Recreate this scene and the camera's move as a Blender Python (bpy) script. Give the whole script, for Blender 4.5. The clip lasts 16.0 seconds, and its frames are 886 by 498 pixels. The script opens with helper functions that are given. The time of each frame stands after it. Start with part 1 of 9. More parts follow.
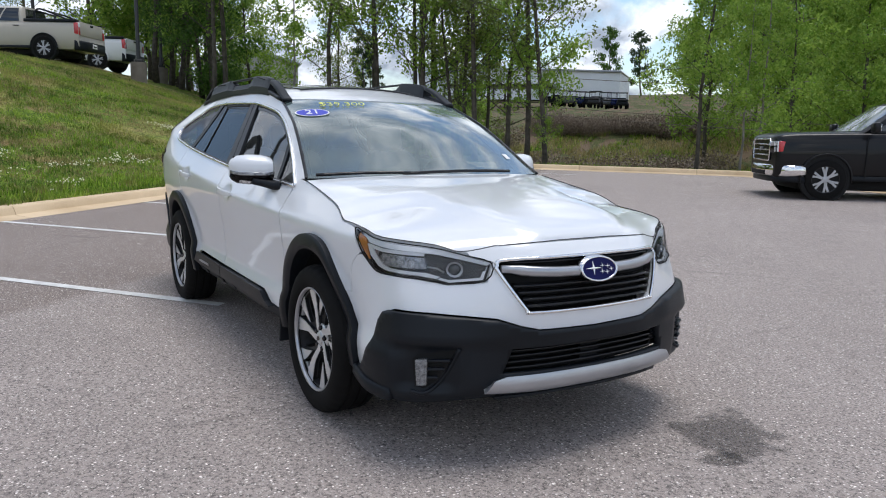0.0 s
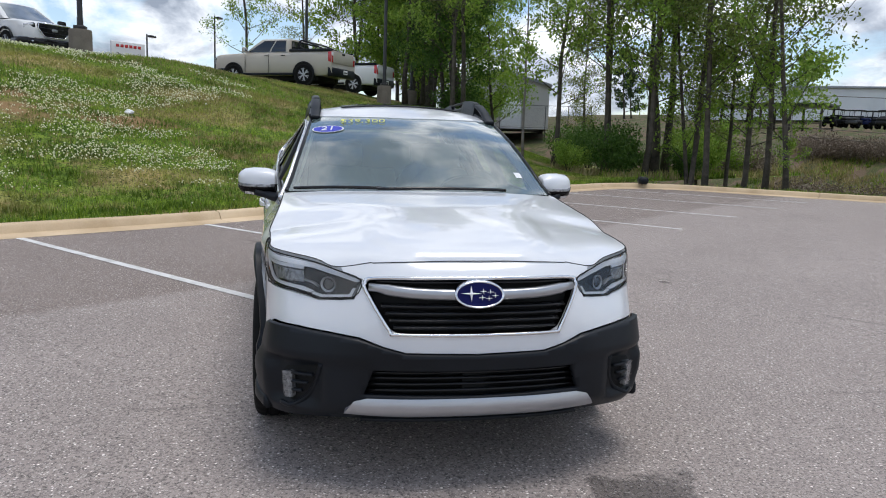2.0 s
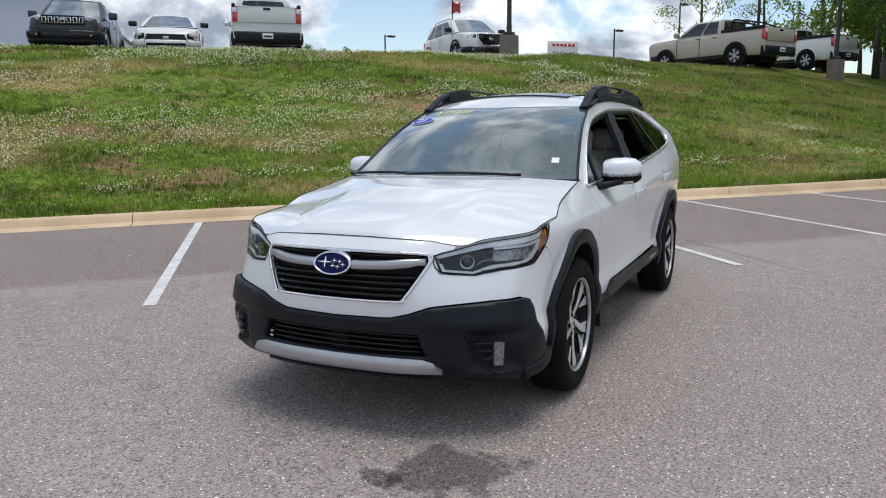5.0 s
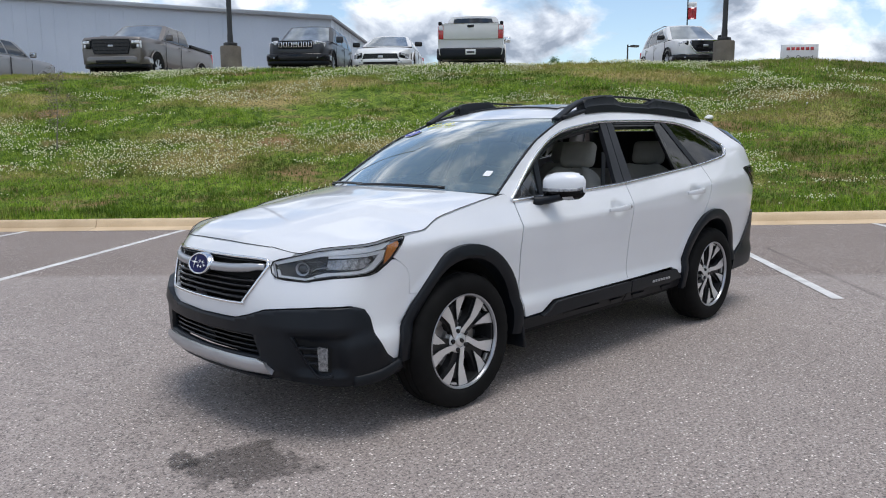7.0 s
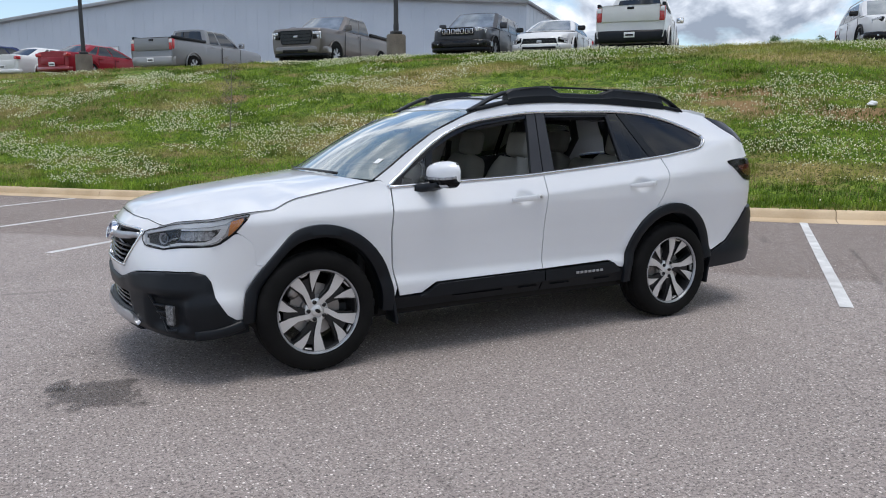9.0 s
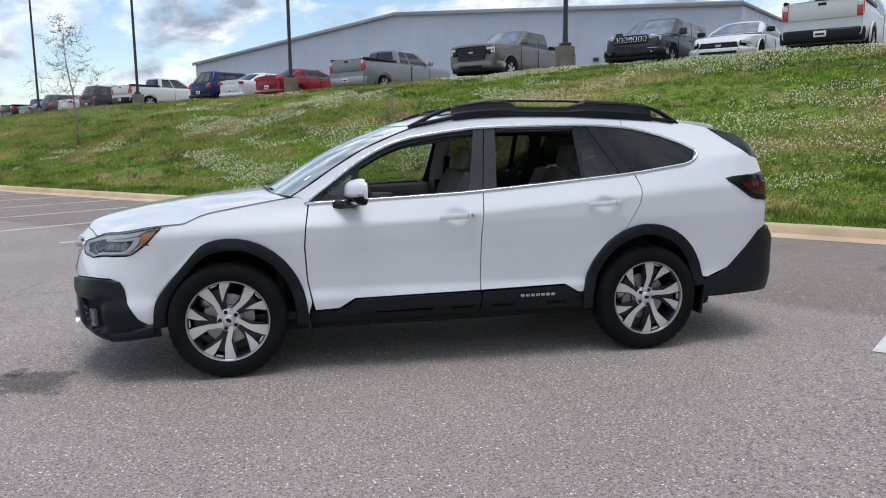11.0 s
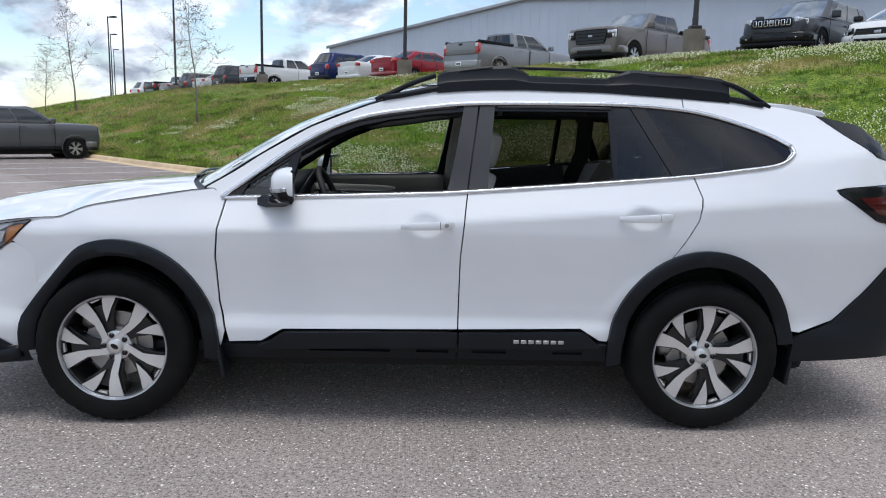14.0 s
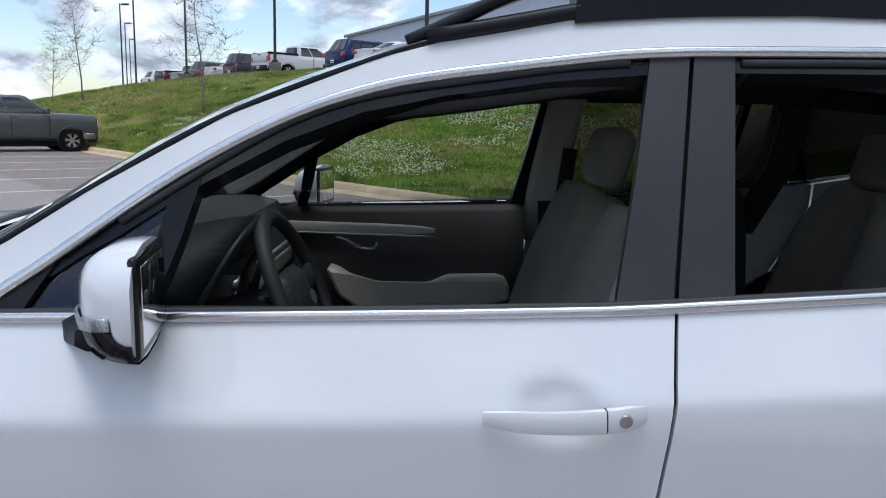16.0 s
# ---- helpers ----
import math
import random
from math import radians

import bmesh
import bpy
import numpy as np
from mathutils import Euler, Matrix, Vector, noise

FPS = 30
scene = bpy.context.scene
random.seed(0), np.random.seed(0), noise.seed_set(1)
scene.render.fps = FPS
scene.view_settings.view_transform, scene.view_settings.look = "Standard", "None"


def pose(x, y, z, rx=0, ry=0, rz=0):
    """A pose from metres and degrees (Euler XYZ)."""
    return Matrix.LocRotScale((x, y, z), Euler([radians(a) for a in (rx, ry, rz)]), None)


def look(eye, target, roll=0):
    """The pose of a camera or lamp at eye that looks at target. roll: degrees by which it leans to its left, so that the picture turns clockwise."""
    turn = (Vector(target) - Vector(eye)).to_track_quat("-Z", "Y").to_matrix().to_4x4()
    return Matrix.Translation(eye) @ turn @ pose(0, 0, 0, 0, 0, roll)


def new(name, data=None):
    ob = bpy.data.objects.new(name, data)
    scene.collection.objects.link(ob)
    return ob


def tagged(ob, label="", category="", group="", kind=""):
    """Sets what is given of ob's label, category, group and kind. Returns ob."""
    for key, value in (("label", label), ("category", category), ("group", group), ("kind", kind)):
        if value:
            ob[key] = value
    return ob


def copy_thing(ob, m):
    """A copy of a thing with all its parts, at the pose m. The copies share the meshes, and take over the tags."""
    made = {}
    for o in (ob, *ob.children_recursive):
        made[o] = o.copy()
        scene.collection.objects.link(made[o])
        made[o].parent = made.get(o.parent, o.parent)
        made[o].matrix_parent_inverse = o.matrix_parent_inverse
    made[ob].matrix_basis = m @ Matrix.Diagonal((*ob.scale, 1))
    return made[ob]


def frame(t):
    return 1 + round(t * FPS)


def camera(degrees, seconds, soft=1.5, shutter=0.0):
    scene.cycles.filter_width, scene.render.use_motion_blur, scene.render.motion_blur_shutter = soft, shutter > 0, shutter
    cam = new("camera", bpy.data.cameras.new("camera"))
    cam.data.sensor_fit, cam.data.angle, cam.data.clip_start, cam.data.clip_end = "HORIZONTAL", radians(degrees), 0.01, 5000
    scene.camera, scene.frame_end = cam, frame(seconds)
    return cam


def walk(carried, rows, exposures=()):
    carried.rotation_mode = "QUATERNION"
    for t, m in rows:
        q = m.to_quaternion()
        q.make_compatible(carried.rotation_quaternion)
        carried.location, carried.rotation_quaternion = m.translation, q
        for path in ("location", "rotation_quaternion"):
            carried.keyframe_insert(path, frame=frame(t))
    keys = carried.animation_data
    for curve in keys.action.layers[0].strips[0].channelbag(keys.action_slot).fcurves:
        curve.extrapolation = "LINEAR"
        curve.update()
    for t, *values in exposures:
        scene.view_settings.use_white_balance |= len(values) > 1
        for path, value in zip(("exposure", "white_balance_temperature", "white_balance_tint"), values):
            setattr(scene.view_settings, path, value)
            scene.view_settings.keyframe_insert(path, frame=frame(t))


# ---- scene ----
cam = camera(60.9, 16.0, soft=1.05)
PATH = [
    (0, (4.673, -2.171, 1.335), (2.981, -1.149, 1.03), 1.2),
    (0.5, (4.784, -1.843, 1.324), (3.014, -0.969, 1.008), 1.1),
    (1, (4.942, -1.499, 1.332), (3.091, -0.801, 1.035), 1.6),
    (1.5, (5.094, -1.139, 1.354), (3.191, -0.589, 1.082), 2.3),
    (2, (5.145, -0.733, 1.354), (3.203, -0.338, 1.084), 1.9),
    (2.5, (5.258, -0.341, 1.359), (3.288, -0.146, 1.075), 0.9),
    (3, (5.309, 0.055, 1.368), (3.33, 0.046, 1.075), 1.0),
    (3.5, (5.301, 0.483, 1.398), (3.335, 0.248, 1.117), 1.4),
    (4, (5.338, 0.939, 1.402), (3.416, 0.47, 1.105), 0.5),
    (4.5, (5.264, 1.382, 1.381), (3.4, 0.73, 1.066), 0.3),
    (5, (5.204, 1.848, 1.396), (3.412, 1.02, 1.076), -0.3),
    (7.5, (3.87, 3.837, 1.39), (2.558, 2.358, 1.09), -0.3),
    (8, (3.581, 4.232, 1.393), (2.377, 2.668, 1.068), -0.5),
    (8.5, (3.193, 4.549, 1.407), (2.102, 2.906, 1.074), -0.3),
    (9, (2.836, 4.895, 1.43), (1.864, 3.179, 1.102), 0.2),
    (9.5, (2.401, 5.119, 1.424), (1.571, 3.326, 1.115), 0.2),
    (10, (1.947, 5.34, 1.432), (1.248, 3.49, 1.137), -0.1),
    (12.5, (0.127, 5.549, 1.464), (0.001, 3.577, 1.155), 0.9),
    (13, (0.034, 5.327, 1.429), (-0.063, 3.354, 1.112), 1.8),
    (13.5, (0.052, 4.816, 1.432), (-0.066, 2.844, 1.122), 2.1),
    (14, (0.033, 4.271, 1.407), (-0.064, 2.301, 1.081), 1.4),
    (14.5, (0.063, 3.695, 1.388), (0.017, 1.727, 1.036), 0.9),
    (15, (0.089, 3.095, 1.385), (0.038, 1.126, 1.034), 1.1),
    (15.5, (0.107, 2.522, 1.384), (0.075, 0.553, 1.035), 1.6),
    (16, (0.154, 1.958, 1.389), (0.102, -0.011, 1.041), 1.6),
]
walk(cam, [(t, look(eye, target, roll)) for t, eye, target, roll in PATH],
     exposures=[(0, 0.33, 6450, 10), (1.5, 0.29, 6480, 10), (3.5, 0.17, 6650, 10), (5, 0.20, 6600, 10), (8, 0.26, 6450, 10), (10, 0.26, 6480, 10), (12.5, 0.22, 6300, 10), (14.5, 0.40, 6350, 10), (15.1, 0.40, 6350, 10), (16, 0.23, 6100, 10)])

# ---------------------------------------------------------------- plan: s runs along the kerb, n away from the lot into the embankment
U, NV = (-0.643, 0.766), (-0.766, -0.643)


def xy(s, n):
    return s * U[0] + n * NV[0], s * U[1] + n * NV[1]


def smooth01(t):
    t = min(max(t, 0.0), 1.0)
    return t * t * (3 - 2 * t)


def lot_z(s):
    """The lot falls gently towards the drive and climbs towards its far corner."""
    return float(np.interp(s, (-90, -30, -19, -11, -5.4, -1.2, 2.4, 5.7, 8.5, 11.3, 14, 20), (-0.5, -0.24, -0.20, -0.15, -0.082, 0, 0, 0.055, 0.108, 0.165, 0.212, 0.255)))


KERB_N, KERB_S = 7.1, 19.2


def plateau_z(s):
    return float(np.interp(s, (-80, -61, -48, -35, -21, -8, 6, 14, 22, 32), (1.2, 2.2, 2.72, 3.05, 3.05, 3.28, 3.35, 3.45, 3.65, 3.8)))


def hill_z(s, n):
    """The embankment: toe behind the kerb, crest, upper lot; it bends away towards the corner of the lot and ends far along the drive."""
    bend = max(0.0, s - 8.0)
    toe, crest = 7.45 + 0.0145 * bend ** 2, 16.4 + 0.5 * bend
    crest = max(crest, toe + 3.5)
    t = (n - toe) / (crest - toe)
    rise = 0.55 * smooth01(t) + 0.45 * min(max(t, 0), 1) ** 0.9
    fall = smooth01((s + 84) / 14)
    z = plateau_z(s) * rise * fall
    lumps = 0.10 * noise.noise(Vector((s * 0.25, n * 0.25, 0))) + 0.05 * noise.noise(Vector((s * 0.9, n * 0.9, 3)))
    return lot_z(min(s, KERB_S)) * (1 - min(max(t, 0), 1)) + 0.13 + z + lumps * min(max((n - toe) / 2, 0), 1)


def gully_low(s, n):
    """Beyond the end kerb the ground falls to a ditch, then climbs to a yard."""
    d = s - KERB_S
    z = 0.30 + 0.04 * math.sin(n * 0.7) - 1.9 * smooth01((d - 1.0) / 8) + 3.3 * smooth01((d - 16) / 26) + 6 * smooth01((d - 60) / 120)
    z += 0.25 * noise.noise(Vector((s * 0.2, n * 0.2, 9))) * min(d / 3, 1)
    if n > 6:
        z = max(z, hill_z(s, n) - 0.0) if n > 7.4 else z
    return z


def gully_z(s, n):
    """The ditch and, behind it, ground that climbs to the yard of the storage building."""
    return gully_low(s, n) + 2.5 * smooth01((s - 45) / 38) + 1.3 * smooth01((s - 84) / 22)

# ---------------------------------------------------------------- sky and sun
SUN_ELEV, SUN_FROM = 82.0, (0.02, 0.45)       # the veiled sun stands high over the lot


def make_world():
    w = bpy.data.worlds.new("sky")
    scene.world = w
    w.use_nodes = True
    nt = w.node_tree
    nt.nodes.clear()
    N, L = nt.nodes.new, nt.links.new
    sky = N("ShaderNodeTexSky")
    sky.sky_type = "NISHITA"
    sky.sun_disc = False
    sky.sun_elevation = radians(SUN_ELEV)
    sky.sun_rotation = math.atan2(SUN_FROM[0], SUN_FROM[1])
    sky.air_density, sky.dust_density, sky.ozone_density = 1.0, 0.5, 1.2
    co = N("ShaderNodeTexCoord")
    sep = N("ShaderNodeSeparateXYZ")
    L(co.outputs["Generated"], sep.inputs[0])
    # clouds lie on a flat layer: the way is divided by its height
    hz = N("ShaderNodeMath"); hz.operation = "MAXIMUM"; hz.inputs[1].default_value = 0.0
    L(sep.outputs["Z"], hz.inputs[0])
    add = N("ShaderNodeMath"); add.operation = "ADD"; add.inputs[1].default_value = 0.5
    L(hz.outputs[0], add.inputs[0])
    inv = N("ShaderNodeMath"); inv.operation = "DIVIDE"; inv.inputs[0].default_value = 1.0
    L(add.outputs[0], inv.inputs[1])
    sc = N("ShaderNodeVectorMath"); sc.operation = "SCALE"
    L(co.outputs["Generated"], sc.inputs[0]); L(inv.outputs[0], sc.inputs["Scale"])

    def cloud_noise(scale, detail, rough, w_off, warp=0.0):
        n = N("ShaderNodeTexNoise")
        n.inputs["Scale"].default_value, n.inputs["Detail"].default_value = scale, detail
        n.inputs["Roughness"].default_value, n.inputs["Distortion"].default_value = rough, warp
        m = N("ShaderNodeMapping"); m.inputs["Location"].default_value = (w_off, w_off * 0.7, 0)
        L(sc.outputs[0], m.inputs[0]); L(m.outputs[0], n.inputs["Vector"])
        return n.outputs["Fac"]

    def ramp(src, stops):
        r = N("ShaderNodeValToRGB")
        e = r.color_ramp.elements
        while len(e) < len(stops):
            e.new(0.5)
        for el, (p, c) in zip(e, stops):
            el.position, el.color = p, (*c, 1)
        L(src, r.inputs[0])
        return r.outputs["Color"]

    cover = ramp(cloud_noise(4.0, 9, 0.56, 3.1, 0.3), [(0.42, (0, 0, 0)), (0.53, (0.94, 0.94, 0.94))])
    body = ramp(cloud_noise(7.0, 8, 0.56, 6.4, 0.3), [(0.38, (2.0, 2.3, 2.9)), (0.47, (3.8, 4.15, 4.8)), (0.55, (5.9, 6.2, 6.7)), (0.64, (7.9, 8.1, 8.5))])
    mix = N("ShaderNodeMix"); mix.data_type = "RGBA"
    L(cover, mix.inputs["Factor"]); L(sky.outputs[0], mix.inputs["A"]); L(body, mix.inputs["B"])
    bg = N("ShaderNodeBackground"); bg.inputs["Strength"].default_value = 0.14
    out = N("ShaderNodeOutputWorld")
    L(mix.outputs["Result"], bg.inputs["Color"]); L(bg.outputs[0], out.inputs["Surface"])


make_world()
sun = new("sun", bpy.data.lights.new("sun", "SUN"))
sun.data.energy, sun.data.angle, sun.data.color = 1.5, radians(30), (1.0, 0.97, 0.93)
_h = math.cos(radians(SUN_ELEV)) / math.hypot(*SUN_FROM)
sun.matrix_world = look((0, 0, 30), (-SUN_FROM[0] * _h, -SUN_FROM[1] * _h, 30 - math.sin(radians(SUN_ELEV))))
scene.view_settings.exposure = 0.0

# ---------------------------------------------------------------- materials
def nodes_of(name):
    m = bpy.data.materials.new(name)
    m.use_nodes = True
    nt = m.node_tree
    return m, nt, nt.nodes["Principled BSDF"], nt.nodes.new, nt.links.new


def surface(name, c1, c2, scale=8.0, rough=(0.5, 0.7), fine=80.0, bump=0.1, dist=0.002, metal=0.0, coat=0.0, spec=0.5, per_object=0.0, coat_rough=0.05, per_island=0.0):
    """A plain surface with two scales of variation: broad stains between c1 and c2, fine grain in gloss and relief."""
    m, nt, b, N, L = nodes_of(name)
    co = N("ShaderNodeTexCoord")
    big, small = N("ShaderNodeTexNoise"), N("ShaderNodeTexNoise")
    for t, s, d in ((big, scale, 5), (small, fine, 3)):
        t.inputs["Scale"].default_value, t.inputs["Detail"].default_value = s, d
        L(co.outputs["Object"], t.inputs["Vector"])
    mx = N("ShaderNodeMix"); mx.data_type = "RGBA"
    mx.inputs["A"].default_value, mx.inputs["B"].default_value = (*c1, 1), (*c2, 1)
    f = N("ShaderNodeMath"); f.operation = "MULTIPLY_ADD"; f.inputs[1].default_value, f.inputs[2].default_value = 0.35, -0.17
    L(small.outputs["Fac"], f.inputs[0])
    s = N("ShaderNodeMath"); s.operation = "ADD"; s.use_clamp = True
    L(big.outputs["Fac"], s.inputs[0]); L(f.outputs[0], s.inputs[1])
    st = N("ShaderNodeMapRange"); st.inputs[1].default_value, st.inputs[2].default_value = 0.3, 0.7
    L(s.outputs[0], st.inputs[0]); L(st.outputs[0], mx.inputs["Factor"])
    colour = mx.outputs["Result"]
    if per_object or per_island:
        if per_object:
            oi = N("ShaderNodeObjectInfo"); rnd, amount = oi.outputs["Random"], per_object
        else:
            g = N("ShaderNodeNewGeometry"); rnd, amount = g.outputs["Random Per Island"], per_island
        mr = N("ShaderNodeMapRange"); mr.inputs[3].default_value, mr.inputs[4].default_value = 1 - amount, 1 + amount
        L(rnd, mr.inputs[0])
        vm = N("ShaderNodeVectorMath"); vm.operation = "SCALE"
        L(colour, vm.inputs[0]); L(mr.outputs[0], vm.inputs["Scale"])
        colour = vm.outputs[0]
    L(colour, b.inputs["Base Color"])
    rr = N("ShaderNodeMapRange"); rr.inputs[3].default_value, rr.inputs[4].default_value = rough
    L(s.outputs[0], rr.inputs[0]); L(rr.outputs[0], b.inputs["Roughness"])
    if bump:
        bp = N("ShaderNodeBump"); bp.inputs["Strength"].default_value, bp.inputs["Distance"].default_value = bump, dist
        L(small.outputs["Fac"], bp.inputs["Height"]); L(bp.outputs[0], b.inputs["Normal"])
    b.inputs["Metallic"].default_value, b.inputs["Coat Weight"].default_value = metal, coat
    b.inputs["Coat Roughness"].default_value, b.inputs["Specular IOR Level"].default_value = coat_rough, spec
    return m


def paint(name, c, flake=0.0, rough=0.32, coat=1.0):
    k = [0.93 * v for v in c]
    return surface(name, k, c, 1.3, (rough, rough + 0.08), 400.0, 0.0, 0.0005, flake, coat, 0.5 * coat, coat_rough=0.03)


def glass(name, tint, gloss=1.0, rough=0.0, veil=0.0, veil_tone=(0.6, 0.6, 0.6)):
    """A thin pane: lets tinted light through and mirrors more at a glancing angle; the last two arguments lay over it a
    pale tone that stands in for sky glare.
    """
    m, nt, b, N, L = nodes_of(name)
    nt.nodes.remove(b)
    tr, gl, fr, mx = N("ShaderNodeBsdfTransparent"), N("ShaderNodeBsdfGlossy"), N("ShaderNodeFresnel"), N("ShaderNodeMixShader")
    tr.inputs[0].default_value = (*tint, 1)
    gl.inputs["Roughness"].default_value = rough
    fr.inputs["IOR"].default_value = 1.65
    k = N("ShaderNodeMath"); k.operation = "MULTIPLY"; k.use_clamp = True; k.inputs[1].default_value = gloss
    L(fr.outputs[0], k.inputs[0]); L(k.outputs[0], mx.inputs[0]); L(tr.outputs[0], mx.inputs[1]); L(gl.outputs[0], mx.inputs[2])
    last = mx.outputs[0]
    if veil:
        df, cover, nz, mr, co = N("ShaderNodeBsdfDiffuse"), N("ShaderNodeMixShader"), N("ShaderNodeTexNoise"), N("ShaderNodeMapRange"), N("ShaderNodeTexCoord")
        df.inputs["Color"].default_value = (*veil_tone, 1)
        nz.inputs["Scale"].default_value, nz.inputs["Detail"].default_value = 3.0, 5
        L(co.outputs["Object"], nz.inputs["Vector"])
        mr.inputs[1].default_value, mr.inputs[2].default_value, mr.inputs[3].default_value, mr.inputs[4].default_value = 0.3, 0.7, 0.8 * veil, 1.2 * veil
        L(nz.outputs["Fac"], mr.inputs[0]); L(mr.outputs[0], cover.inputs[0])
        L(last, cover.inputs[1]); L(df.outputs[0], cover.inputs[2])
        last = cover.outputs[0]
    L(last, nt.nodes["Material Output"].inputs[0])
    return m


def asphalt():
    """Worn asphalt with light chips of stone; the stalls are paved with a darker, finer mix."""
    m, nt, b, N, L = nodes_of("asphalt")
    co = N("ShaderNodeTexCoord")

    def noise_tex(scale, detail=4.0, rough=0.55):
        n = N("ShaderNodeTexNoise")
        n.inputs["Scale"].default_value, n.inputs["Detail"].default_value, n.inputs["Roughness"].default_value = scale, detail, rough
        L(co.outputs["Object"], n.inputs["Vector"])
        return n.outputs["Fac"]

    def rng(src, a, z, lo=0.0, hi=1.0):
        r = N("ShaderNodeMapRange"); r.inputs[1].default_value, r.inputs[2].default_value, r.inputs[3].default_value, r.inputs[4].default_value = a, z, lo, hi
        L(src, r.inputs[0])
        return r.outputs[0]

    def blend(f, a, c):
        x = N("ShaderNodeMix"); x.data_type = "RGBA"
        L(f, x.inputs["Factor"])
        for i, v in (("A", a), ("B", c)):
            if isinstance(v, tuple):
                x.inputs[i].default_value = (*v, 1)
            else:
                L(v, x.inputs[i])
        return x.outputs["Result"]

    # the seam between aisle and stalls, across the lot
    dot = N("ShaderNodeVectorMath"); dot.operation = "DOT_PRODUCT"; dot.inputs[1].default_value = (NV[0], NV[1], 0)
    L(co.outputs["Object"], dot.inputs[0])
    wob = N("ShaderNodeMath"); wob.operation = "MULTIPLY_ADD"; wob.inputs[1].default_value = 0.5
    L(noise_tex(0.35), wob.inputs[0]); L(dot.outputs["Value"], wob.inputs[2])
    stall = rng(wob.outputs[0], 2.55, 2.75)
    broad = noise_tex(0.45, 6)
    aisle = blend(rng(broad, 0.3, 0.7), (0.335, 0.284, 0.258), (0.425, 0.363, 0.332))
    dark = blend(rng(broad, 0.3, 0.7), (0.245, 0.196, 0.172), (0.300, 0.244, 0.215))
    base = blend(stall, aisle, dark)
    base = blend(rng(noise_tex(58, 5, 0.8), 0.47, 0.62, 0.0, 0.85), base, (0.045, 0.041, 0.039))
    base = blend(rng(noise_tex(9, 6, 0.7), 0.5, 0.75, 0.0, 0.4), base, (0.11, 0.10, 0.095))
    for scale, reach, share, tone in ((95, 0.40, 0.58, (0.54, 0.48, 0.44)), (58, 0.32, 0.76, (0.80, 0.74, 0.69)), (30, 0.20, 0.84, (0.95, 0.90, 0.84))):
        v = N("ShaderNodeTexVoronoi"); v.inputs["Scale"].default_value = scale
        L(co.outputs["Object"], v.inputs["Vector"])
        sc = N("ShaderNodeSeparateColor"); L(v.outputs["Color"], sc.inputs[0])
        cp = N("ShaderNodeMath"); cp.operation = "MULTIPLY"
        L(rng(v.outputs["Distance"], reach, reach * 0.75), cp.inputs[0]); L(rng(sc.outputs[0], share, share + 0.06, 0.0, 0.95), cp.inputs[1])
        base = blend(cp.outputs[0], base, tone)
    # cracks and rubber marks
    wv = N("ShaderNodeTexVoronoi"); wv.feature = "DISTANCE_TO_EDGE"; wv.inputs["Scale"].default_value = 0.16
    L(co.outputs["Object"], wv.inputs["Vector"])
    crk = N("ShaderNodeMath"); crk.operation = "MULTIPLY"
    L(rng(wv.outputs["Distance"], 0.006, 0.0, 0.0, 0.5), crk.inputs[0]); L(rng(broad, 0.5, 0.62), crk.inputs[1])
    base = blend(crk.outputs[0], base, (0.03, 0.028, 0.027))
    L(base, b.inputs["Base Color"])
    b.inputs["Roughness"].default_value = 0.82
    b.inputs["Specular IOR Level"].default_value = 0.35
    bp = N("ShaderNodeBump"); bp.inputs["Strength"].default_value, bp.inputs["Distance"].default_value = 0.7, 0.006
    L(noise_tex(110, 4, 0.75), bp.inputs["Height"]); L(bp.outputs[0], b.inputs["Normal"])
    return m


def along_bank(N, L, src):
    """The place turned into the line of the kerb and drawn out along it, as mowing and terraces leave it."""
    turn, draw = N("ShaderNodeVectorRotate"), N("ShaderNodeMapping")
    turn.rotation_type = "Z_AXIS"
    turn.inputs["Angle"].default_value = -math.atan2(U[1], U[0])
    L(src, turn.inputs["Vector"])
    draw.inputs["Scale"].default_value = (0.38, 1.0, 1.0)
    L(turn.outputs[0], draw.inputs["Vector"])
    return draw.outputs[0]


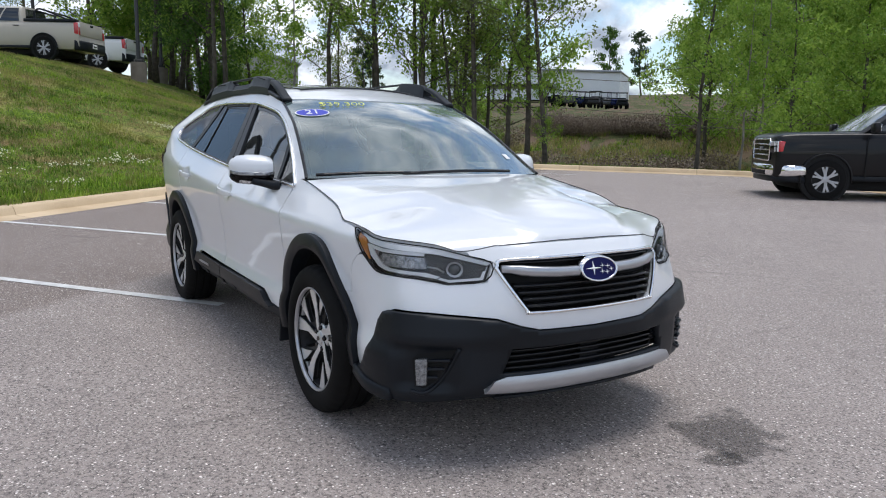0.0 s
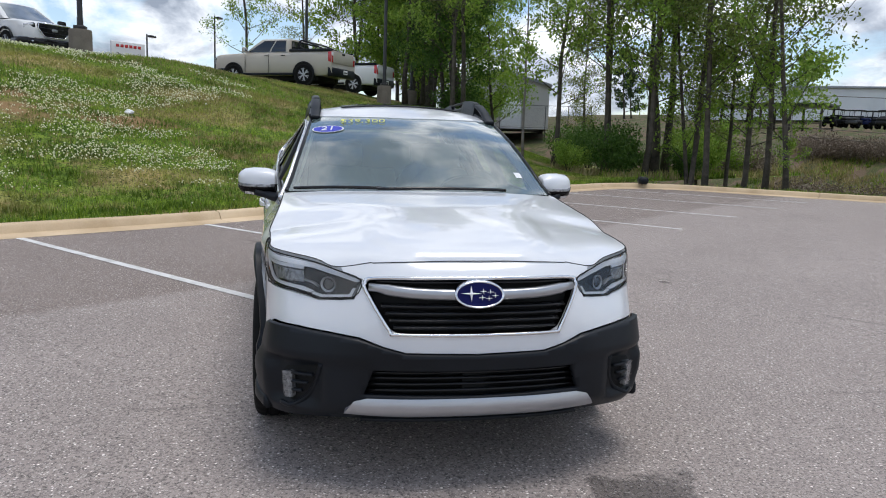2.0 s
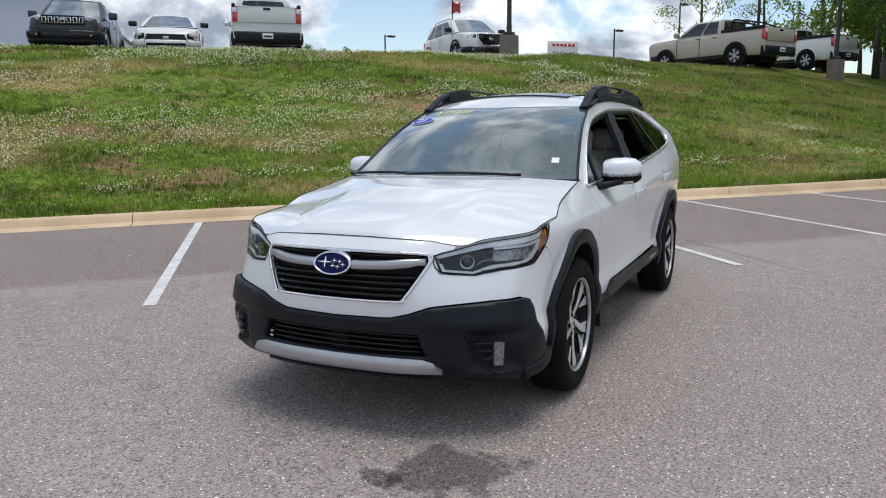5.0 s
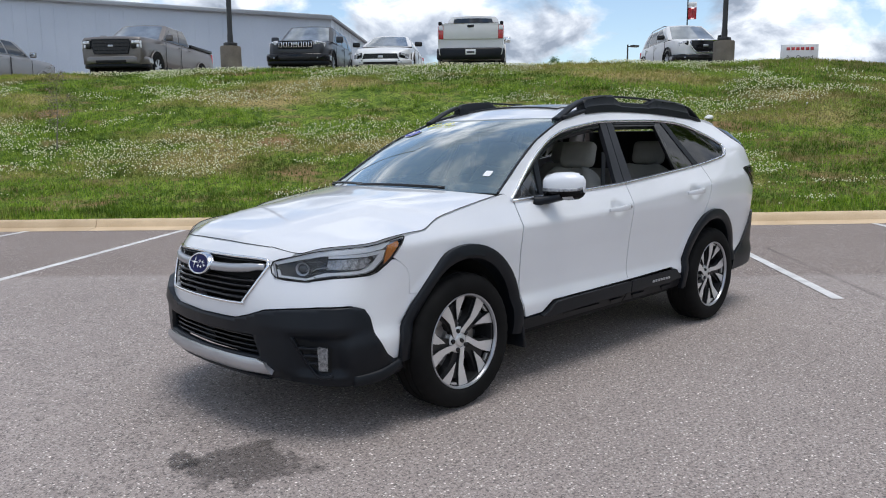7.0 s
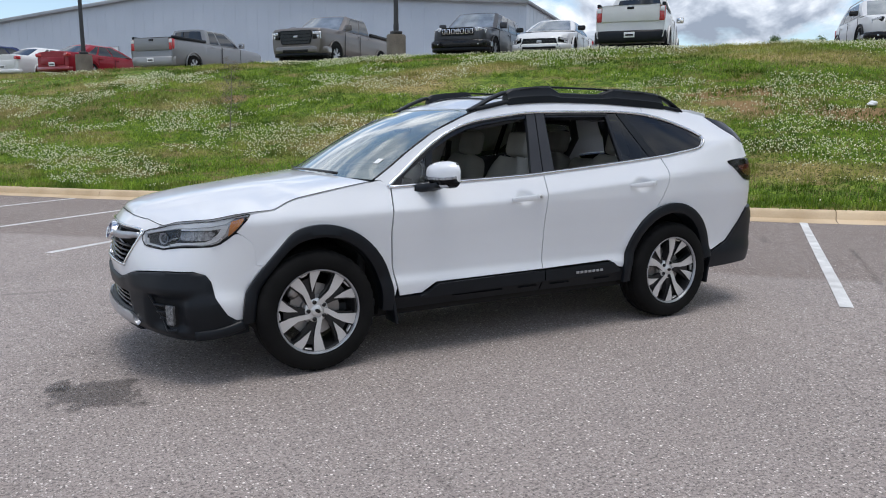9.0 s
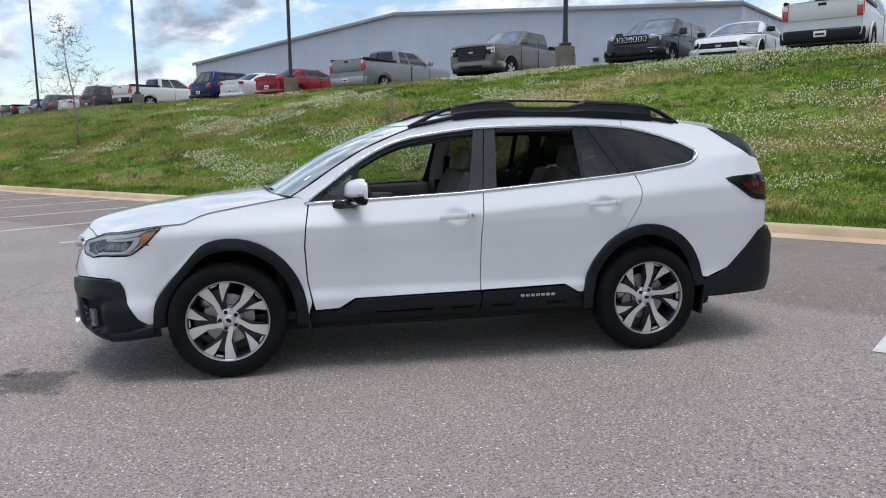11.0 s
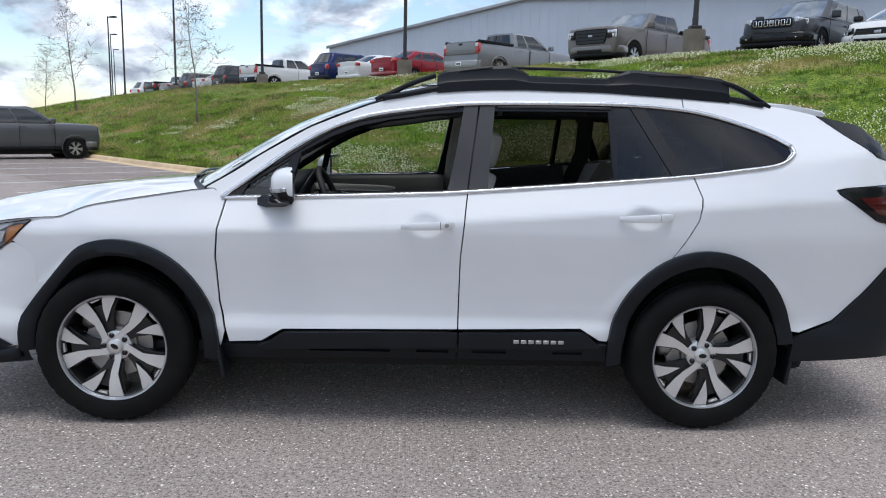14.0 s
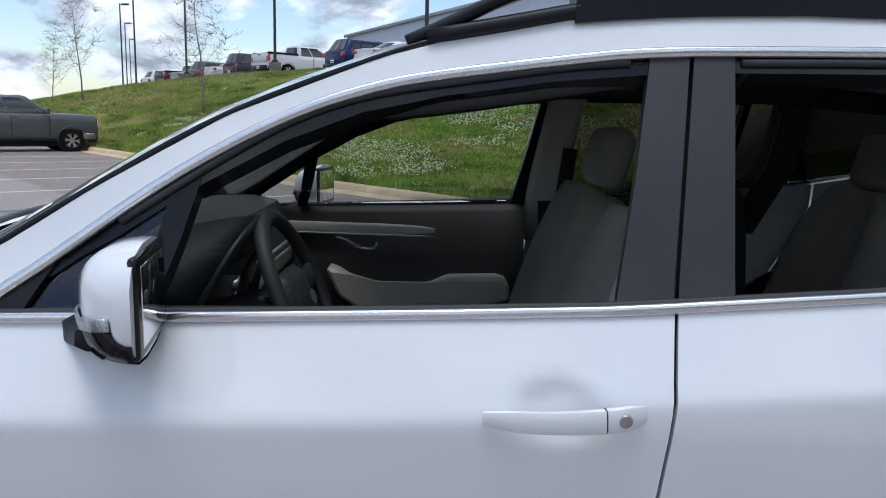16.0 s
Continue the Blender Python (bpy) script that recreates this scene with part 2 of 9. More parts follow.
def soil_grass(name, greens, straw, clay, clay_at=0.6):
    """Turf: two greens, dry straw and, in places, bare red clay."""
    m, nt, b, N, L = nodes_of(name)
    co = N("ShaderNodeTexCoord")
    drawn = along_bank(N, L, co.outputs["Object"])

    def noise_tex(scale, detail=5.0):
        n = N("ShaderNodeTexNoise"); n.inputs["Scale"].default_value, n.inputs["Detail"].default_value = scale, detail
        L(drawn if scale < 3 else co.outputs["Object"], n.inputs["Vector"])
        return n.outputs["Fac"]

    def blend(src, lo, hi, a, c):
        r = N("ShaderNodeMapRange"); r.inputs[1].default_value, r.inputs[2].default_value = lo, hi
        L(src, r.inputs[0])
        x = N("ShaderNodeMix"); x.data_type = "RGBA"
        L(r.outputs[0], x.inputs["Factor"])
        for i, v in (("A", a), ("B", c)):
            if isinstance(v, tuple):
                x.inputs[i].default_value = (*v, 1)
            else:
                L(v, x.inputs[i])
        return x.outputs["Result"]

    col = blend(noise_tex(5), 0.38, 0.62, greens[0], greens[1])
    col = blend(noise_tex(0.6), 0.52, 0.66, col, straw)
    col = blend(noise_tex(2.6), 0.54, 0.66, col, tuple(0.7 * v for v in straw))
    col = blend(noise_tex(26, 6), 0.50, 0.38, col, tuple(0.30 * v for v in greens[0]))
    col = blend(noise_tex(0.75), clay_at, clay_at + 0.05, col, clay)
    L(col, b.inputs["Base Color"])
    b.inputs["Roughness"].default_value = 0.9
    b.inputs["Specular IOR Level"].default_value = 0.2
    bp = N("ShaderNodeBump"); bp.inputs["Strength"].default_value, bp.inputs["Distance"].default_value = 0.8, 0.03
    L(noise_tex(30, 4), bp.inputs["Height"]); L(bp.outputs[0], b.inputs["Normal"])
    return m


def leafy(name, c1, c2, trans=0.45):
    m, nt, b, N, L = nodes_of(name)
    g, mx = N("ShaderNodeNewGeometry"), N("ShaderNodeMix")
    mx.data_type = "RGBA"
    mx.inputs["A"].default_value, mx.inputs["B"].default_value = (*c1, 1), (*c2, 1)
    L(g.outputs["Random Per Island"], mx.inputs["Factor"])
    L(mx.outputs["Result"], b.inputs["Base Color"])
    b.inputs["Roughness"].default_value = 0.55
    b.inputs["Specular IOR Level"].default_value = 0.3
    tl, ms = N("ShaderNodeBsdfTranslucent"), N("ShaderNodeMixShader")
    L(mx.outputs["Result"], tl.inputs["Color"])
    ms.inputs[0].default_value = trans
    L(b.outputs[0], ms.inputs[1]); L(tl.outputs[0], ms.inputs[2]); L(ms.outputs[0], nt.nodes["Material Output"].inputs[0])
    return m


def patchy_blades(name, c1, c2, dry, trans=0.35):
    """Grass blades: green from dark to bright, yellowed in the same patches as the turf below."""
    m, nt, b, N, L = nodes_of(name)
    g, co = N("ShaderNodeNewGeometry"), N("ShaderNodeTexCoord")
    drawn = along_bank(N, L, co.outputs["Object"])

    def mix(f, a, c):
        x = N("ShaderNodeMix"); x.data_type = "RGBA"
        L(f, x.inputs["Factor"])
        for i, v in (("A", a), ("B", c)):
            if isinstance(v, tuple):
                x.inputs[i].default_value = (*v, 1)
            else:
                L(v, x.inputs[i])
        return x.outputs["Result"]

    def patch_of(scale, lo, hi, top):
        n, r = N("ShaderNodeTexNoise"), N("ShaderNodeMapRange")
        n.inputs["Scale"].default_value, n.inputs["Detail"].default_value = scale, 5
        L(drawn, n.inputs["Vector"])
        r.inputs[1].default_value, r.inputs[2].default_value, r.inputs[4].default_value = lo, hi, top
        L(n.outputs["Fac"], r.inputs[0])
        return r.outputs[0]

    col = mix(g.outputs["Random Per Island"], c1, c2)
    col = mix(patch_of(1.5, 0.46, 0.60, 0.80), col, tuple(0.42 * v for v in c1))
    col = mix(patch_of(0.6, 0.52, 0.66, 0.75), col, dry)
    col = mix(patch_of(2.6, 0.55, 0.68, 0.6), col, tuple(0.7 * v for v in dry))
    L(col, b.inputs["Base Color"])
    b.inputs["Roughness"].default_value = 0.55
    b.inputs["Specular IOR Level"].default_value = 0.3
    tl, ms = N("ShaderNodeBsdfTranslucent"), N("ShaderNodeMixShader")
    L(col, tl.inputs["Color"])
    ms.inputs[0].default_value = trans
    L(b.outputs[0], ms.inputs[1]); L(tl.outputs[0], ms.inputs[2]); L(ms.outputs[0], nt.nodes["Material Output"].inputs[0])
    return m


def stain_material():
    m, nt, b, N, L = nodes_of("oil_stain")
    co, ln, nz, ad, mr = N("ShaderNodeTexCoord"), N("ShaderNodeVectorMath"), N("ShaderNodeTexNoise"), N("ShaderNodeMath"), N("ShaderNodeMapRange")
    ln.operation = "LENGTH"
    L(co.outputs["Object"], ln.inputs[0])
    g = N("ShaderNodeNewGeometry")
    nz.inputs["Scale"].default_value, nz.inputs["Detail"].default_value, nz.inputs["Roughness"].default_value = 4.5, 7, 0.65
    L(g.outputs["Position"], nz.inputs["Vector"])
    ad.operation = "MULTIPLY_ADD"; ad.inputs[1].default_value = 1.7
    L(nz.outputs["Fac"], ad.inputs[0]); L(ln.outputs["Value"], ad.inputs[2])
    mr.inputs[1].default_value, mr.inputs[2].default_value, mr.inputs[3].default_value, mr.inputs[4].default_value = 1.42, 1.28, 0.0, 0.38
    L(ad.outputs[0], mr.inputs[0]); L(mr.outputs[0], b.inputs["Alpha"])
    b.inputs["Base Color"].default_value = (0.03, 0.028, 0.027, 1)
    b.inputs["Roughness"].default_value = 0.6
    return m


M = {}
M["asphalt"] = asphalt()
M["line"] = surface("line_paint", (0.52, 0.51, 0.49), (0.78, 0.77, 0.75), 5, (0.6, 0.8), 120, 0.35, 0.003)
M["oil"] = stain_material()
M["kerb"] = surface("kerb_concrete", (0.50, 0.365, 0.22), (0.66, 0.51, 0.335), 1.5, (0.8, 0.95), 60, 0.4, 0.004, per_object=0.06)
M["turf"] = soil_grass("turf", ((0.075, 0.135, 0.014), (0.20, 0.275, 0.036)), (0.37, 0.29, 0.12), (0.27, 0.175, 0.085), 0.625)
M["brush"] = soil_grass("brush_floor", ((0.06, 0.085, 0.025), (0.13, 0.13, 0.05)), (0.17, 0.13, 0.075), (0.14, 0.10, 0.065), 0.52)
M["field"] = soil_grass("far_field", ((0.05, 0.08, 0.02), (0.10, 0.13, 0.04)), (0.16, 0.15, 0.07), (0.15, 0.13, 0.07), 0.6)
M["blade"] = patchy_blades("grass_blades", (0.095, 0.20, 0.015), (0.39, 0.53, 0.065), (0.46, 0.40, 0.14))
M["straw"] = leafy("dry_grass", (0.28, 0.24, 0.10), (0.42, 0.35, 0.16), 0.3)
M["clover"] = surface("clover_heads", (0.70, 0.70, 0.46), (0.86, 0.85, 0.62), 9, (0.8, 0.9), 200, 0, 0.001)
M["white"] = paint("white_car_paint", (0.775, 0.79, 0.81))
M["clad"] = surface("black_cladding", (0.0060, 0.0076, 0.0102), (0.010, 0.0126, 0.0168), 3, (0.36, 0.48), 420, 0.25, 0.0006, spec=0.24)
M["pillar"] = surface("satin_pillar_film", (0.020, 0.021, 0.025), (0.028, 0.029, 0.034), 3, (0.35, 0.48), 420, 0.1, 0.0004, spec=0.4)
M["gloss"] = surface("gloss_black", (0.008, 0.008, 0.009), (0.012, 0.012, 0.013), 4, (0.08, 0.16), 300, 0.0, spec=0.35)
M["dark"] = surface("dark_void", (0.004, 0.004, 0.004), (0.007, 0.007, 0.007), 4, (0.8, 0.95), 100, 0.1)
M["tyre"] = surface("tyre_rubber", (0.006, 0.006, 0.006), (0.012, 0.0117, 0.0114), 6, (0.7, 0.88), 180, 0.3, 0.0015, spec=0.12)
M["alloy"] = surface("machined_alloy", (0.66, 0.66, 0.655), (0.78, 0.78, 0.77), 6, (0.28, 0.4), 300, 0.05, 0.0004, 0.6)
M["rimgrey"] = surface("dark_rim_paint", (0.018, 0.018, 0.019), (0.032, 0.032, 0.033), 6, (0.3, 0.45), 300, 0.0, 0.001, 0.3)
M["chrome"] = surface("chrome", (0.78, 0.78, 0.79), (0.86, 0.86, 0.87), 4, (0.07, 0.14), 300, 0.0, 0.001, 1.0)
M["satin"] = surface("satin_silver", (0.40, 0.41, 0.435), (0.50, 0.51, 0.535), 3, (0.24, 0.36), 500, 0.0, 0.001, 0.75)
M["disc"] = surface("brake_steel", (0.30, 0.29, 0.28), (0.42, 0.41, 0.40), 9, (0.35, 0.5), 250, 0.1, 0.001, 0.9)
M["amber"] = surface("amber_lens", (0.62, 0.20, 0.03), (0.75, 0.27, 0.05), 9, (0.15, 0.25), 300, 0.2, 0.001, 0.0, 1.0)
M["redlens"] = surface("red_lens", (0.055, 0.004, 0.006), (0.085, 0.006, 0.008), 9, (0.1, 0.2), 300, 0.1, 0.001, 0.0, 1.0)
M["brightred"] = surface("bright_red_lens", (0.45, 0.02, 0.025), (0.58, 0.03, 0.035), 9, (0.15, 0.25), 300, 0.1, 0.001, 0.0, 1.0)
M["lamp"] = surface("lamp_reflector", (0.55, 0.56, 0.58), (0.80, 0.81, 0.83), 14, (0.15, 0.35), 120, 0.3, 0.003, 0.6)
M["bezel"] = surface("lamp_bezel", (0.80, 0.81, 0.82), (0.88, 0.89, 0.90), 9, (0.25, 0.35), 200, 0.0)
M["fog"] = surface("fog_lens", (0.16, 0.165, 0.17), (0.55, 0.56, 0.58), 60, (0.1, 0.2), 160, 0.8, 0.004, 0.5)
M["far_lens"] = surface("projector_lens", (0.03, 0.033, 0.036), (0.07, 0.075, 0.08), 20, (0.03, 0.06), 200, 0.0, spec=0.9)
M["drl"] = surface("light_guide", (0.70, 0.71, 0.73), (0.82, 0.83, 0.85), 9, (0.2, 0.3), 200, 0.1, 0.001, 0.0, 1.0)
M["blue"] = surface("badge_blue", (0.006, 0.007, 0.055), (0.009, 0.011, 0.08), 9, (0.4, 0.5), 200, 0.0, spec=0.1)
M["sticker"] = surface("sticker_blue", (0.025, 0.04, 0.42), (0.035, 0.05, 0.5), 6, (0.4, 0.5), 200, 0.0)
M["print_white"] = surface("print_white", (0.78, 0.78, 0.78), (0.84, 0.84, 0.84), 6, (0.5, 0.6), 200, 0.0)
M["chalk"] = surface("window_chalk", (0.75, 0.76, 0.10), (0.85, 0.85, 0.2), 30, (0.7, 0.8), 200, 0.0)
# the pale teal layer on the windscreen is painted sky glare
M["screen"] = glass("windscreen_glass", (0.36, 0.48, 0.47), 2.9, veil=0.12, veil_tone=(0.50, 0.70, 0.68))
M["clear"] = glass("clear_glass", (0.75, 0.80, 0.78), 1.5)
M["tint"] = glass("privacy_glass", (0.12, 0.126, 0.123), 0.9)
M["lens"] = glass("lamp_cover", (0.95, 0.96, 0.97), 0.7)
M["mirror"] = surface("mirror_glass", (0.8, 0.82, 0.84), (0.85, 0.86, 0.88), 3, (0.01, 0.02), 100, 0, 0.001, 1.0)
M["cloth"] = surface("grey_cloth", (0.33, 0.325, 0.295), (0.42, 0.41, 0.37), 5, (0.85, 0.95), 500, 0.5, 0.001)
M["beige"] = surface("ivory_trim", (0.58, 0.55, 0.48), (0.68, 0.64, 0.57), 4, (0.5, 0.65), 400, 0.3, 0.0006)
M["trim"] = surface("dark_trim", (0.022, 0.024, 0.026), (0.036, 0.038, 0.041), 4, (0.55, 0.7), 500, 0.3, 0.0006)
M["dash"] = surface("soft_dash", (0.045, 0.052, 0.055), (0.062, 0.070, 0.074), 4, (0.5, 0.65), 420, 0.35, 0.0006, spec=0.4)
M["brightwork"] = surface("window_brightwork", (0.74, 0.745, 0.76), (0.83, 0.835, 0.85), 4, (0.20, 0.30), 300, 0.0, 0.001, 0.95)
M["lining"] = surface("headlining", (0.60, 0.59, 0.55), (0.68, 0.67, 0.63), 4, (0.9, 0.95), 400, 0.2, 0.001)
M["pole"] = surface("pole_paint", (0.018, 0.018, 0.019), (0.03, 0.03, 0.03), 3, (0.4, 0.55), 80, 0.1)
M["footing"] = surface("footing_concrete", (0.13, 0.11, 0.09), (0.22, 0.19, 0.155), 2.5, (0.85, 0.95), 40, 0.5, 0.006)
M["bark"] = surface("bark", (0.045, 0.038, 0.030), (0.12, 0.10, 0.08), 5, (0.85, 0.95), 30, 0.8, 0.012)
M["palebark"] = surface("pale_bark", (0.16, 0.14, 0.12), (0.28, 0.25, 0.22), 5, (0.85, 0.95), 30, 0.6, 0.01)
M["leaf_fresh"] = leafy("spring_leaves", (0.14, 0.27, 0.03), (0.37, 0.50, 0.09), 0.5)
M["leaf_deep"] = leafy("deep_leaves", (0.05, 0.115, 0.02), (0.13, 0.23, 0.045), 0.5)
M["leaf_olive"] = leafy("olive_leaves", (0.12, 0.16, 0.035), (0.26, 0.30, 0.085), 0.5)
M["needle"] = leafy("pine_needles", (0.025, 0.055, 0.02), (0.07, 0.11, 0.04), 0.3)
M["twig"] = leafy("dry_twigs", (0.12, 0.09, 0.06), (0.24, 0.18, 0.13), 0.1)
M["vine"] = leafy("dead_vine", (0.16, 0.12, 0.09), (0.30, 0.24, 0.18), 0.1)

# ---------------------------------------------------------------- mesh helpers
def mesh_object(name, verts, faces, material, smooth=True):
    me = bpy.data.meshes.new(name)
    me.from_pydata(verts, [], faces)
    if smooth:
        me.shade_smooth()
    me.materials.append(material)
    return new(name, me)


def link_bm(name, bm, material, smooth=True):
    me = bpy.data.meshes.new(name)
    if smooth:
        for f in bm.faces:
            f.smooth = True
    bm.to_mesh(me)
    bm.free()
    me.materials.append(material)
    return new(name, me)


def part(name, bm, material, parent, label="", smooth=True):
    """Links a bmesh as one mesh object under a thing or a part."""
    ob = link_bm(name, bm, material, smooth)
    ob.parent = parent
    return tagged(ob, label)


def thing(name, label, category, group="", m=None):
    ob = new(name)
    ob.empty_display_size = 0.2
    if m is not None:
        ob.matrix_basis = m
    return tagged(ob, label, category, group)


def sharpen(bm, angle=35):
    bm.normal_update()
    for e in bm.edges:
        if len(e.link_faces) == 2 and e.calc_face_angle(0) > radians(angle):
            e.smooth = False
    return bm


def box(size, at=(0, 0, 0), bevel=0.0, turn=(0, 0, 0), bm=None, taper=1.0, segs=2):
    """A box with rounded edges. taper narrows its top."""
    b = bmesh.new()
    bmesh.ops.create_cube(b, size=1)
    for v in b.verts:
        k = taper if v.co.z > 0 else 1
        v.co = Vector((v.co.x * size[0] * k, v.co.y * size[1] * k, v.co.z * size[2]))
    if bevel:
        bmesh.ops.bevel(b, geom=list(b.edges), offset=bevel, segments=segs, profile=0.5, affect="EDGES", clamp_overlap=True)
    b.transform(pose(*at, *turn))
    return merge(bm, b) if bm else sharpen(b, 50)


def merge(bm, other):
    me = bpy.data.meshes.new("tmp")
    other.to_mesh(me)
    other.free()
    bm.from_mesh(me)
    bpy.data.meshes.remove(me)
    return bm


def revolve(profile, steps=32, axis="Z", bm=None, at=(0, 0, 0)):
    """A solid of revolution from (radius, height) pairs."""
    bm = bm or bmesh.new()
    rings = []
    for r, h in profile:
        ring = []
        for i in range(steps):
            a = 2 * math.pi * i / steps
            c, s = r * math.cos(a), r * math.sin(a)
            p = {"Z": (c, s, h), "Y": (c, h, s), "X": (h, c, s)}[axis]
            ring.append(bm.verts.new(Vector(p) + Vector(at)))
        rings.append(ring)
    for a, b in zip(rings, rings[1:]):
        for i in range(steps):
            j = (i + 1) % steps
            bm.faces.new((a[i], a[j], b[j], b[i]))
    closed = profile[0] == profile[-1]
    for ring in () if closed else (rings[0], rings[-1]):
        if (ring[0].co - ring[steps // 2].co).length > 1e-4:
            bm.faces.new(ring)
    bmesh.ops.recalc_face_normals(bm, faces=list(bm.faces))
    return sharpen(bm)


def sweep(points, width, height, up=None, bm=None, closed=False, round_=False, widths=None):
    """A bar of that width and height along a line of points. up: the way of its height at each point, or one for all."""
    bm = bm or bmesh.new()
    pts = [Vector(p) for p in points]
    n = len(pts)
    rings = []
    for i, p in enumerate(pts):
        a, b = (pts[(i - 1) % n], pts[(i + 1) % n]) if closed else (pts[max(i - 1, 0)], pts[min(i + 1, n - 1)])
        t = (b - a).normalized()
        w = Vector((up[i] if isinstance(up, list) else up) if up is not None else (0, 0, 1))
        side = t.cross(w)
        side = side.normalized() if side.length > 1e-6 else Vector((1, 0, 0))
        w = side.cross(t).normalized()
        k = widths[i] if widths else 1.0
        if round_:
            ring = [p + side * (math.cos(2 * math.pi * j / 8) * width * k / 2) + w * (math.sin(2 * math.pi * j / 8) * height * k / 2) for j in range(8)]
        else:
            x, y = width * k / 2, height * k / 2
            ring = [p + side * sx * x * q + w * sy * y * r for sx, sy, q, r in
                    ((-1, -1, 1, .6), (-1, -1, .6, 1), (1, -1, .6, 1), (1, -1, 1, .6), (1, 1, 1, .6), (1, 1, .6, 1), (-1, 1, .6, 1), (-1, 1, 1, .6))]
        rings.append([bm.verts.new(q) for q in ring])
    for i in range(n if closed else n - 1):
        a, b = rings[i], rings[(i + 1) % n]
        for j in range(8):
            k = (j + 1) % 8
            bm.faces.new((a[j], a[k], b[k], b[j]))
    if not closed:
        bm.faces.new(rings[0][::-1])
        bm.faces.new(rings[-1])
    bmesh.ops.recalc_face_normals(bm, faces=list(bm.faces))
    return bm


def smooth_line(pts, per=8, closed=False):
    """Catmull-Rom through the points."""
    P = [Vector(p) for p in pts]
    n, out = len(P), []
    for i in range(n if closed else n - 1):
        g = (lambda k: P[k % n]) if closed else (lambda k: P[min(max(k, 0), n - 1)])
        a, b, c, d = g(i - 1), g(i), g(i + 1), g(i + 2)
        for j in range(per):
            t = j / per
            out.append(0.5 * ((2 * b) + (c - a) * t + (2 * a - 5 * b + 4 * c - d) * t * t + (3 * b - a - 3 * c + d) * t ** 3))
    if not closed:
        out.append(P[-1])
    return out


def plate(outline, surf, su, sv, thick=0.012, bm=None, off=0.0):
    """A panel: an outline in the surface's own (u, v), cut by a grid, laid on surf(u, v, off), with its rim folded in by thick."""
    b = bmesh.new()
    f = b.faces.new([b.verts.new((p[0], p[1], 0)) for p in outline])
    lo = [min(p[i] for p in outline) for i in (0, 1)]
    hi = [max(p[i] for p in outline) for i in (0, 1)]
    for i, step in ((0, su), (1, sv)):
        for k in range(math.floor(lo[i] / step) + 1, math.ceil(hi[i] / step)):
            co, no = [0, 0, 0], [0, 0, 0]
            co[i], no[i] = k * step, 1
            bmesh.ops.bisect_plane(b, geom=list(b.verts) + list(b.edges) + list(b.faces), plane_co=co, plane_no=no, dist=1e-5)
    bmesh.ops.triangulate(b, faces=[q for q in b.faces if len(q.verts) > 4])
    e, inner = 1e-3, {}
    for v in b.verts:
        u, w = v.co.x, v.co.y
        p = surf(u, w, off)
        n = (surf(u + e, w, off) - surf(u - e, w, off)).cross(surf(u, w + e, off) - surf(u, w - e, off)).normalized()
        probe = surf(u, w, off + 0.01) - p
        if n.dot(probe) < 0:
            n = -n
        v.co, inner[v] = p, p - n * thick
    b.normal_update()
    f0 = max(b.faces, key=lambda q: q.calc_area())
    if f0.normal.dot(f0.verts[0].co - inner[f0.verts[0]]) < 0:
        bmesh.ops.reverse_faces(b, faces=list(b.faces))
    if thick:
        rim = [ed for ed in b.edges if ed.is_boundary]
        twin = {v: b.verts.new(inner[v]) for ed in rim for v in ed.verts}
        for ed in rim:
            ed.smooth = False
            l = ed.link_loops[0]
            a, c = l.vert, l.link_loop_next.vert
            b.faces.new((c, a, twin[a], twin[c]))
    return merge(bm, b) if bm else b


def strip_mesh(rows, closed=False, bm=None):
    """A sheet through rows of points, all rows of one length."""
    bm = bm or bmesh.new()
    vs = [[bm.verts.new(p) for p in r] for r in rows]
    for a, b in zip(vs, vs[1:]):
        for i in range(len(a) if closed else len(a) - 1):
            j = (i + 1) % len(a)
            try:
                bm.faces.new((a[i], a[j], b[j], b[i]))
            except ValueError:
                pass
    return bm


def extrude_poly(pts, depth, axis=2, at=0.0, bevel=0.0):
    """A slab from a flat outline."""
    bm = bmesh.new()
    lo = [bm.verts.new((p[0], p[1], 0)) for p in pts]
    hi = [bm.verts.new((p[0], p[1], depth)) for p in pts]
    bm.faces.new(lo[::-1]); bm.faces.new(hi)
    for i in range(len(pts)):
        j = (i + 1) % len(pts)
        bm.faces.new((lo[i], lo[j], hi[j], hi[i]))
    if bevel:
        bmesh.ops.bevel(bm, geom=list(bm.edges), offset=bevel, segments=1, affect="EDGES", clamp_overlap=True)
    bmesh.ops.recalc_face_normals(bm, faces=list(bm.faces))
    bmesh.ops.triangulate(bm, faces=[f for f in bm.faces if len(f.verts) > 4])
    if axis == 0:
        bm.transform(Matrix(((0, 0, 1, at), (1, 0, 0, 0), (0, 1, 0, 0), (0, 0, 0, 1))))
    elif axis == 1:
        bm.transform(Matrix(((1, 0, 0, 0), (0, 0, 1, at), (0, 1, 0, 0), (0, 0, 0, 1))))
        bmesh.ops.reverse_faces(bm, faces=list(bm.faces))
    return sharpen(bm)


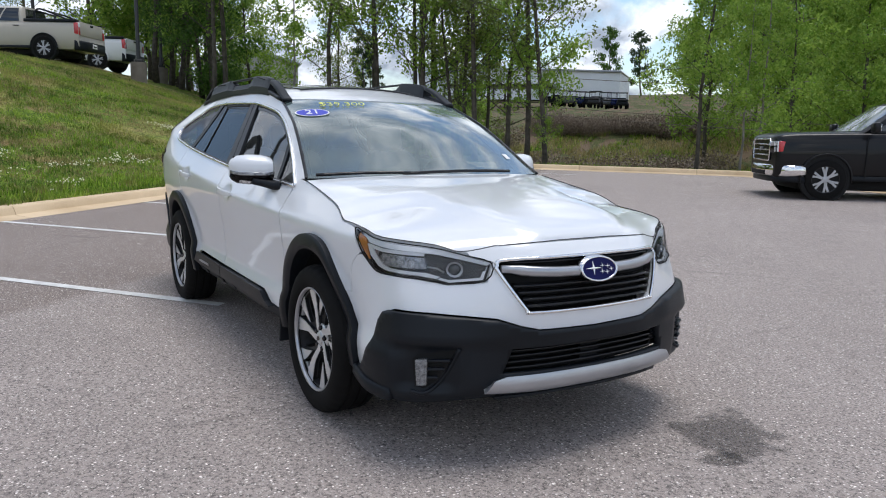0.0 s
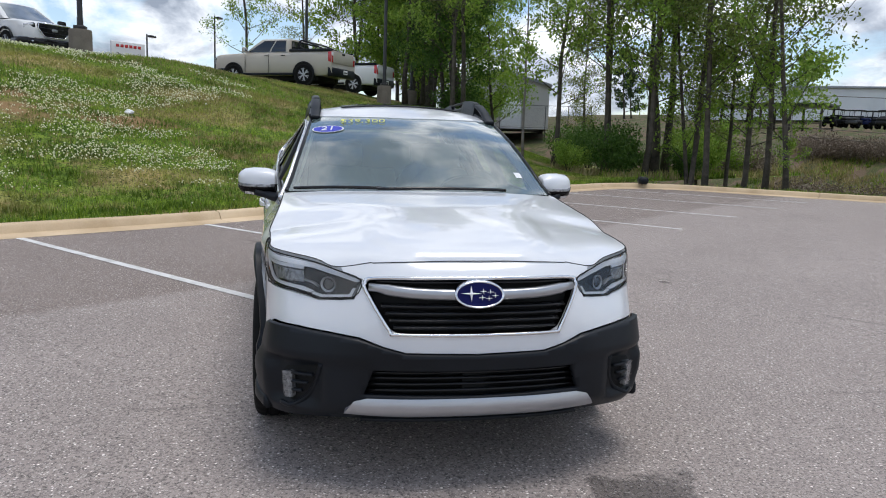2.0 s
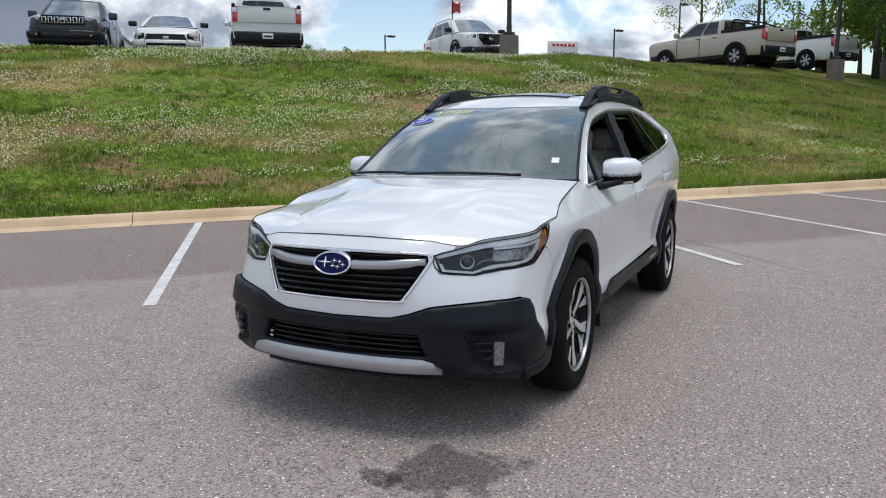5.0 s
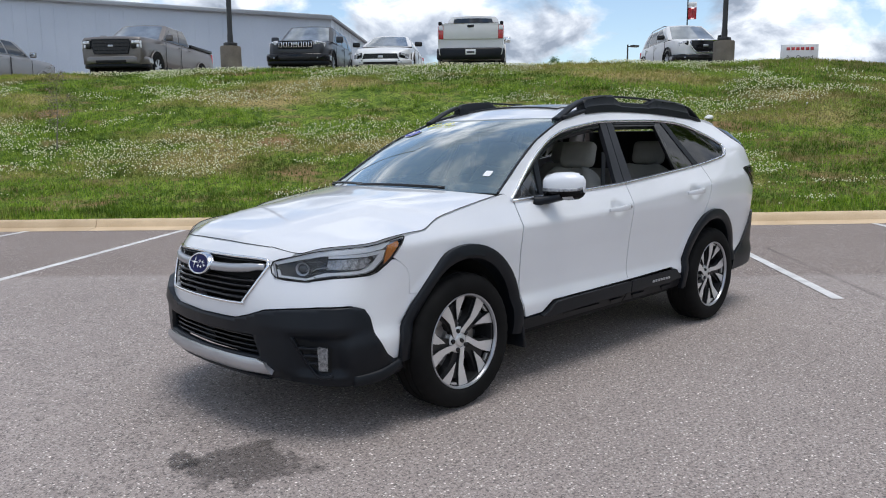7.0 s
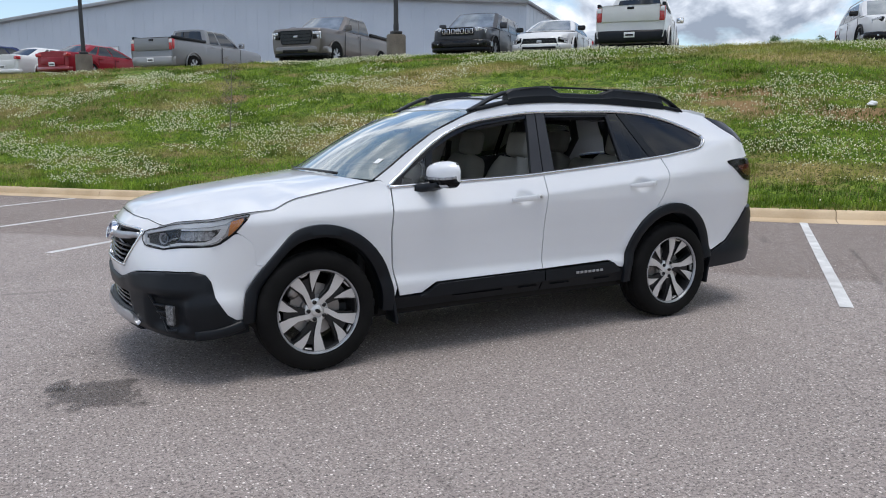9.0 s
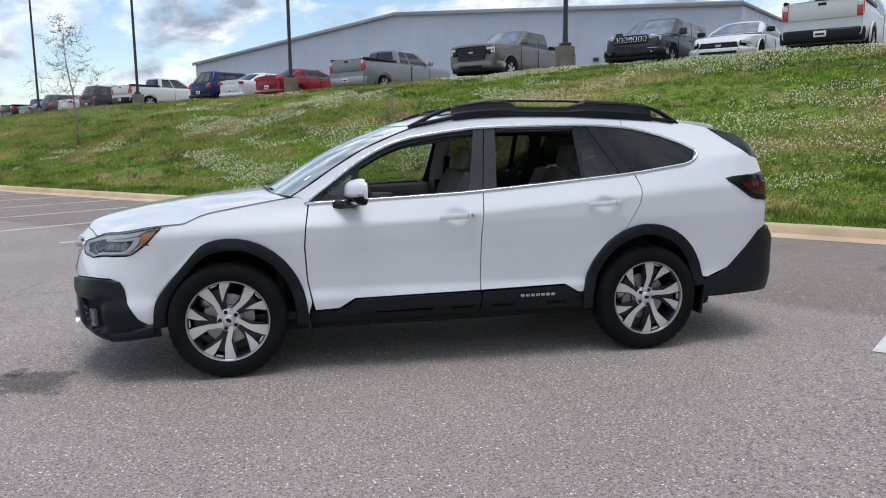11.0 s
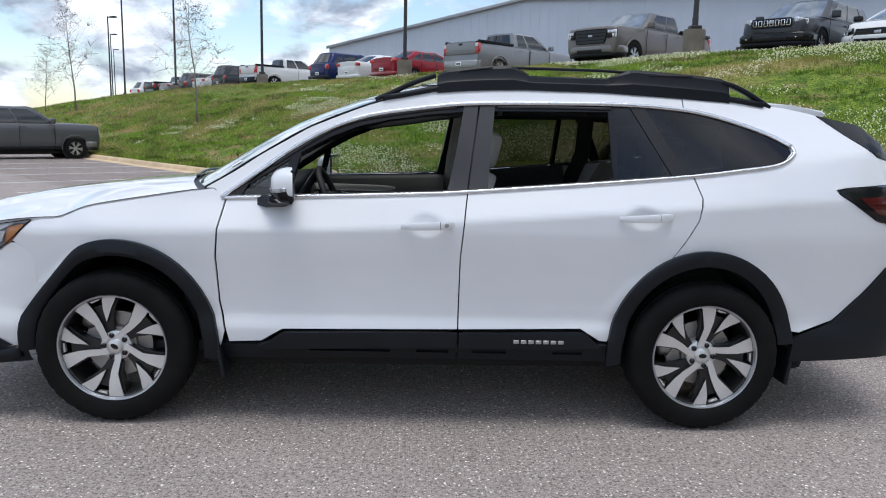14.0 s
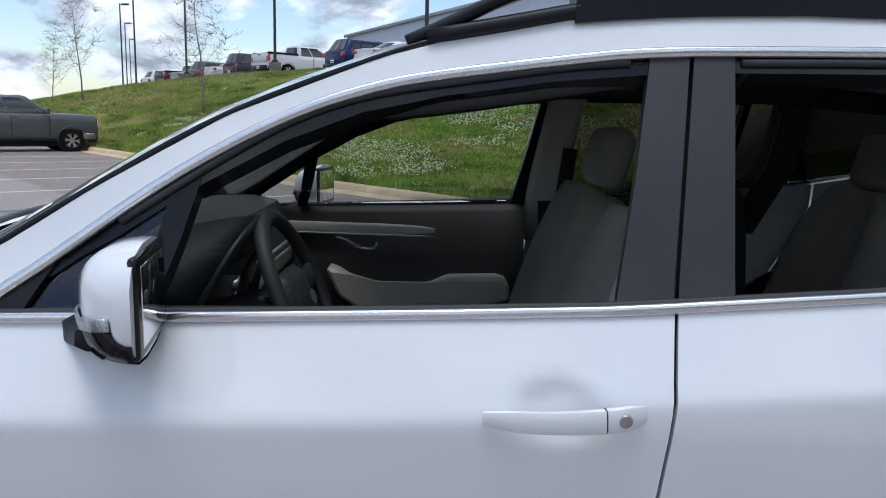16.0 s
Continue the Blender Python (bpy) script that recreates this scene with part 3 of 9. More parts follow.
def lettering(text, size, material, parent, m, name="lettering", label="", depth=0.002, thin=0.0):
    c = bpy.data.curves.new(name, "FONT")
    c.body, c.size, c.align_x, c.align_y, c.extrude, c.offset = text, size, "CENTER", "CENTER", depth, thin
    tmp = bpy.data.objects.new("tmp", c)
    scene.collection.objects.link(tmp)
    bpy.context.view_layer.update()
    me = bpy.data.meshes.new_from_object(tmp)
    bpy.data.objects.remove(tmp)
    me.materials.append(material)
    ob = new(name, me)
    ob.parent, ob.matrix_basis = parent, m
    return tagged(ob, label)

# ---------------------------------------------------------------- ground, kerbs, embankment
def sheet(name, s0, s1, ds, n0, n1, dn, height, material, label, keep=None):
    ss, ns = np.arange(s0, s1 + ds / 2, ds), np.arange(n0, n1 + dn / 2, dn)
    verts = [(*xy(s, n), height(s, n)) for s in ss for n in ns]
    k = len(ns)
    faces = [(i * k + j, i * k + j + 1, (i + 1) * k + j + 1, (i + 1) * k + j) for i in range(len(ss) - 1) for j in range(k - 1)
             if keep is None or keep(ss[i] + ds / 2, ns[j] + dn / 2)]
    ob = mesh_object(name, verts, faces, material)
    return tagged(ob, label, name.replace("_", " "), kind="structure")


sheet("parking_lot", -92, KERB_S + 0.1, 0.6, -50, 7.2, 1.1, lambda s, n: lot_z(s), M["asphalt"], "worn grey asphalt lot with pale stone chips")
sheet("embankment", -90, 42, 0.6, 7.3, 34, 0.5, hill_z, M["turf"], "mown grass bank with clover and bare clay patches",
      lambda s, n: True)
sheet("upper_lot", -92, 60, 2.0, 17.6, 75, 2.0, lambda s, n: hill_z(s, max(n, 30)) + 0.02 if n > 26 else hill_z(s, n) + 0.015, M["asphalt"], "asphalt lot above the grass bank",
      lambda s, n: n > 18 + 0.42 * max(0.0, s - 8.0))
sheet("ditch_ground", KERB_S + 0.15, 168, 1.5, -92, 7.6, 1.5, gully_z, M["brush"], "rough ditch with dry weeds and brush")
sheet("yard_ground", KERB_S + 13, 168, 2.0, 6.0, 82, 2.0, lambda s, n: max(gully_z(s, 0) - 0.1, -2) - (0.35 if s < 41 else 0), M["brush"], "bare yard ground behind the trees")

far = bmesh.new()
rad = [60, 120, 250, 500, 1000, 2400]
rows = []
for r in rad:
    rows.append([(r * math.cos(a), r * math.sin(a), -1.5 + (0 if r < 200 else 0.004 * (r - 200))) for a in np.linspace(0, 2 * math.pi, 49)])
strip_mesh(rows, bm=far)
bmesh.ops.reverse_faces(far, faces=list(far.faces))
tagged(link_bm("ground", far, M["field"]), "far grassland reaching the horizon", "ground", kind="structure")


# kerb: cast concrete lengths with a gutter pan, joint by joint
KERB_PROFILE = ((-0.32, 0.004), (-0.05, 0.022), (-0.02, 0.035), (0.015, 0.125), (0.045, 0.15), (0.18, 0.158), (0.205, 0.14), (0.21, -0.12))


def kerb_line():
    pts = [(s, KERB_N) for s in np.arange(-84, KERB_S - 2.25, 0.7)]
    c, r = (KERB_S - 2.2, KERB_N - 2.2), 2.2
    pts += [(c[0] + r * math.sin(a), c[1] + r * math.cos(a)) for a in np.linspace(0.05, math.pi / 2, 9)]
    pts += [(KERB_S, n) for n in np.arange(4.3, -3.0, -0.7)]
    pts += [(KERB_S - 5.2 * smooth01(t), -3.2 - 3.4 * t) for t in np.linspace(0, 1, 10)]
    pts += [(KERB_S - 5.2, n) for n in np.arange(-7.2, -44, -1.4)]
    return pts


def build_kerb():
    root = tagged(new("kerb"), "tan concrete kerb with gutter and open joints", "kerb", kind="structure")
    pts = kerb_line()
    run, cuts, length = [pts[0]], [], 0.0
    for a, b in zip(pts, pts[1:]):
        length += math.dist(a, b)
        run.append(b)
        if length > 3.0:
            cuts.append(run)
            run, length = [b], 0.0
    if len(run) > 1:
        cuts.append(run)
    for seg in cuts:
        rows = []
        for i, p in enumerate(seg):
            a, b = seg[max(i - 1, 0)], seg[min(i + 1, len(seg) - 1)]
            t = Vector((b[0] - a[0], b[1] - a[1])).normalized()
            side = Vector((-t.y, t.x))          # outwards from the lot
            q = Vector(p)
            if i == 0:
                q += t * 0.006
            if i == len(seg) - 1:
                q -= t * 0.006
            jog = 0.004 * noise.noise(Vector((p[0] * 0.5, p[1] * 0.5, 0)))
            rows.append([(*xy(q.x + side.x * o, q.y + side.y * o), lot_z(min(q.x, KERB_S)) + z + jog) for o, z in KERB_PROFILE])
        bm = strip_mesh(rows)
        for r in (0, -1):
            bm.verts.ensure_lookup_table()
        k = len(KERB_PROFILE)
        vs = list(bm.verts)
        bm.faces.new(vs[:k]); bm.faces.new(vs[-k:][::-1])
        bmesh.ops.recalc_face_normals(bm, faces=list(bm.faces))
        part("kerb_stone", sharpen(bm, 40), M["kerb"], root)


build_kerb()


def stall_lines():
    for k in range(-17, 6):
        s = 3.04 + 2.78 * k
        bm = bmesh.new()
        rows = []
        for n in np.linspace(1.22, 6.80, 12):
            w = 0.052 + 0.004 * noise.noise(Vector((n * 3, k, 0)))
            w2 = 0.052 + 0.004 * noise.noise(Vector((n * 3, k, 5)))
            q = s - 0.027 * (6.8 - n)          # the lines stand a little askew to the kerb
            rows.append([(*xy(q - w, n), lot_z(q) + 0.005), (*xy(q + w2, n), lot_z(q) + 0.005)])
        strip_mesh(rows, bm=bm)
        bmesh.ops.recalc_face_normals(bm, faces=list(bm.faces))
        if sum(f.normal.z for f in bm.faces) < 0:
            bmesh.ops.reverse_faces(bm, faces=list(bm.faces))
        tagged(link_bm("parking_line", bm, M["line"]), "white painted stall line on the asphalt", "parking line", "stall lines", "structure")


stall_lines()


def stain(x, y, r, seed, stretch=(1, 1), turn=0.0, label="dark oil stain on the asphalt"):
    """A thin patch whose ragged edge fades out, by its material."""
    bm = bmesh.new()
    bmesh.ops.create_circle(bm, cap_ends=True, segments=32, radius=1.0)
    ob = link_bm("stain", bm, M["oil"], False)
    ob.matrix_basis = pose(x, y, lot_z(x * U[0] + y * U[1]) + 0.004 + 0.0005 * (seed % 3), 0, 0, turn) @ Matrix.Diagonal((r * stretch[0], r * stretch[1], 1, 1))
    tagged(ob, label, "stain", "stains on the asphalt", "structure")


stain(2.55, 0.66, 0.50, 1, (0.8, 1.0), 20)
stain(2.72, 0.40, 0.20, 2, (1.0, 0.7), 60, "small faint oil spot on the asphalt")
stain(-2.0, 3.09, 0.16, 4, (1.0, 0.7), 10, "small dark spot on the asphalt")

# ---------------------------------------------------------------- the white wagon: its shell
# Plan of the shell at its widest, nose to tail, left half; s is the length along it, negative on the right side.
PLAN = smooth_line([(x, y, 0) for x, y in ((2.385, 0), (2.372, 0.25), (2.335, 0.465), (2.258, 0.652), (2.165, 0.768), (2.05, 0.825), (1.90, 0.850), (1.65, 0.866),
                    (1.2, 0.879), (0.4, 0.903), (-0.6, 0.925), (-1.3, 0.934), (-1.8, 0.922), (-2.1, 0.899), (-2.33, 0.83), (-2.45, 0.67), (-2.505, 0.38), (-2.52, 0))], 14)
_px, _py = np.array([p.x for p in PLAN]), np.array([p.y for p in PLAN])
_ps = np.r_[0, np.cumsum(np.hypot(np.diff(_px), np.diff(_py)))]
_tx, _ty = np.gradient(_px), np.gradient(_py)
_ln = np.hypot(_tx, _ty)
_nx, _ny = -_ty / _ln * -1, _tx / _ln * -1       # outwards
_nx[0], _ny[0], _nx[-1], _ny[-1] = 1, 0, -1, 0
S_END = float(_ps[-1])


def table(pairs, soft):
    z = np.linspace(0.0, 1.8, 361)
    v = np.interp(z, [p[0] for p in pairs], [p[1] for p in pairs])
    k = max(1, int(soft / 0.005)) | 1
    pad = np.r_[np.full(k, v[0]), v, np.full(k, v[-1])]
    for _ in range(2):
        pad = np.convolve(pad, np.ones(k) / k, "same")
    return z, pad[k:-k]


IN_SIDE = table(((0.18, 0.12), (0.30, 0.048), (0.40, 0.030), (0.46, 0.028), (0.52, 0.050), (0.60, 0.047), (0.74, 0.033), (0.84, 0.017), (0.925, 0.004), (1.62, 0.004)), 0.016)
IN_FRONT = table(((0.18, 0.22), (0.27, 0.07), (0.33, 0.015), (0.50, 0.008), (0.60, 0.0), (0.68, 0.002), (0.78, 0.016), (0.85, 0.045), (0.90, 0.085), (0.94, 0.15), (1.0, 0.30)), 0.03)
IN_REAR = table(((0.2, 0.16), (0.35, 0.03), (0.5, 0.0), (0.72, 0.0), (0.8, 0.06), (0.95, 0.085), (1.15, 0.13), (1.25, 0.20), (1.5, 0.46), (1.6, 0.60)), 0.03)


def lerp_to(v, a, b, p, q):
    return p + (q - p) * min(max((v - a) / (b - a), 0.0), 1.0)


def knee(u, r):
    """A ramp that starts at nought with a rounded corner."""
    return 0.0 if u < -r else u if u > r else (u + r) ** 2 / (4 * r)


def shoulder(x, z):
    """How far the side leans in above its crease, which climbs from the front wing to the tail lamp; the glass leans in more."""
    if z < 0.76:
        return 0.0
    k = -x
    zc = float(np.interp(k, (-1.2, -0.4, -0.05, 0.25, 0.9, 1.95), (0.905, 0.924, 0.944, 0.974, 1.026, 1.108)))
    ic = lerp_to(k, 0.2, 1.2, 0.008, 0.003)
    zb = lerp_to(k, -0.88, 1.28, 1.048, 1.196) if k < 1.28 else lerp_to(k, 1.28, 2.2, 1.196, 1.34)
    ib = lerp_to(k, 0.2, 1.7, 0.104, 0.088)
    k1, k2, k3 = ic / (zc - 0.80), (ib - ic) / (zb - zc), (0.283 - ib) / (1.5 - zb)
    return k1 * knee(z - 0.80, 0.04) + (k2 - k1) * knee(z - zc, 0.006) + (k3 - k2) * knee(z - zb, 0.02)


def shell(s, z, off=0.0):
    """A point of the shell, off metres proud of it."""
    a, sg = min(abs(s), S_END), 1 if s >= 0 else -1
    x, y, nx, ny = (float(np.interp(a, _ps, c)) for c in (_px, _py, _nx, _ny))
    side_in = float(np.interp(z, *IN_SIDE)) + shoulder(x, z)
    # the windscreen pillar and the front of the roof sit a little lower
    drop = 0.024 * smooth01((x + 0.35) / 0.55) * smooth01((z - 1.05) / 0.16) if 1.02 > x > -0.35 else 0.0
    wf = nx * nx if nx > 0 else 0.0
    wr = nx * nx if nx < 0 else 0.0
    d = (1 - wf - wr) * side_in + wf * float(np.interp(z, *IN_FRONT)) + wr * float(np.interp(z, *IN_REAR))
    d -= off
    # the body swells a little over the wheels
    for cx in (1.36, -1.36):
        d -= 0.014 * math.exp(-((x - cx) / 0.42) ** 2 - ((z - 0.72) / 0.2) ** 2)
        if abs(x - cx) < 0.62 and 0.45 < z < 0.95:
            ring = math.hypot((x - cx) / 0.47, (z - 0.36) / 0.44)
            d -= 0.010 * smooth01((z - 0.45) / 0.15) * smooth01((1.13 - ring) / 0.10)
    return Vector((x - nx * d, sg * (y - ny * d), z - drop))


def X(x):
    """s at which the side stands at that x."""
    return float(np.interp(-x, -_px, _ps))


def F(y):
    """s at which the front stands at that y."""
    k = len(_py) // 2
    return math.copysign(float(np.interp(abs(y), _py[:k], _ps[:k])), y) if y else 0.0


def R(y):
    k = len(_py) // 2
    return float(np.interp(-abs(y), -_py[k:], _ps[k:]))


def both(outline):
    return outline, [(-s, z) for s, z in outline][::-1]


def arch(cx, a, b, lo, hi, z0=0.36, steps=14):
    """Points over a wheel, from angle lo to hi, as (x, z)."""
    return [(cx + a * math.cos(t), z0 + b * math.sin(t)) for t in np.linspace(radians(lo), radians(hi), steps)]


def sxz(pts):
    return [(X(x), z) for x, z in pts]


car = thing("station_wagon", "white station wagon with black cladding, windows wound down", "car",
            m=Matrix.Translation((0, 0.75, 0)) @ Matrix.Rotation(0.006, 4, "X") @ Matrix.Rotation(-0.005, 4, "Z") @ Matrix.Translation((0, -0.75, 0)))
W = M["white"]


def side_parts(name, outline, material, label="", thick=0.014, off=0.0, su=0.06, sv=0.035, parent=None):
    obs = []
    for o in both(outline):
        obs.append(part(name, plate(o, shell, su, sv, thick, off=off), material, parent or car, label))
    return obs


ARCH_F, ARCH_R = (1.3475, 0.456, 0.502), (-1.352, 0.444, 0.503)
CLAD_TOP = [(F(0.0), 0.553), (F(0.28), 0.559), (F(0.36), 0.580), (F(0.45), 0.614), (F(0.56), 0.628), (F(0.68), 0.640), (X(2.13), 0.641), (X(2.085), 0.626), (X(2.045), 0.585), (X(1.99), 0.49), (X(1.925), 0.395), (X(1.87), 0.357), (X(1.812), 0.35)]
HEAD = [(F(0.458), 0.838), (F(0.485), 0.770), (F(0.615), 0.759), (F(0.648), 0.768), (F(0.72), 0.779), (X(2.06), 0.786), (X(2.02), 0.798), (X(1.93), 0.864), (X(1.868), 0.928), (X(1.85), 0.949), (X(1.93), 0.938), (X(2.06), 0.918), (F(0.66), 0.895), (F(0.56), 0.870)]


def pod_skin(s, z, off=0.0):
    """The lower cladding, hollowed round each fog lamp."""
    y = abs(shell(s, z).y)
    k = smooth01((y - 0.555) / 0.06) * smooth01((0.775 - y) / 0.03) * smooth01((z - 0.312) / 0.03) * smooth01((0.525 - z) / 0.035)
    brow = 0.016 * smooth01((z - 0.505) / 0.03) * smooth01((y - 0.34) / 0.14) * smooth01((0.80 - y) / 0.05)
    return shell(s, z, off - 0.042 * k + brow)


def front_end():
    # white fascia round the grille, both halves in one skin
    half = [(F(0), 0.905), (F(0.2), 0.907), (F(0.36), 0.907), (F(0.45), 0.896), (F(0.545), 0.880), (F(0.532), 0.866), (F(0.450), 0.842), (F(0.478), 0.763), (F(0.615), 0.752), (F(0.652), 0.761), (F(0.72), 0.772), (X(2.055), 0.779), (X(2.012), 0.792),
            (X(1.935), 0.846), (X(1.895), 0.832), (X(1.845), 0.79), (X(1.81), 0.742), (X(1.775), 0.657), (X(1.722), 0.655), (X(1.760), 0.60), (X(1.789), 0.52), (X(1.806), 0.43), (X(1.812), 0.362)]
    half += [(s, z + 0.006) for s, z in CLAD_TOP[::-1]]
    half += [(F(0), 0.636), (F(0.31), 0.638), (F(0.345), 0.655), (F(0.435), 0.80), (F(0.44), 0.828), (F(0.415), 0.848), (F(0.2), 0.852), (F(0), 0.853)]
    bm = bmesh.new()
    for o in both(half):
        plate(o, shell, 0.045, 0.03, 0.0, bm)
    bmesh.ops.remove_doubles(bm, verts=list(bm.verts), dist=1e-4)
    rim = [e for e in bm.edges if e.is_boundary]
    r = bmesh.ops.extrude_edge_only(bm, edges=rim)
    for v in [g for g in r["geom"] if isinstance(g, bmesh.types.BMVert)]:
        c = Vector((v.co.x * 0.97 - 0.01, v.co.y * 0.985, v.co.z))
        v.co = v.co + (c - v.co).normalized() * 0.02
    for e in rim:
        e.smooth = False
    bumper = part("front_bumper", bm, W, car, "white painted bumper skin")

    # black lower cladding with its openings
    low = CLAD_TOP + [(X(1.80), 0.275), (X(1.98), 0.262), (F(0.72), 0.262), (F(0.5), 0.285), (F(0), 0.29), (F(0), 0.385), (F(0.435), 0.392), (F(0.40), 0.495), (F(0), 0.49)]
    bm = bmesh.new()
    for o in both(low):
        plate(o, pod_skin, 0.025, 0.02, 0.0, bm, off=0.016)
    bmesh.ops.remove_doubles(bm, verts=list(bm.verts), dist=1e-4)
    rim = [e for e in bm.edges if e.is_boundary]
    r = bmesh.ops.extrude_edge_only(bm, edges=rim)
    for v in [g for g in r["geom"] if isinstance(g, bmesh.types.BMVert)]:
        c = Vector((v.co.x * 0.97 - 0.02, v.co.y * 0.98, v.co.z))
        v.co = v.co + (c - v.co).normalized() * 0.035
    clad = part("front_cladding", bm, M["clad"], car, "grained black plastic lower bumper")

    # lower intake: dark pocket and slats
    pocket = [(F(-0.46), 0.375), (F(0.46), 0.375), (F(0.43), 0.51), (F(-0.43), 0.51)]
    part("intake_pocket", plate(pocket, shell, 0.1, 0.05, 0.0, off=-0.05), M["dark"], clad)
    for z in (0.41, 0.435, 0.46, 0.482):
        part("slat", sweep([shell(F(y), z, -0.02) for y in np.linspace(-0.425, 0.425, 15)], 0.035, 0.009), M["gloss"], clad)
    part("radar_block", plate([(F(-0.05), 0.395), (F(0.05), 0.395), (F(0.05), 0.485), (F(-0.05), 0.485)], shell, 0.03, 0.03, 0.01, off=-0.022), M["dark"], clad)
    # silver skid plate
    skid = [(F(-0.50), 0.318), (F(-0.3), 0.308), (F(0.3), 0.308), (F(0.50), 0.318), (F(0.465), 0.372), (F(0.42), 0.385), (F(-0.42), 0.385), (F(-0.465), 0.372)]
    part("skid_plate", plate(skid, lambda s, z, off: shell(s, z, off + 0.012 * math.sin(max(0, min(1, (z - 0.287) / 0.1)) * math.pi)), 0.05, 0.02, 0.03, off=0.030), M["satin"], car, "silver lower skid plate")
    part("skid_lip", sweep([shell(F(y), 0.283, 0.0) for y in np.linspace(-0.45, 0.45, 13)], 0.06, 0.02), M["clad"], clad)

    # side pods: a raised brow, fog lamp and a vent behind
    for sg in (1, -1):
        lip = [(sg * X(2.10), 0.292), (sg * X(1.98), 0.298), (sg * X(1.88), 0.312), (sg * X(1.80), 0.330)]
        part("lower_lip", sweep(smooth_line([shell(s, z, 0.014) for s, z in lip], 4), 0.040, 0.055), M["clad"], clad)
        rim = [(F(0.585), 0.505), (F(0.618), 0.412), (F(0.655), 0.350), (F(0.70), 0.318), (F(0.745), 0.322)]
        rim = smooth_line([pod_skin(sg * s, z, 0.016) for s, z in rim], 4)
        part("pocket_rim", sweep(rim, 0.016, 0.014, (1, 0, 0)), M["clad"], clad)
        pod = [(F(0.595), 0.498), (F(0.625), 0.415), (F(0.66), 0.365), (F(0.70), 0.332), (F(0.738), 0.336), (F(0.745), 0.45), (F(0.728), 0.472), (F(0.66), 0.482)]
        pod = pod if sg > 0 else [(-s, z) for s, z in pod][::-1]
        p = part("fog_pocket", plate(pod, pod_skin, 0.02, 0.02, 0.0, off=0.019), M["dark"], clad)
        f = [(F(0.694), 0.350), (F(0.727), 0.347), (F(0.730), 0.455), (F(0.692), 0.460)]
        f = f if sg > 0 else [(-s, z) for s, z in f][::-1]
        fog = part("fog_lamp", plate(f, shell, 0.012, 0.02, 0.02, off=-0.001), M["fog"], clad, "clear upright fog lamp")
        part("fog_cover", plate(f, shell, 0.03, 0.05, 0.006, off=0.004), M["lens"], fog)
        for z, y0 in ((0.385, 0.655), (0.42, 0.635), (0.455, 0.615)):
            part("slat", sweep([shell(sg * F(y), z, -0.002) for y in np.linspace(y0, 0.692, 5)], 0.018, 0.012), M["clad"], clad)

    # grille: dark pocket, five bars, silver wing, chrome frame, oval badge
    g = [(F(y), z) for y, z in ((-0.415, 0.848), (-0.2, 0.852), (0, 0.853), (0.2, 0.852), (0.415, 0.848), (0.44, 0.828), (0.435, 0.80), (0.345, 0.655), (0.31, 0.638), (0, 0.636), (-0.31, 0.638), (-0.345, 0.655), (-0.435, 0.80), (-0.44, 0.828))]
    grille = part("grille", plate(g[::-1], shell, 0.1, 0.05, 0.0, off=-0.055), M["dark"], car, "black grille with slim bars")
    frame_up = [shell(s, z, 0.1) - shell(s, z, 0) for s, z in g for _ in range(5)]
    part("frame", sweep(smooth_line([shell(s, z, 0.004) for s, z in g], 5, True), 0.013, 0.014, frame_up, closed=True), M["chrome"], grille, "bright chrome surround")
    for z in (0.665, 0.692, 0.719, 0.746):
        w = 0.325 + (z - 0.655) / 0.15 * 0.09
        part("bar", sweep([shell(F(y), z, -0.022) for y in np.linspace(-w, w, 17)], 0.030, 0.010, (0.3, 0, 1)), M["gloss"], grille)
        part("mesh_bar", sweep([shell(F(y), z - 0.0135, -0.04) for y in np.linspace(-w, w, 17)], 0.010, 0.005), M["clad"], grille)
    part("bar", sweep([shell(F(y), 0.835, -0.02) for y in np.linspace(-0.40, 0.40, 15)], 0.03, 0.008), M["gloss"], grille)
    part("wing", sweep([shell(F(y), 0.792 + 0.022 * min(1, abs(y) / 0.4) ** 3, 0.0) for y in np.linspace(-0.425, 0.425, 25)], 0.035, 0.040, widths=[1.0 if abs(y) < 0.36 else 0.75 for y in np.linspace(-0.425, 0.425, 25)]), M["satin"], grille, "satin silver wing bar")
    oval = lambda a, b, o, k=28: [shell(F(a * math.cos(t)), 0.797 + b * math.sin(t), o) for t in np.linspace(0, 2 * math.pi, k, False)]
    badge = part("badge", strip_mesh([oval(0.101, 0.0535, 0.004), oval(0.100, 0.0525, 0.028), oval(0.0965, 0.0500, 0.0335), oval(0.0920, 0.0465, 0.0335), oval(0.0890, 0.0440, 0.0290)], True), M["chrome"], grille, "oval chrome-rimmed blue badge with small stars")
    bm = bmesh.new()
    bm.faces.new([bm.verts.new(p) for p in oval(0.0895, 0.0445, 0.0295)])
    part("field", bm, M["blue"], badge)
    def star(y, z, r):
        bm = bmesh.new()
        ring = []
        for i in range(8):
            t, k = math.pi * i / 4, (1.0 if i % 2 == 0 else 0.17)
            ring.append(bm.verts.new(shell(F(y + r * 1.4 * k * math.cos(t)), z + r * k * math.sin(t), 0.0325)))
        tip = bm.verts.new(shell(F(y), z, 0.0355))
        for i in range(8):
            bm.faces.new((ring[i], ring[(i + 1) % 8], tip))
        part("star", bm, M["print_white"], badge, smooth=False)
    star(-0.034, 0.802, 0.030)
    for y, z in ((0.014, 0.810), (0.042, 0.807), (0.008, 0.787), (0.034, 0.784), (0.060, 0.794)):
        star(y, z, 0.0115)
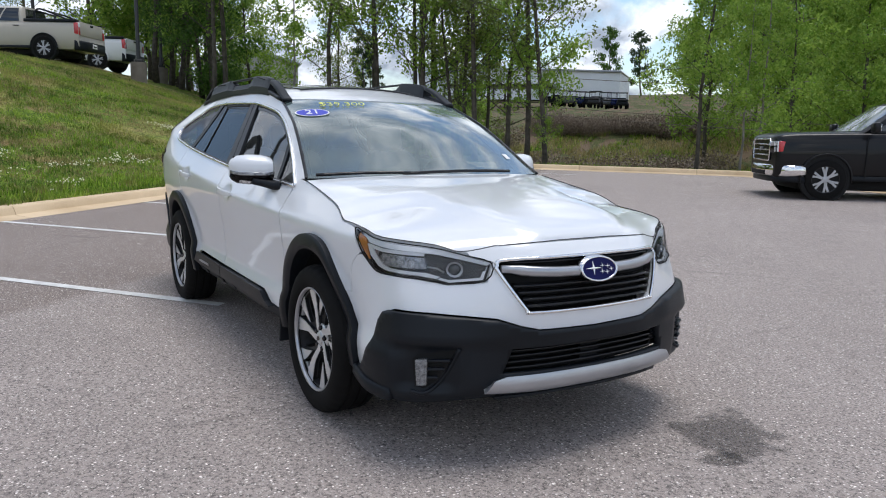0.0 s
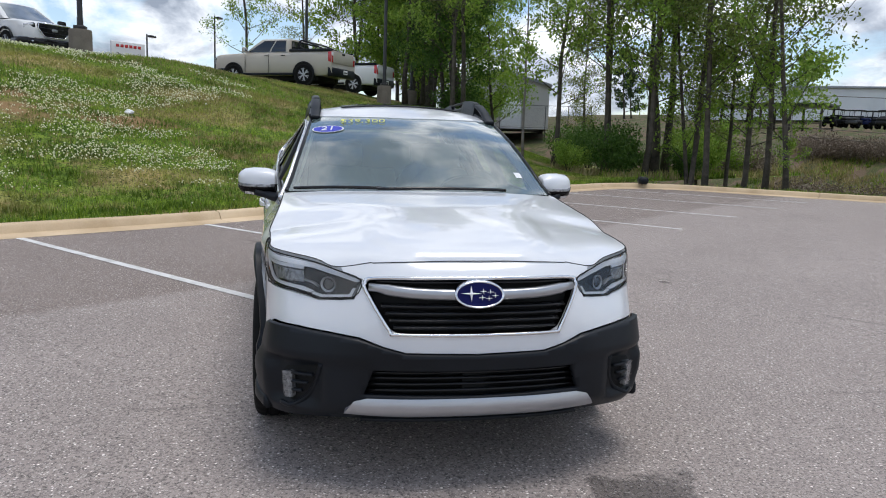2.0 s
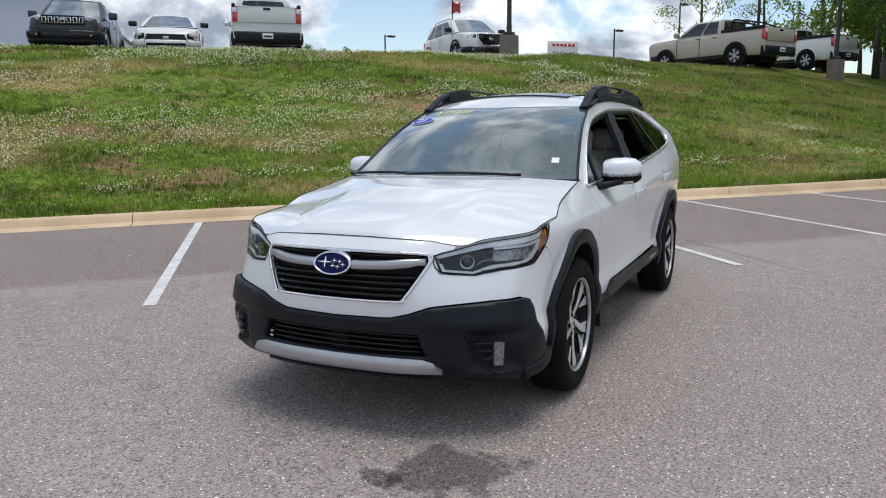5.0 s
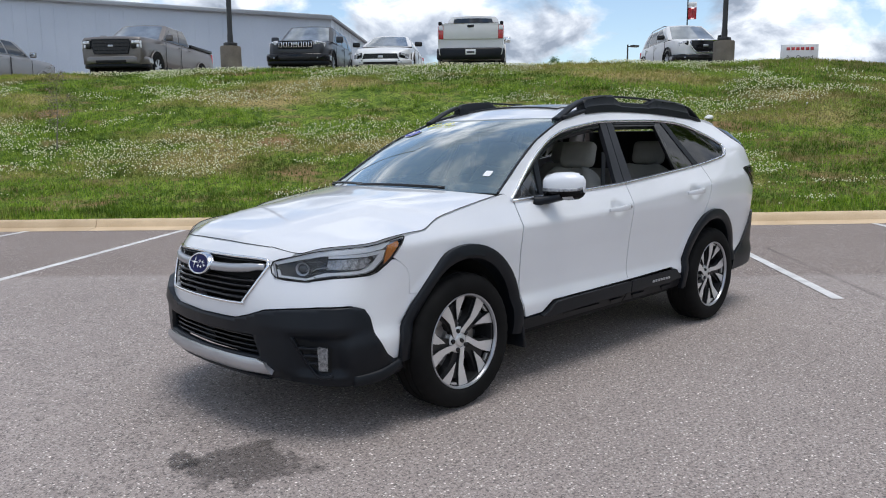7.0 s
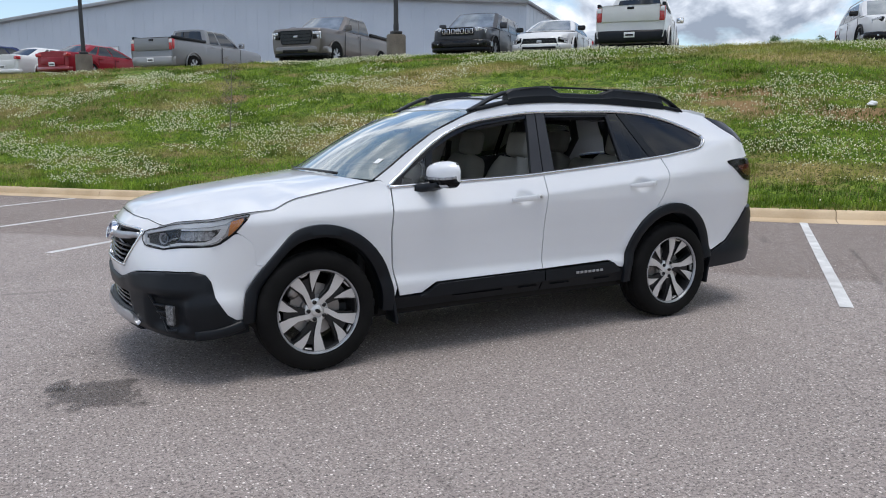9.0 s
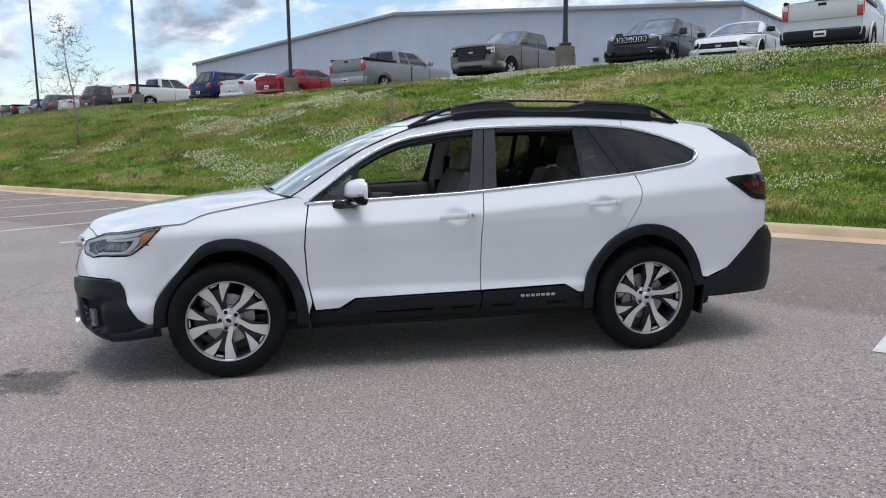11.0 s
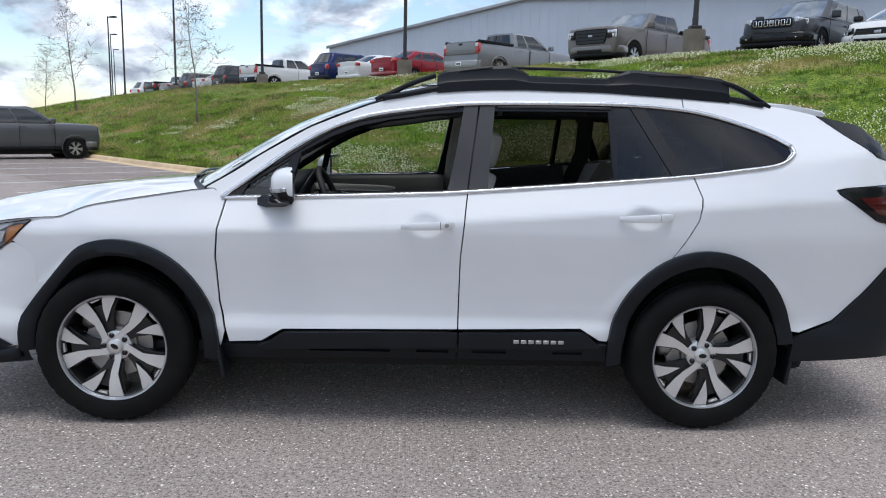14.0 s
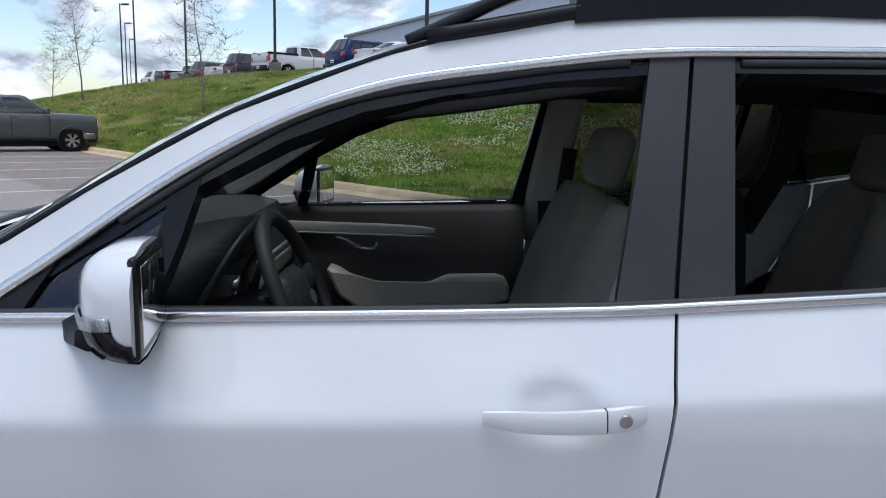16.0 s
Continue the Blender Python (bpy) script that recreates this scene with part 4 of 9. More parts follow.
    # parking sensors
    for y in (0.58, -0.58):
        bm = revolve(((0.0, 0.0), (0.013, 0.0), (0.013, 0.004), (0.0, 0.005)), 16, "X")
        c = shell(F(y), 0.60, 0.017)
        bm.transform(Matrix.Translation(c))
        part("sensor", bm, M["gloss"], clad)


def headlights():
    line = lambda pts, off: [shell(s, z, off) for s, z in pts]
    up = lambda pts: [shell(s, z, 0.1) - shell(s, z, 0) for s, z in pts]
    for sg in (1, -1):
        q = lambda pts: [(sg * s, z) for s, z in pts] if sg > 0 else [(sg * s, z) for s, z in pts][::-1]
        flat = lambda name, pts, mat, off, label="", thick=0.006: part(name, plate(q(pts), shell, 0.03, 0.02, thick, off=off), mat, body, label)
        o = q(HEAD)
        body = part("headlight", plate(o, shell, 0.05, 0.03, 0.03, off=-0.034), M["lamp"], car, "clear headlamp with black bowl, silver brow and pale light guide")
        edge = smooth_line(line(o, 0.001), 3, True)
        part("seal", sweep(edge, 0.0045, 0.006, [v for v in up(o) for _ in range(3)], closed=True), M["dark"], body, "thin black seal")
        # black bowl in the inner half, the projector in it
        flat("bowl", ((F(0.468), 0.826), (F(0.492), 0.780), (F(0.61), 0.770), (F(0.655), 0.783), (X(2.10), 0.800), (X(2.02), 0.850), (X(2.04), 0.885), (F(0.66), 0.866), (F(0.56), 0.846)), M["rimgrey"], -0.024, "dark grey inner bowl", 0.0)
        flat("reflector", ((F(0.69), 0.812), (X(2.10), 0.812), (X(2.07), 0.818), (X(2.04), 0.850), (X(2.06), 0.864), (F(0.70), 0.854)), M["fog"], -0.018, "ribbed silver reflector")
        flat("brow_trim", ((F(0.460), 0.836), (F(0.475), 0.828), (F(0.56), 0.850), (F(0.66), 0.872), (X(2.06), 0.890), (X(1.985), 0.902), (X(1.93), 0.930), (X(2.06), 0.912), (F(0.66), 0.890), (F(0.56), 0.866)), M["bezel"], -0.006, "silver brow strip")
        # broad C: top arm, leaning upright, lower arm
        flat("light_guide", ((F(0.70), 0.876), (X(2.06), 0.884), (X(1.995), 0.894), (X(1.965), 0.894), (X(1.985), 0.850), (X(2.035), 0.808), (X(2.075), 0.796), (F(0.72), 0.787), (F(0.655), 0.776), (F(0.640), 0.784), (F(0.69), 0.798), (X(2.10), 0.806),
                             (X(2.06), 0.818), (X(2.025), 0.850), (X(2.005), 0.878), (X(2.06), 0.870), (F(0.70), 0.863)), M["bezel"], -0.010, "pale C-shaped light guide")
        flat("lower_trim", ((F(0.478), 0.806), (F(0.492), 0.772), (F(0.61), 0.762), (F(0.648), 0.773), (F(0.640), 0.781), (F(0.61), 0.771), (F(0.500), 0.781), (F(0.488), 0.806)), M["bezel"], -0.008, "slim pale lower strip")
        flat("side_reflector", ((X(1.972), 0.828), (X(1.93), 0.862), (X(1.882), 0.918), (X(1.885), 0.930), (X(1.950), 0.914), (X(1.962), 0.880)), M["amber"], -0.012, "amber side reflector")
        c = shell(sg * F(0.588), 0.812, -0.020)
        ax = (shell(sg * F(0.588), 0.812, 0.1) - shell(sg * F(0.588), 0.812, 0)).normalized()
        m = Matrix.Translation(c) @ ax.to_track_quat("X", "Z").to_matrix().to_4x4()
        bm = bmesh.new()
        bmesh.ops.create_uvsphere(bm, u_segments=20, v_segments=12, radius=0.022, matrix=m @ Matrix.Diagonal((0.7, 1, 1, 1)))
        part("projector", bm, M["far_lens"], body, "dark round projector lens")
        ring = revolve(((0.024, 0), (0.030, 0.003), (0.032, 0.010), (0.024, 0.008), (0.024, 0)), 24, "X")
        ring.transform(m)
        part("projector_ring", ring, M["satin"], body)
        fin = [(sg * s, z) for s, z in ((F(0.625), 0.800), (F(0.65), 0.815), (F(0.69), 0.822))]
        part("inner_fin", sweep(line(fin, -0.014), 0.006, 0.02, up(fin)), M["satin"], body)
        part("cover", plate(o, shell, 0.05, 0.03, 0.004, off=0.002), M["lens"], body, "clear lamp cover")


front_end()
headlights()

DIMPLES = ((-0.055, 0.953), (-1.045, 1.010))


def dimpled(s, z, off=0.0):
    """The door skin, pressed in behind each handle."""
    x = float(np.interp(min(abs(s), S_END), _ps, _px))
    for cx, cz in DIMPLES:
        r2 = ((x - cx) / 0.074) ** 2 + ((z - cz) / 0.046) ** 2
        if r2 < 1:
            off -= 0.019 * (1 - r2 ** 1.6)
    return shell(s, z, off)


def body_sides():
    # front wing
    wing = [(1.668, 0.958), (1.45, 1.005), (1.2, 1.048), (1.0, 1.083), (0.93, 1.096), (0.872, 1.05), (0.893, 0.92), (0.905, 0.79), (0.895, 0.58), (0.868, 0.44), (0.886, 0.375)]
    wing += [p for p in arch(*ARCH_F, 180, 36, steps=18)] + [(1.77, 0.66), (1.805, 0.742), (1.84, 0.792), (1.890, 0.835), (1.925, 0.855), (1.862, 0.922), (1.842, 0.944), (1.80, 0.952)]
    side_parts("front_wing", sxz(wing), W, su=0.03, sv=0.025)
    fd = [(0.864, 1.046), (0.885, 0.92), (0.896, 0.79), (0.887, 0.58), (0.858, 0.44), (0.846, 0.392), (0.70, 0.398), (0.60, 0.457), (0.2, 0.463), (-0.208, 0.469), (-0.211, 0.81), (-0.228, 1.0), (-0.24, 1.098), (0.3, 1.072)]
    doors_f = [part("front_door", plate(o, dimpled, 0.022, 0.016, 0.014), W, car) for o in both(sxz(fd))]
    rd = [(-0.246, 1.098), (-0.234, 1.0), (-0.217, 0.81), (-0.214, 0.469), (-0.5, 0.475), (-0.785, 0.481), (-0.875, 0.425), (-0.908, 0.423)]
    rd += arch(*ARCH_R, 8, 68, steps=9) + [(-1.235, 0.90), (-1.292, 1.0), (-1.312, 1.10), (-1.285, 1.19), (-0.8, 1.145)]
    doors_r = [part("rear_door", plate(o, dimpled, 0.022, 0.016, 0.014), W, car) for o in both(sxz(rd))]
    # quarter panel with the rear pillar
    qp = [(-1.292, 1.192), (-1.319, 1.10), (-1.299, 1.0), (-1.242, 0.90)] + arch(*ARCH_R, 69, 166, steps=14)
    qp += [(-1.83, 0.475), (-2.0, 0.53), (-2.14, 0.66), (-2.25, 0.782), (-2.31, 0.80), (-2.33, 0.985), (-2.2, 0.995), (-2.15, 1.01), (-1.955, 1.13), (-1.94, 1.152), (-2.0, 1.163), (-2.20, 1.177), (-2.31, 1.19),
           (-2.30, 1.275), (-2.19, 1.30), (-2.11, 1.37), (-1.95, 1.495), (-1.80, 1.525), (-1.5, 1.553), (-1.29, 1.566), (-1.29, 1.505), (-1.5, 1.462), (-1.68, 1.40), (-1.765, 1.345), (-1.765, 1.315), (-1.72, 1.275), (-1.66, 1.25), (-1.5, 1.228)]
    side_parts("quarter_panel", sxz(qp), W, su=0.035, sv=0.028)
    # roof side: the pillar by the windscreen and the rail over the doors
    cr = [(0.888, 1.056), (0.80, 1.135), (0.72, 1.206), (0.57, 1.315), (0.41, 1.405), (0.27, 1.458), (0.13, 1.488), (-0.1, 1.508), (-0.30, 1.516), (-0.94, 1.526), (-1.285, 1.508), (-1.285, 1.566),
          (-0.9, 1.585), (-0.5, 1.588), (-0.1, 1.575), (0.10, 1.552), (0.24, 1.512), (0.5, 1.405), (0.72, 1.275), (0.88, 1.165), (0.965, 1.10), (0.925, 1.098)]
    side_parts("roof_side", sxz(cr), W, su=0.06, thick=0.03)
    # sill cladding with its raised door strip
    def tucked(s_, z, off=0.0):
        return shell(s_, z, off - 0.42 * max(0.0, 0.415 - z))
    blade = [(0.72, 0.376), (0.66, 0.398), (0.615, 0.432), (0.585, 0.446), (0.2, 0.455), (-0.206, 0.461), (-0.206, 0.385), (0.3, 0.374), (0.56, 0.366), (0.66, 0.362)]
    side_parts("sill_cladding", sxz(blade), M["clad"], "black sill cladding", 0.03, 0.028, 0.09, 0.02)
    rear_blade = [(-0.216, 0.461), (-0.5, 0.467), (-0.775, 0.473), (-0.80, 0.468), (-0.845, 0.425), (-0.875, 0.396), (-0.70, 0.386), (-0.216, 0.385)]
    rear_sill = side_parts("sill_cladding", sxz(rear_blade), M["clad"], "black sill cladding with a worded plate", 0.03, 0.028, 0.09, 0.02)
    for lower in ([(0.885, 0.376), (0.70, 0.380), (0.3, 0.390), (-0.206, 0.40), (-0.206, 0.312), (0.2, 0.308), (0.89, 0.296)], [(-0.216, 0.40), (-0.70, 0.402), (-0.90, 0.405), (-0.93, 0.40), (-0.955, 0.312), (-0.216, 0.312)]):
        for sg in (1, -1):
            o = [(sg * s_, z) for s_, z in sxz(lower)]
            part("lower_sill", plate(o if sg > 0 else o[::-1], tucked, 0.09, 0.02, 0.03, off=0.012), M["clad"], rear_sill[0] if sg > 0 else rear_sill[1], "black lower sill, tucked under")
    for x0, x1 in ((0.48, 0.10), (-0.02, -0.17), (-0.28, -0.44), (-0.66, -0.80)):
        for sg in (1, -1):
            low = [(sg * X(x0), 0.352), (sg * X(x1), 0.352), (sg * X(x1 + 0.05), 0.318), (sg * X(x0 - 0.05), 0.318)]
            part("sill_rib", plate(low if sg > 0 else low[::-1], tucked, 0.1, 0.02, 0.02, off=0.024), M["clad"], rear_sill[0] if sg > 0 else rear_sill[1])
    # worded plate: seven plain silver marks
    for i in range(7):
        for sg, root in ((1, rear_sill[0]), (-1, rear_sill[1])):
            x = -0.482 - 0.0345 * i
            c = shell(sg * X(x), 0.422, 0.031)
            part("mark", box((0.026, 0.004, 0.017), c, 0.003), M["satin"], root)
    # wheel arch cladding
    for c, lo, hi in ((ARCH_F, -3, 186), (ARCH_R, -6, 172)):
        for sg in (1, -1):
            rows = []
            for t in np.linspace(radians(lo), radians(hi), 40):
                row = []
                for k, off in ((0.0, 0.0), (0.0, 0.026), (0.012, 0.031), (0.055, 0.030), (0.072, 0.018), (0.076, -0.09)):
                    x, z = c[0] + (c[1] - k) * math.cos(t), 0.36 + (c[2] - k) * math.sin(t)
                    row.append(shell(sg * X(x), z, off))
                rows.append(row)
            bm = strip_mesh(rows)
            bmesh.ops.recalc_face_normals(bm, faces=list(bm.faces))
            part("arch_cladding", sharpen(bm, 45), M["clad"], car, "black wheel arch cladding")
            # dark liner
            rows = [[(c[0] + (c[1] - 0.074) * math.cos(t), sg * y, 0.36 + (c[2] - 0.074) * math.sin(t)) for y in (0.80, 0.45)] for t in np.linspace(radians(-12), radians(192), 24)]
            part("arch_liner", strip_mesh(rows), M["dark"], car)
    # rear bumper cladding
    low = [(X(-1.83), 0.468), (X(-2.0), 0.523), (X(-2.14), 0.652), (X(-2.25), 0.775), (R(0.72), 0.80), (R(0.4), 0.74), (S_END, 0.73), (S_END, 0.34), (R(0.5), 0.34), (X(-2.2), 0.345), (X(-1.79), 0.335), (X(-1.795), 0.45)]
    side_parts("rear_cladding", low, M["clad"], "black lower rear bumper", 0.03, 0.018)
    side_parts("rear_bumper", [(X(-2.30), 0.81), (S_END, 0.745), (S_END, 0.90), (X(-2.33), 0.98)], W)
    # tail lamps
    tl = [(X(-1.952), 1.146), (X(-2.0), 1.155), (X(-2.17), 1.168), (R(0.60), 1.165), (R(0.60), 1.03), (X(-2.30), 0.99), (X(-2.2), 1.0), (X(-2.15), 1.015), (X(-1.96), 1.132)]
    for lamp in side_parts("tail_lamp", tl, M["gloss"], "smoked tail lamp with a red lens", 0.03, 0.006):
        sg = 1 if lamp.data.vertices[0].co.y > 0 else -1
        o = [(sg * s, z) for s, z in ((X(-2.05), 1.115), (X(-2.2), 1.128), (R(0.64), 1.125), (R(0.64), 1.05), (X(-2.24), 1.03), (X(-2.15), 1.045))]
        part("red_lens", plate(o if sg > 0 else o[::-1], shell, 0.05, 0.03, 0.006, off=0.010), M["redlens"], lamp)
    # tailgate
    gate = [(R(0.595), 0.905), (S_END, 0.905), (S_END, 1.22), (R(0.60), 1.22), (R(0.595), 1.17)]
    side_parts("tailgate", gate, W)
    rg = [(R(0.62), 1.235), (S_END, 1.235), (S_END, 1.47), (R(0.5), 1.47), (R(0.6), 1.40)]
    side_parts("rear_window", rg, M["tint"], "dark rear window", 0.01)
    for sg in (1, -1):
        o = [(sg * X(x), z) for x, z in ((-2.195, 1.302), (-2.305, 1.280), (-2.31, 1.33), (-2.20, 1.45), (-1.96, 1.492), (-2.115, 1.37))]
        part("gate_side_trim", plate(o if sg > 0 else o[::-1], shell, 0.06, 0.04, 0.01, off=0.004), M["gloss"], car)
    # handles: a bar over a pressed cup, with a separate end cap, the lock in the driver's
    for sg in (1, -1):
        for doors, x0, x1, z in ((doors_f, 0.058, -0.180, 0.946), (doors_r, -0.930, -1.168, 1.002)):
            d = doors[0] if sg > 0 else doors[1]
            slope = 0.014 / (x0 - x1)
            def grip(a, b, offs, wid):
                xs = np.linspace(a, b, len(offs))
                pts = [shell(sg * X(x), z + (x0 - x) * slope, o) for x, o in zip(xs, offs)]
                return sharpen(sweep(smooth_line(pts, 4), 0.036, 0.016, (0, sg, 0), widths=[p.z for p in smooth_line([(0, 0, w) for w in wid], 4)]), 60)
            h = part("handle", grip(x0, x1 + 0.062, (0.007, 0.022, 0.030, 0.032, 0.030), (0.55, 0.85, 0.9, 0.95, 1.0)), W, d, "white pull handle")
            part("handle_cap", grip(x1 + 0.060, x1, (0.029, 0.026, 0.018, 0.007), (1.0, 1.0, 0.95, 0.7)), W, d)
            part("handle_gap", grip(x1 + 0.063, x1 + 0.059, (0.027, 0.027), (1.0, 1.0)), M["trim"], d)
            if doors is doors_f and sg > 0:
                k = revolve(((0.0, 0.0), (0.0105, 0.0), (0.009, 0.003), (0.0, 0.0035)), 16, "Y")
                k.transform(Matrix.Translation(shell(X(-0.147), z + 0.0125, 0.0335)))
                part("keyhole", k, M["disc"], h)
    return doors_f, doors_r


doors_f, doors_r = body_sides()

# ---------------------------------------------------------------- the white wagon: bonnet, glass, roof, wheels
def lerp_row(c, e, t, pow_x=2.4, pow_z=2.6):
    a = abs(t)
    return Vector((c[0] + (e.x - c[0]) * a ** pow_x, e.y * t, c[1] + (e.z - c[1]) * a ** pow_z))


def bonnet():
    E = [shell(s, z) for s, z in ((F(0.42), 0.902), (F(0.56), 0.881), (F(0.66), 0.906), (X(2.06), 0.929), (X(1.93), 0.949), (X(1.80), 0.961), (X(1.66), 0.967), (X(1.45), 1.012), (X(1.2), 1.055), (X(1.0), 1.090))]
    c0 = shell(0, 0.912)
    C = [(c0.x, c0.z), (2.262, 0.928), (2.215, 0.948), (2.12, 0.972), (1.98, 1.000), (1.85, 1.023), (1.70, 1.046), (1.48, 1.076), (1.28, 1.100), (1.14, 1.115)]
    E, C = smooth_line(E, 4), smooth_line([(c[0], c[1], 0) for c in C], 4)
    rows = []
    n = len(E)
    for i, (e, c) in enumerate(zip(E, C)):
        v = i / (n - 1)
        row = []
        for t in np.linspace(-1, 1, 41):
            p = lerp_row((c.x, c.y), e, t)
            edge = 0.42 + 0.12 * v
            ridge = 0.015 * math.sin(math.pi * min(1, v * 1.15 + 0.02)) * smooth01((edge + 0.04 - abs(t)) / 0.075)
            p.z += ridge
            row.append(p)
        rows.append(row)
    # folded edge
    fold = lambda row, dx, dz: [Vector((p.x - dx, p.y * 0.985, p.z - dz)) for p in row]
    bm = strip_mesh([fold(rows[0], 0.012, 0.02)] + rows)
    for side in (0, -1):
        strip_mesh([[r[side] for r in rows], [r[side] + Vector((-0.004, -0.006 if side else 0.006, -0.02)) for r in rows]], bm=bm)
    bmesh.ops.remove_doubles(bm, verts=list(bm.verts), dist=1e-5)
    bmesh.ops.recalc_face_normals(bm, faces=list(bm.faces))
    if max(bm.faces, key=lambda f: f.calc_area()).normal.z < 0:
        bmesh.ops.reverse_faces(bm, faces=list(bm.faces))
    hood = part("bonnet", sharpen(bm, 40), W, car, "white bonnet with two raised creases")
    # dark strips laid on the bonnet edges stand in for the gap's shade
    for ln, push in (([r[0] for r in rows], Vector((0, -0.0025, 0.0012))), ([r[-1] for r in rows], Vector((0, 0.0025, 0.0012))), (rows[0], Vector((0.003, 0, -0.001)))):
        part("shut_line", sweep([p + push for p in ln], 0.0038, 0.003, (0, 0, 1)), M["dark"], hood, "thin dark strip laid on for the bonnet gap")
    # black cowl behind it
    rows = [[p + Vector((0.03, 0, -0.012)) for p in rows[-1]], [Vector((p.x - 0.10, p.y * 0.99, p.z + 0.004)) for p in rows[-1]]]
    part("cowl", strip_mesh(rows), M["clad"], car)


A_EDGE = smooth_line([shell(X(x), z, -0.004) for x, z in ((0.965, 1.098), (0.88, 1.163), (0.72, 1.273), (0.5, 1.403), (0.24, 1.510), (0.10, 1.552))], 8)
R_EDGE = smooth_line([shell(X(x), z, -0.004) for x, z in ((0.10, 1.552), (-0.1, 1.575), (-0.5, 1.588), (-0.9, 1.585), (-1.285, 1.566), (-1.5, 1.553), (-1.80, 1.50))], 8)


def edge_at(line, v):
    k = min(max(v, 0.0), 1.0) * (len(line) - 1)
    i = min(int(k), len(line) - 2)
    return line[i].lerp(line[i + 1], k - i)


def windscreen(u, v, off=0.0):
    e = edge_at(A_EDGE, v)
    b = 1 - u * u
    return Vector((e.x + (0.185 - 0.085 * v) * b + off * 0.55, e.y * u, e.z + (0.012 + 0.016 * v) * b + off * 0.83))


def roof(u, v, off=0.0):
    e = edge_at(R_EDGE, v)
    b = 1 - abs(u) ** 2.2
    return Vector((e.x + 0.10 * b * (1 - v) ** 2 - 0.16 * b * v ** 3, e.y * u, e.z + 0.028 * b + 0.03 * b * smooth01(v * 4) + off))


def glass_pane(name, outline, surf, material, parent, label="", su=0.1, sv=0.1, off=0.0):
    ob = part(name, plate(outline, surf, su, sv, 0.004, off=off), material, parent, label)
    ob.visible_shadow = material is M["tint"]
    return ob


def top():
    ws = glass_pane("windscreen", [(-0.985, 0.01), (0.985, 0.01), (0.985, 0.985), (-0.985, 0.985)], windscreen, M["screen"], car, "raked windscreen reflecting the cloudy sky")
    for o in ([(-0.985, 0.0), (0.985, 0.0), (0.985, 0.06), (0.0, 0.045), (-0.985, 0.06)], [(-0.985, 0.74), (0.0, 0.72), (0.985, 0.74), (0.985, 1.0), (-0.985, 1.0)],
              [(-0.99, 0.0), (-0.955, 0.0), (-0.945, 1.0), (-0.99, 1.0)], [(0.955, 0.0), (0.99, 0.0), (0.99, 1.0), (0.945, 1.0)]):
        part("black_border", plate(o, windscreen, 0.1, 0.1, 0.0, off=-0.006), M["gloss"], ws)
    part("roof_header", plate([(-0.985, 0.935), (-0.5, 0.865), (0, 0.835), (0.5, 0.865), (0.985, 0.935), (0.985, 1.0), (-0.985, 1.0)], windscreen, 0.08, 0.06, 0.006, off=0.004), W, car, "white front edge of the roof")
    for sg in (1, -1):
        part("pillar_trim", sweep([windscreen(sg * 0.995, v, 0.004) for v in np.linspace(0, 1, 24)], 0.016, 0.010, (0.5, 0, 0.8)), M["gloss"], car)
    # oval sticker with year and chalk price, high on the right side
    def sticker_frame(u, v):
        p = windscreen(u, v, 0.003)
        ex = (windscreen(u + 0.02, v) - windscreen(u - 0.02, v)).normalized()
        ey = (windscreen(u, v + 0.02) - windscreen(u, v - 0.02)).normalized()
        ez = ex.cross(ey)
        return Matrix(((ex.x, ey.x, ez.x, p.x), (ex.y, ey.y, ez.y, p.y), (ex.z, ey.z, ez.z, p.z), (0, 0, 0, 1)))
    m = sticker_frame(-0.80, 0.69)
    for a, b, h, mat in ((0.100, 0.058, 0.001, "print_white"), (0.092, 0.051, 0.0022, "sticker")):
        bm = bmesh.new()
        bmesh.ops.create_circle(bm, cap_ends=True, segments=32, radius=1)
        bm.transform(m @ Matrix.Translation((0, 0, h)) @ Matrix.Diagonal((a, b, 1, 1)))
        part("sticker", bm, M[mat], ws, "blue oval year sticker")
    lettering("21", 0.088, M["print_white"], ws, m @ Matrix.Translation((0, 0, 0.004)), "year_figures", "white figures 21")
    lettering("$39,300", 0.088, M["chalk"], ws, sticker_frame(-0.47, 0.775) @ Matrix.Translation((0, 0, 0.004)) @ pose(0, 0, 0, 0, 0, -3), "chalk_price", "yellow chalked price", 0.001, -0.0022)
    bm = bmesh.new()
    bmesh.ops.create_grid(bm, x_segments=1, y_segments=1, size=1)
    bm.transform(sticker_frame(0.82, 0.30) @ Matrix.Diagonal((0.022, 0.026, 1, 1)))
    part("service_sticker", bm, M["print_white"], ws)
    # wipers
    for u0, u1, r in ((-0.94, -0.30, 0.026), (-0.36, 0.60, 0.030)):
        arm = [windscreen(u0 + (u1 - u0) * t, 0.012 + r * math.sin(math.pi * t) + 0.02 * t, 0.022) for t in np.linspace(0, 1, 12)]
        part("wiper", sweep(arm, 0.016, 0.014, (0.5, 0, 0.8)), M["gloss"], car, "black wiper arm and blade")
    # roof, sunroof, fin aerial, spoiler
    bm = plate([(-1, 0), (1, 0), (1, 1), (-1, 1)], roof, 0.1, 0.05, 0.015)
    rf = part("roof", bm, W, car)
    part("sunroof", plate([(-0.66, 0.17), (0.66, 0.17), (0.66, 0.44), (-0.66, 0.44)], roof, 0.1, 0.05, 0.006, off=0.007), M["gloss"], rf, "dark glass sunroof")
    for v in (0.165, 0.445):
        part("sunroof_seal", sweep([roof(u, v, 0.006) for u in np.linspace(-0.68, 0.68, 15)], 0.012, 0.008), M["trim"], rf)
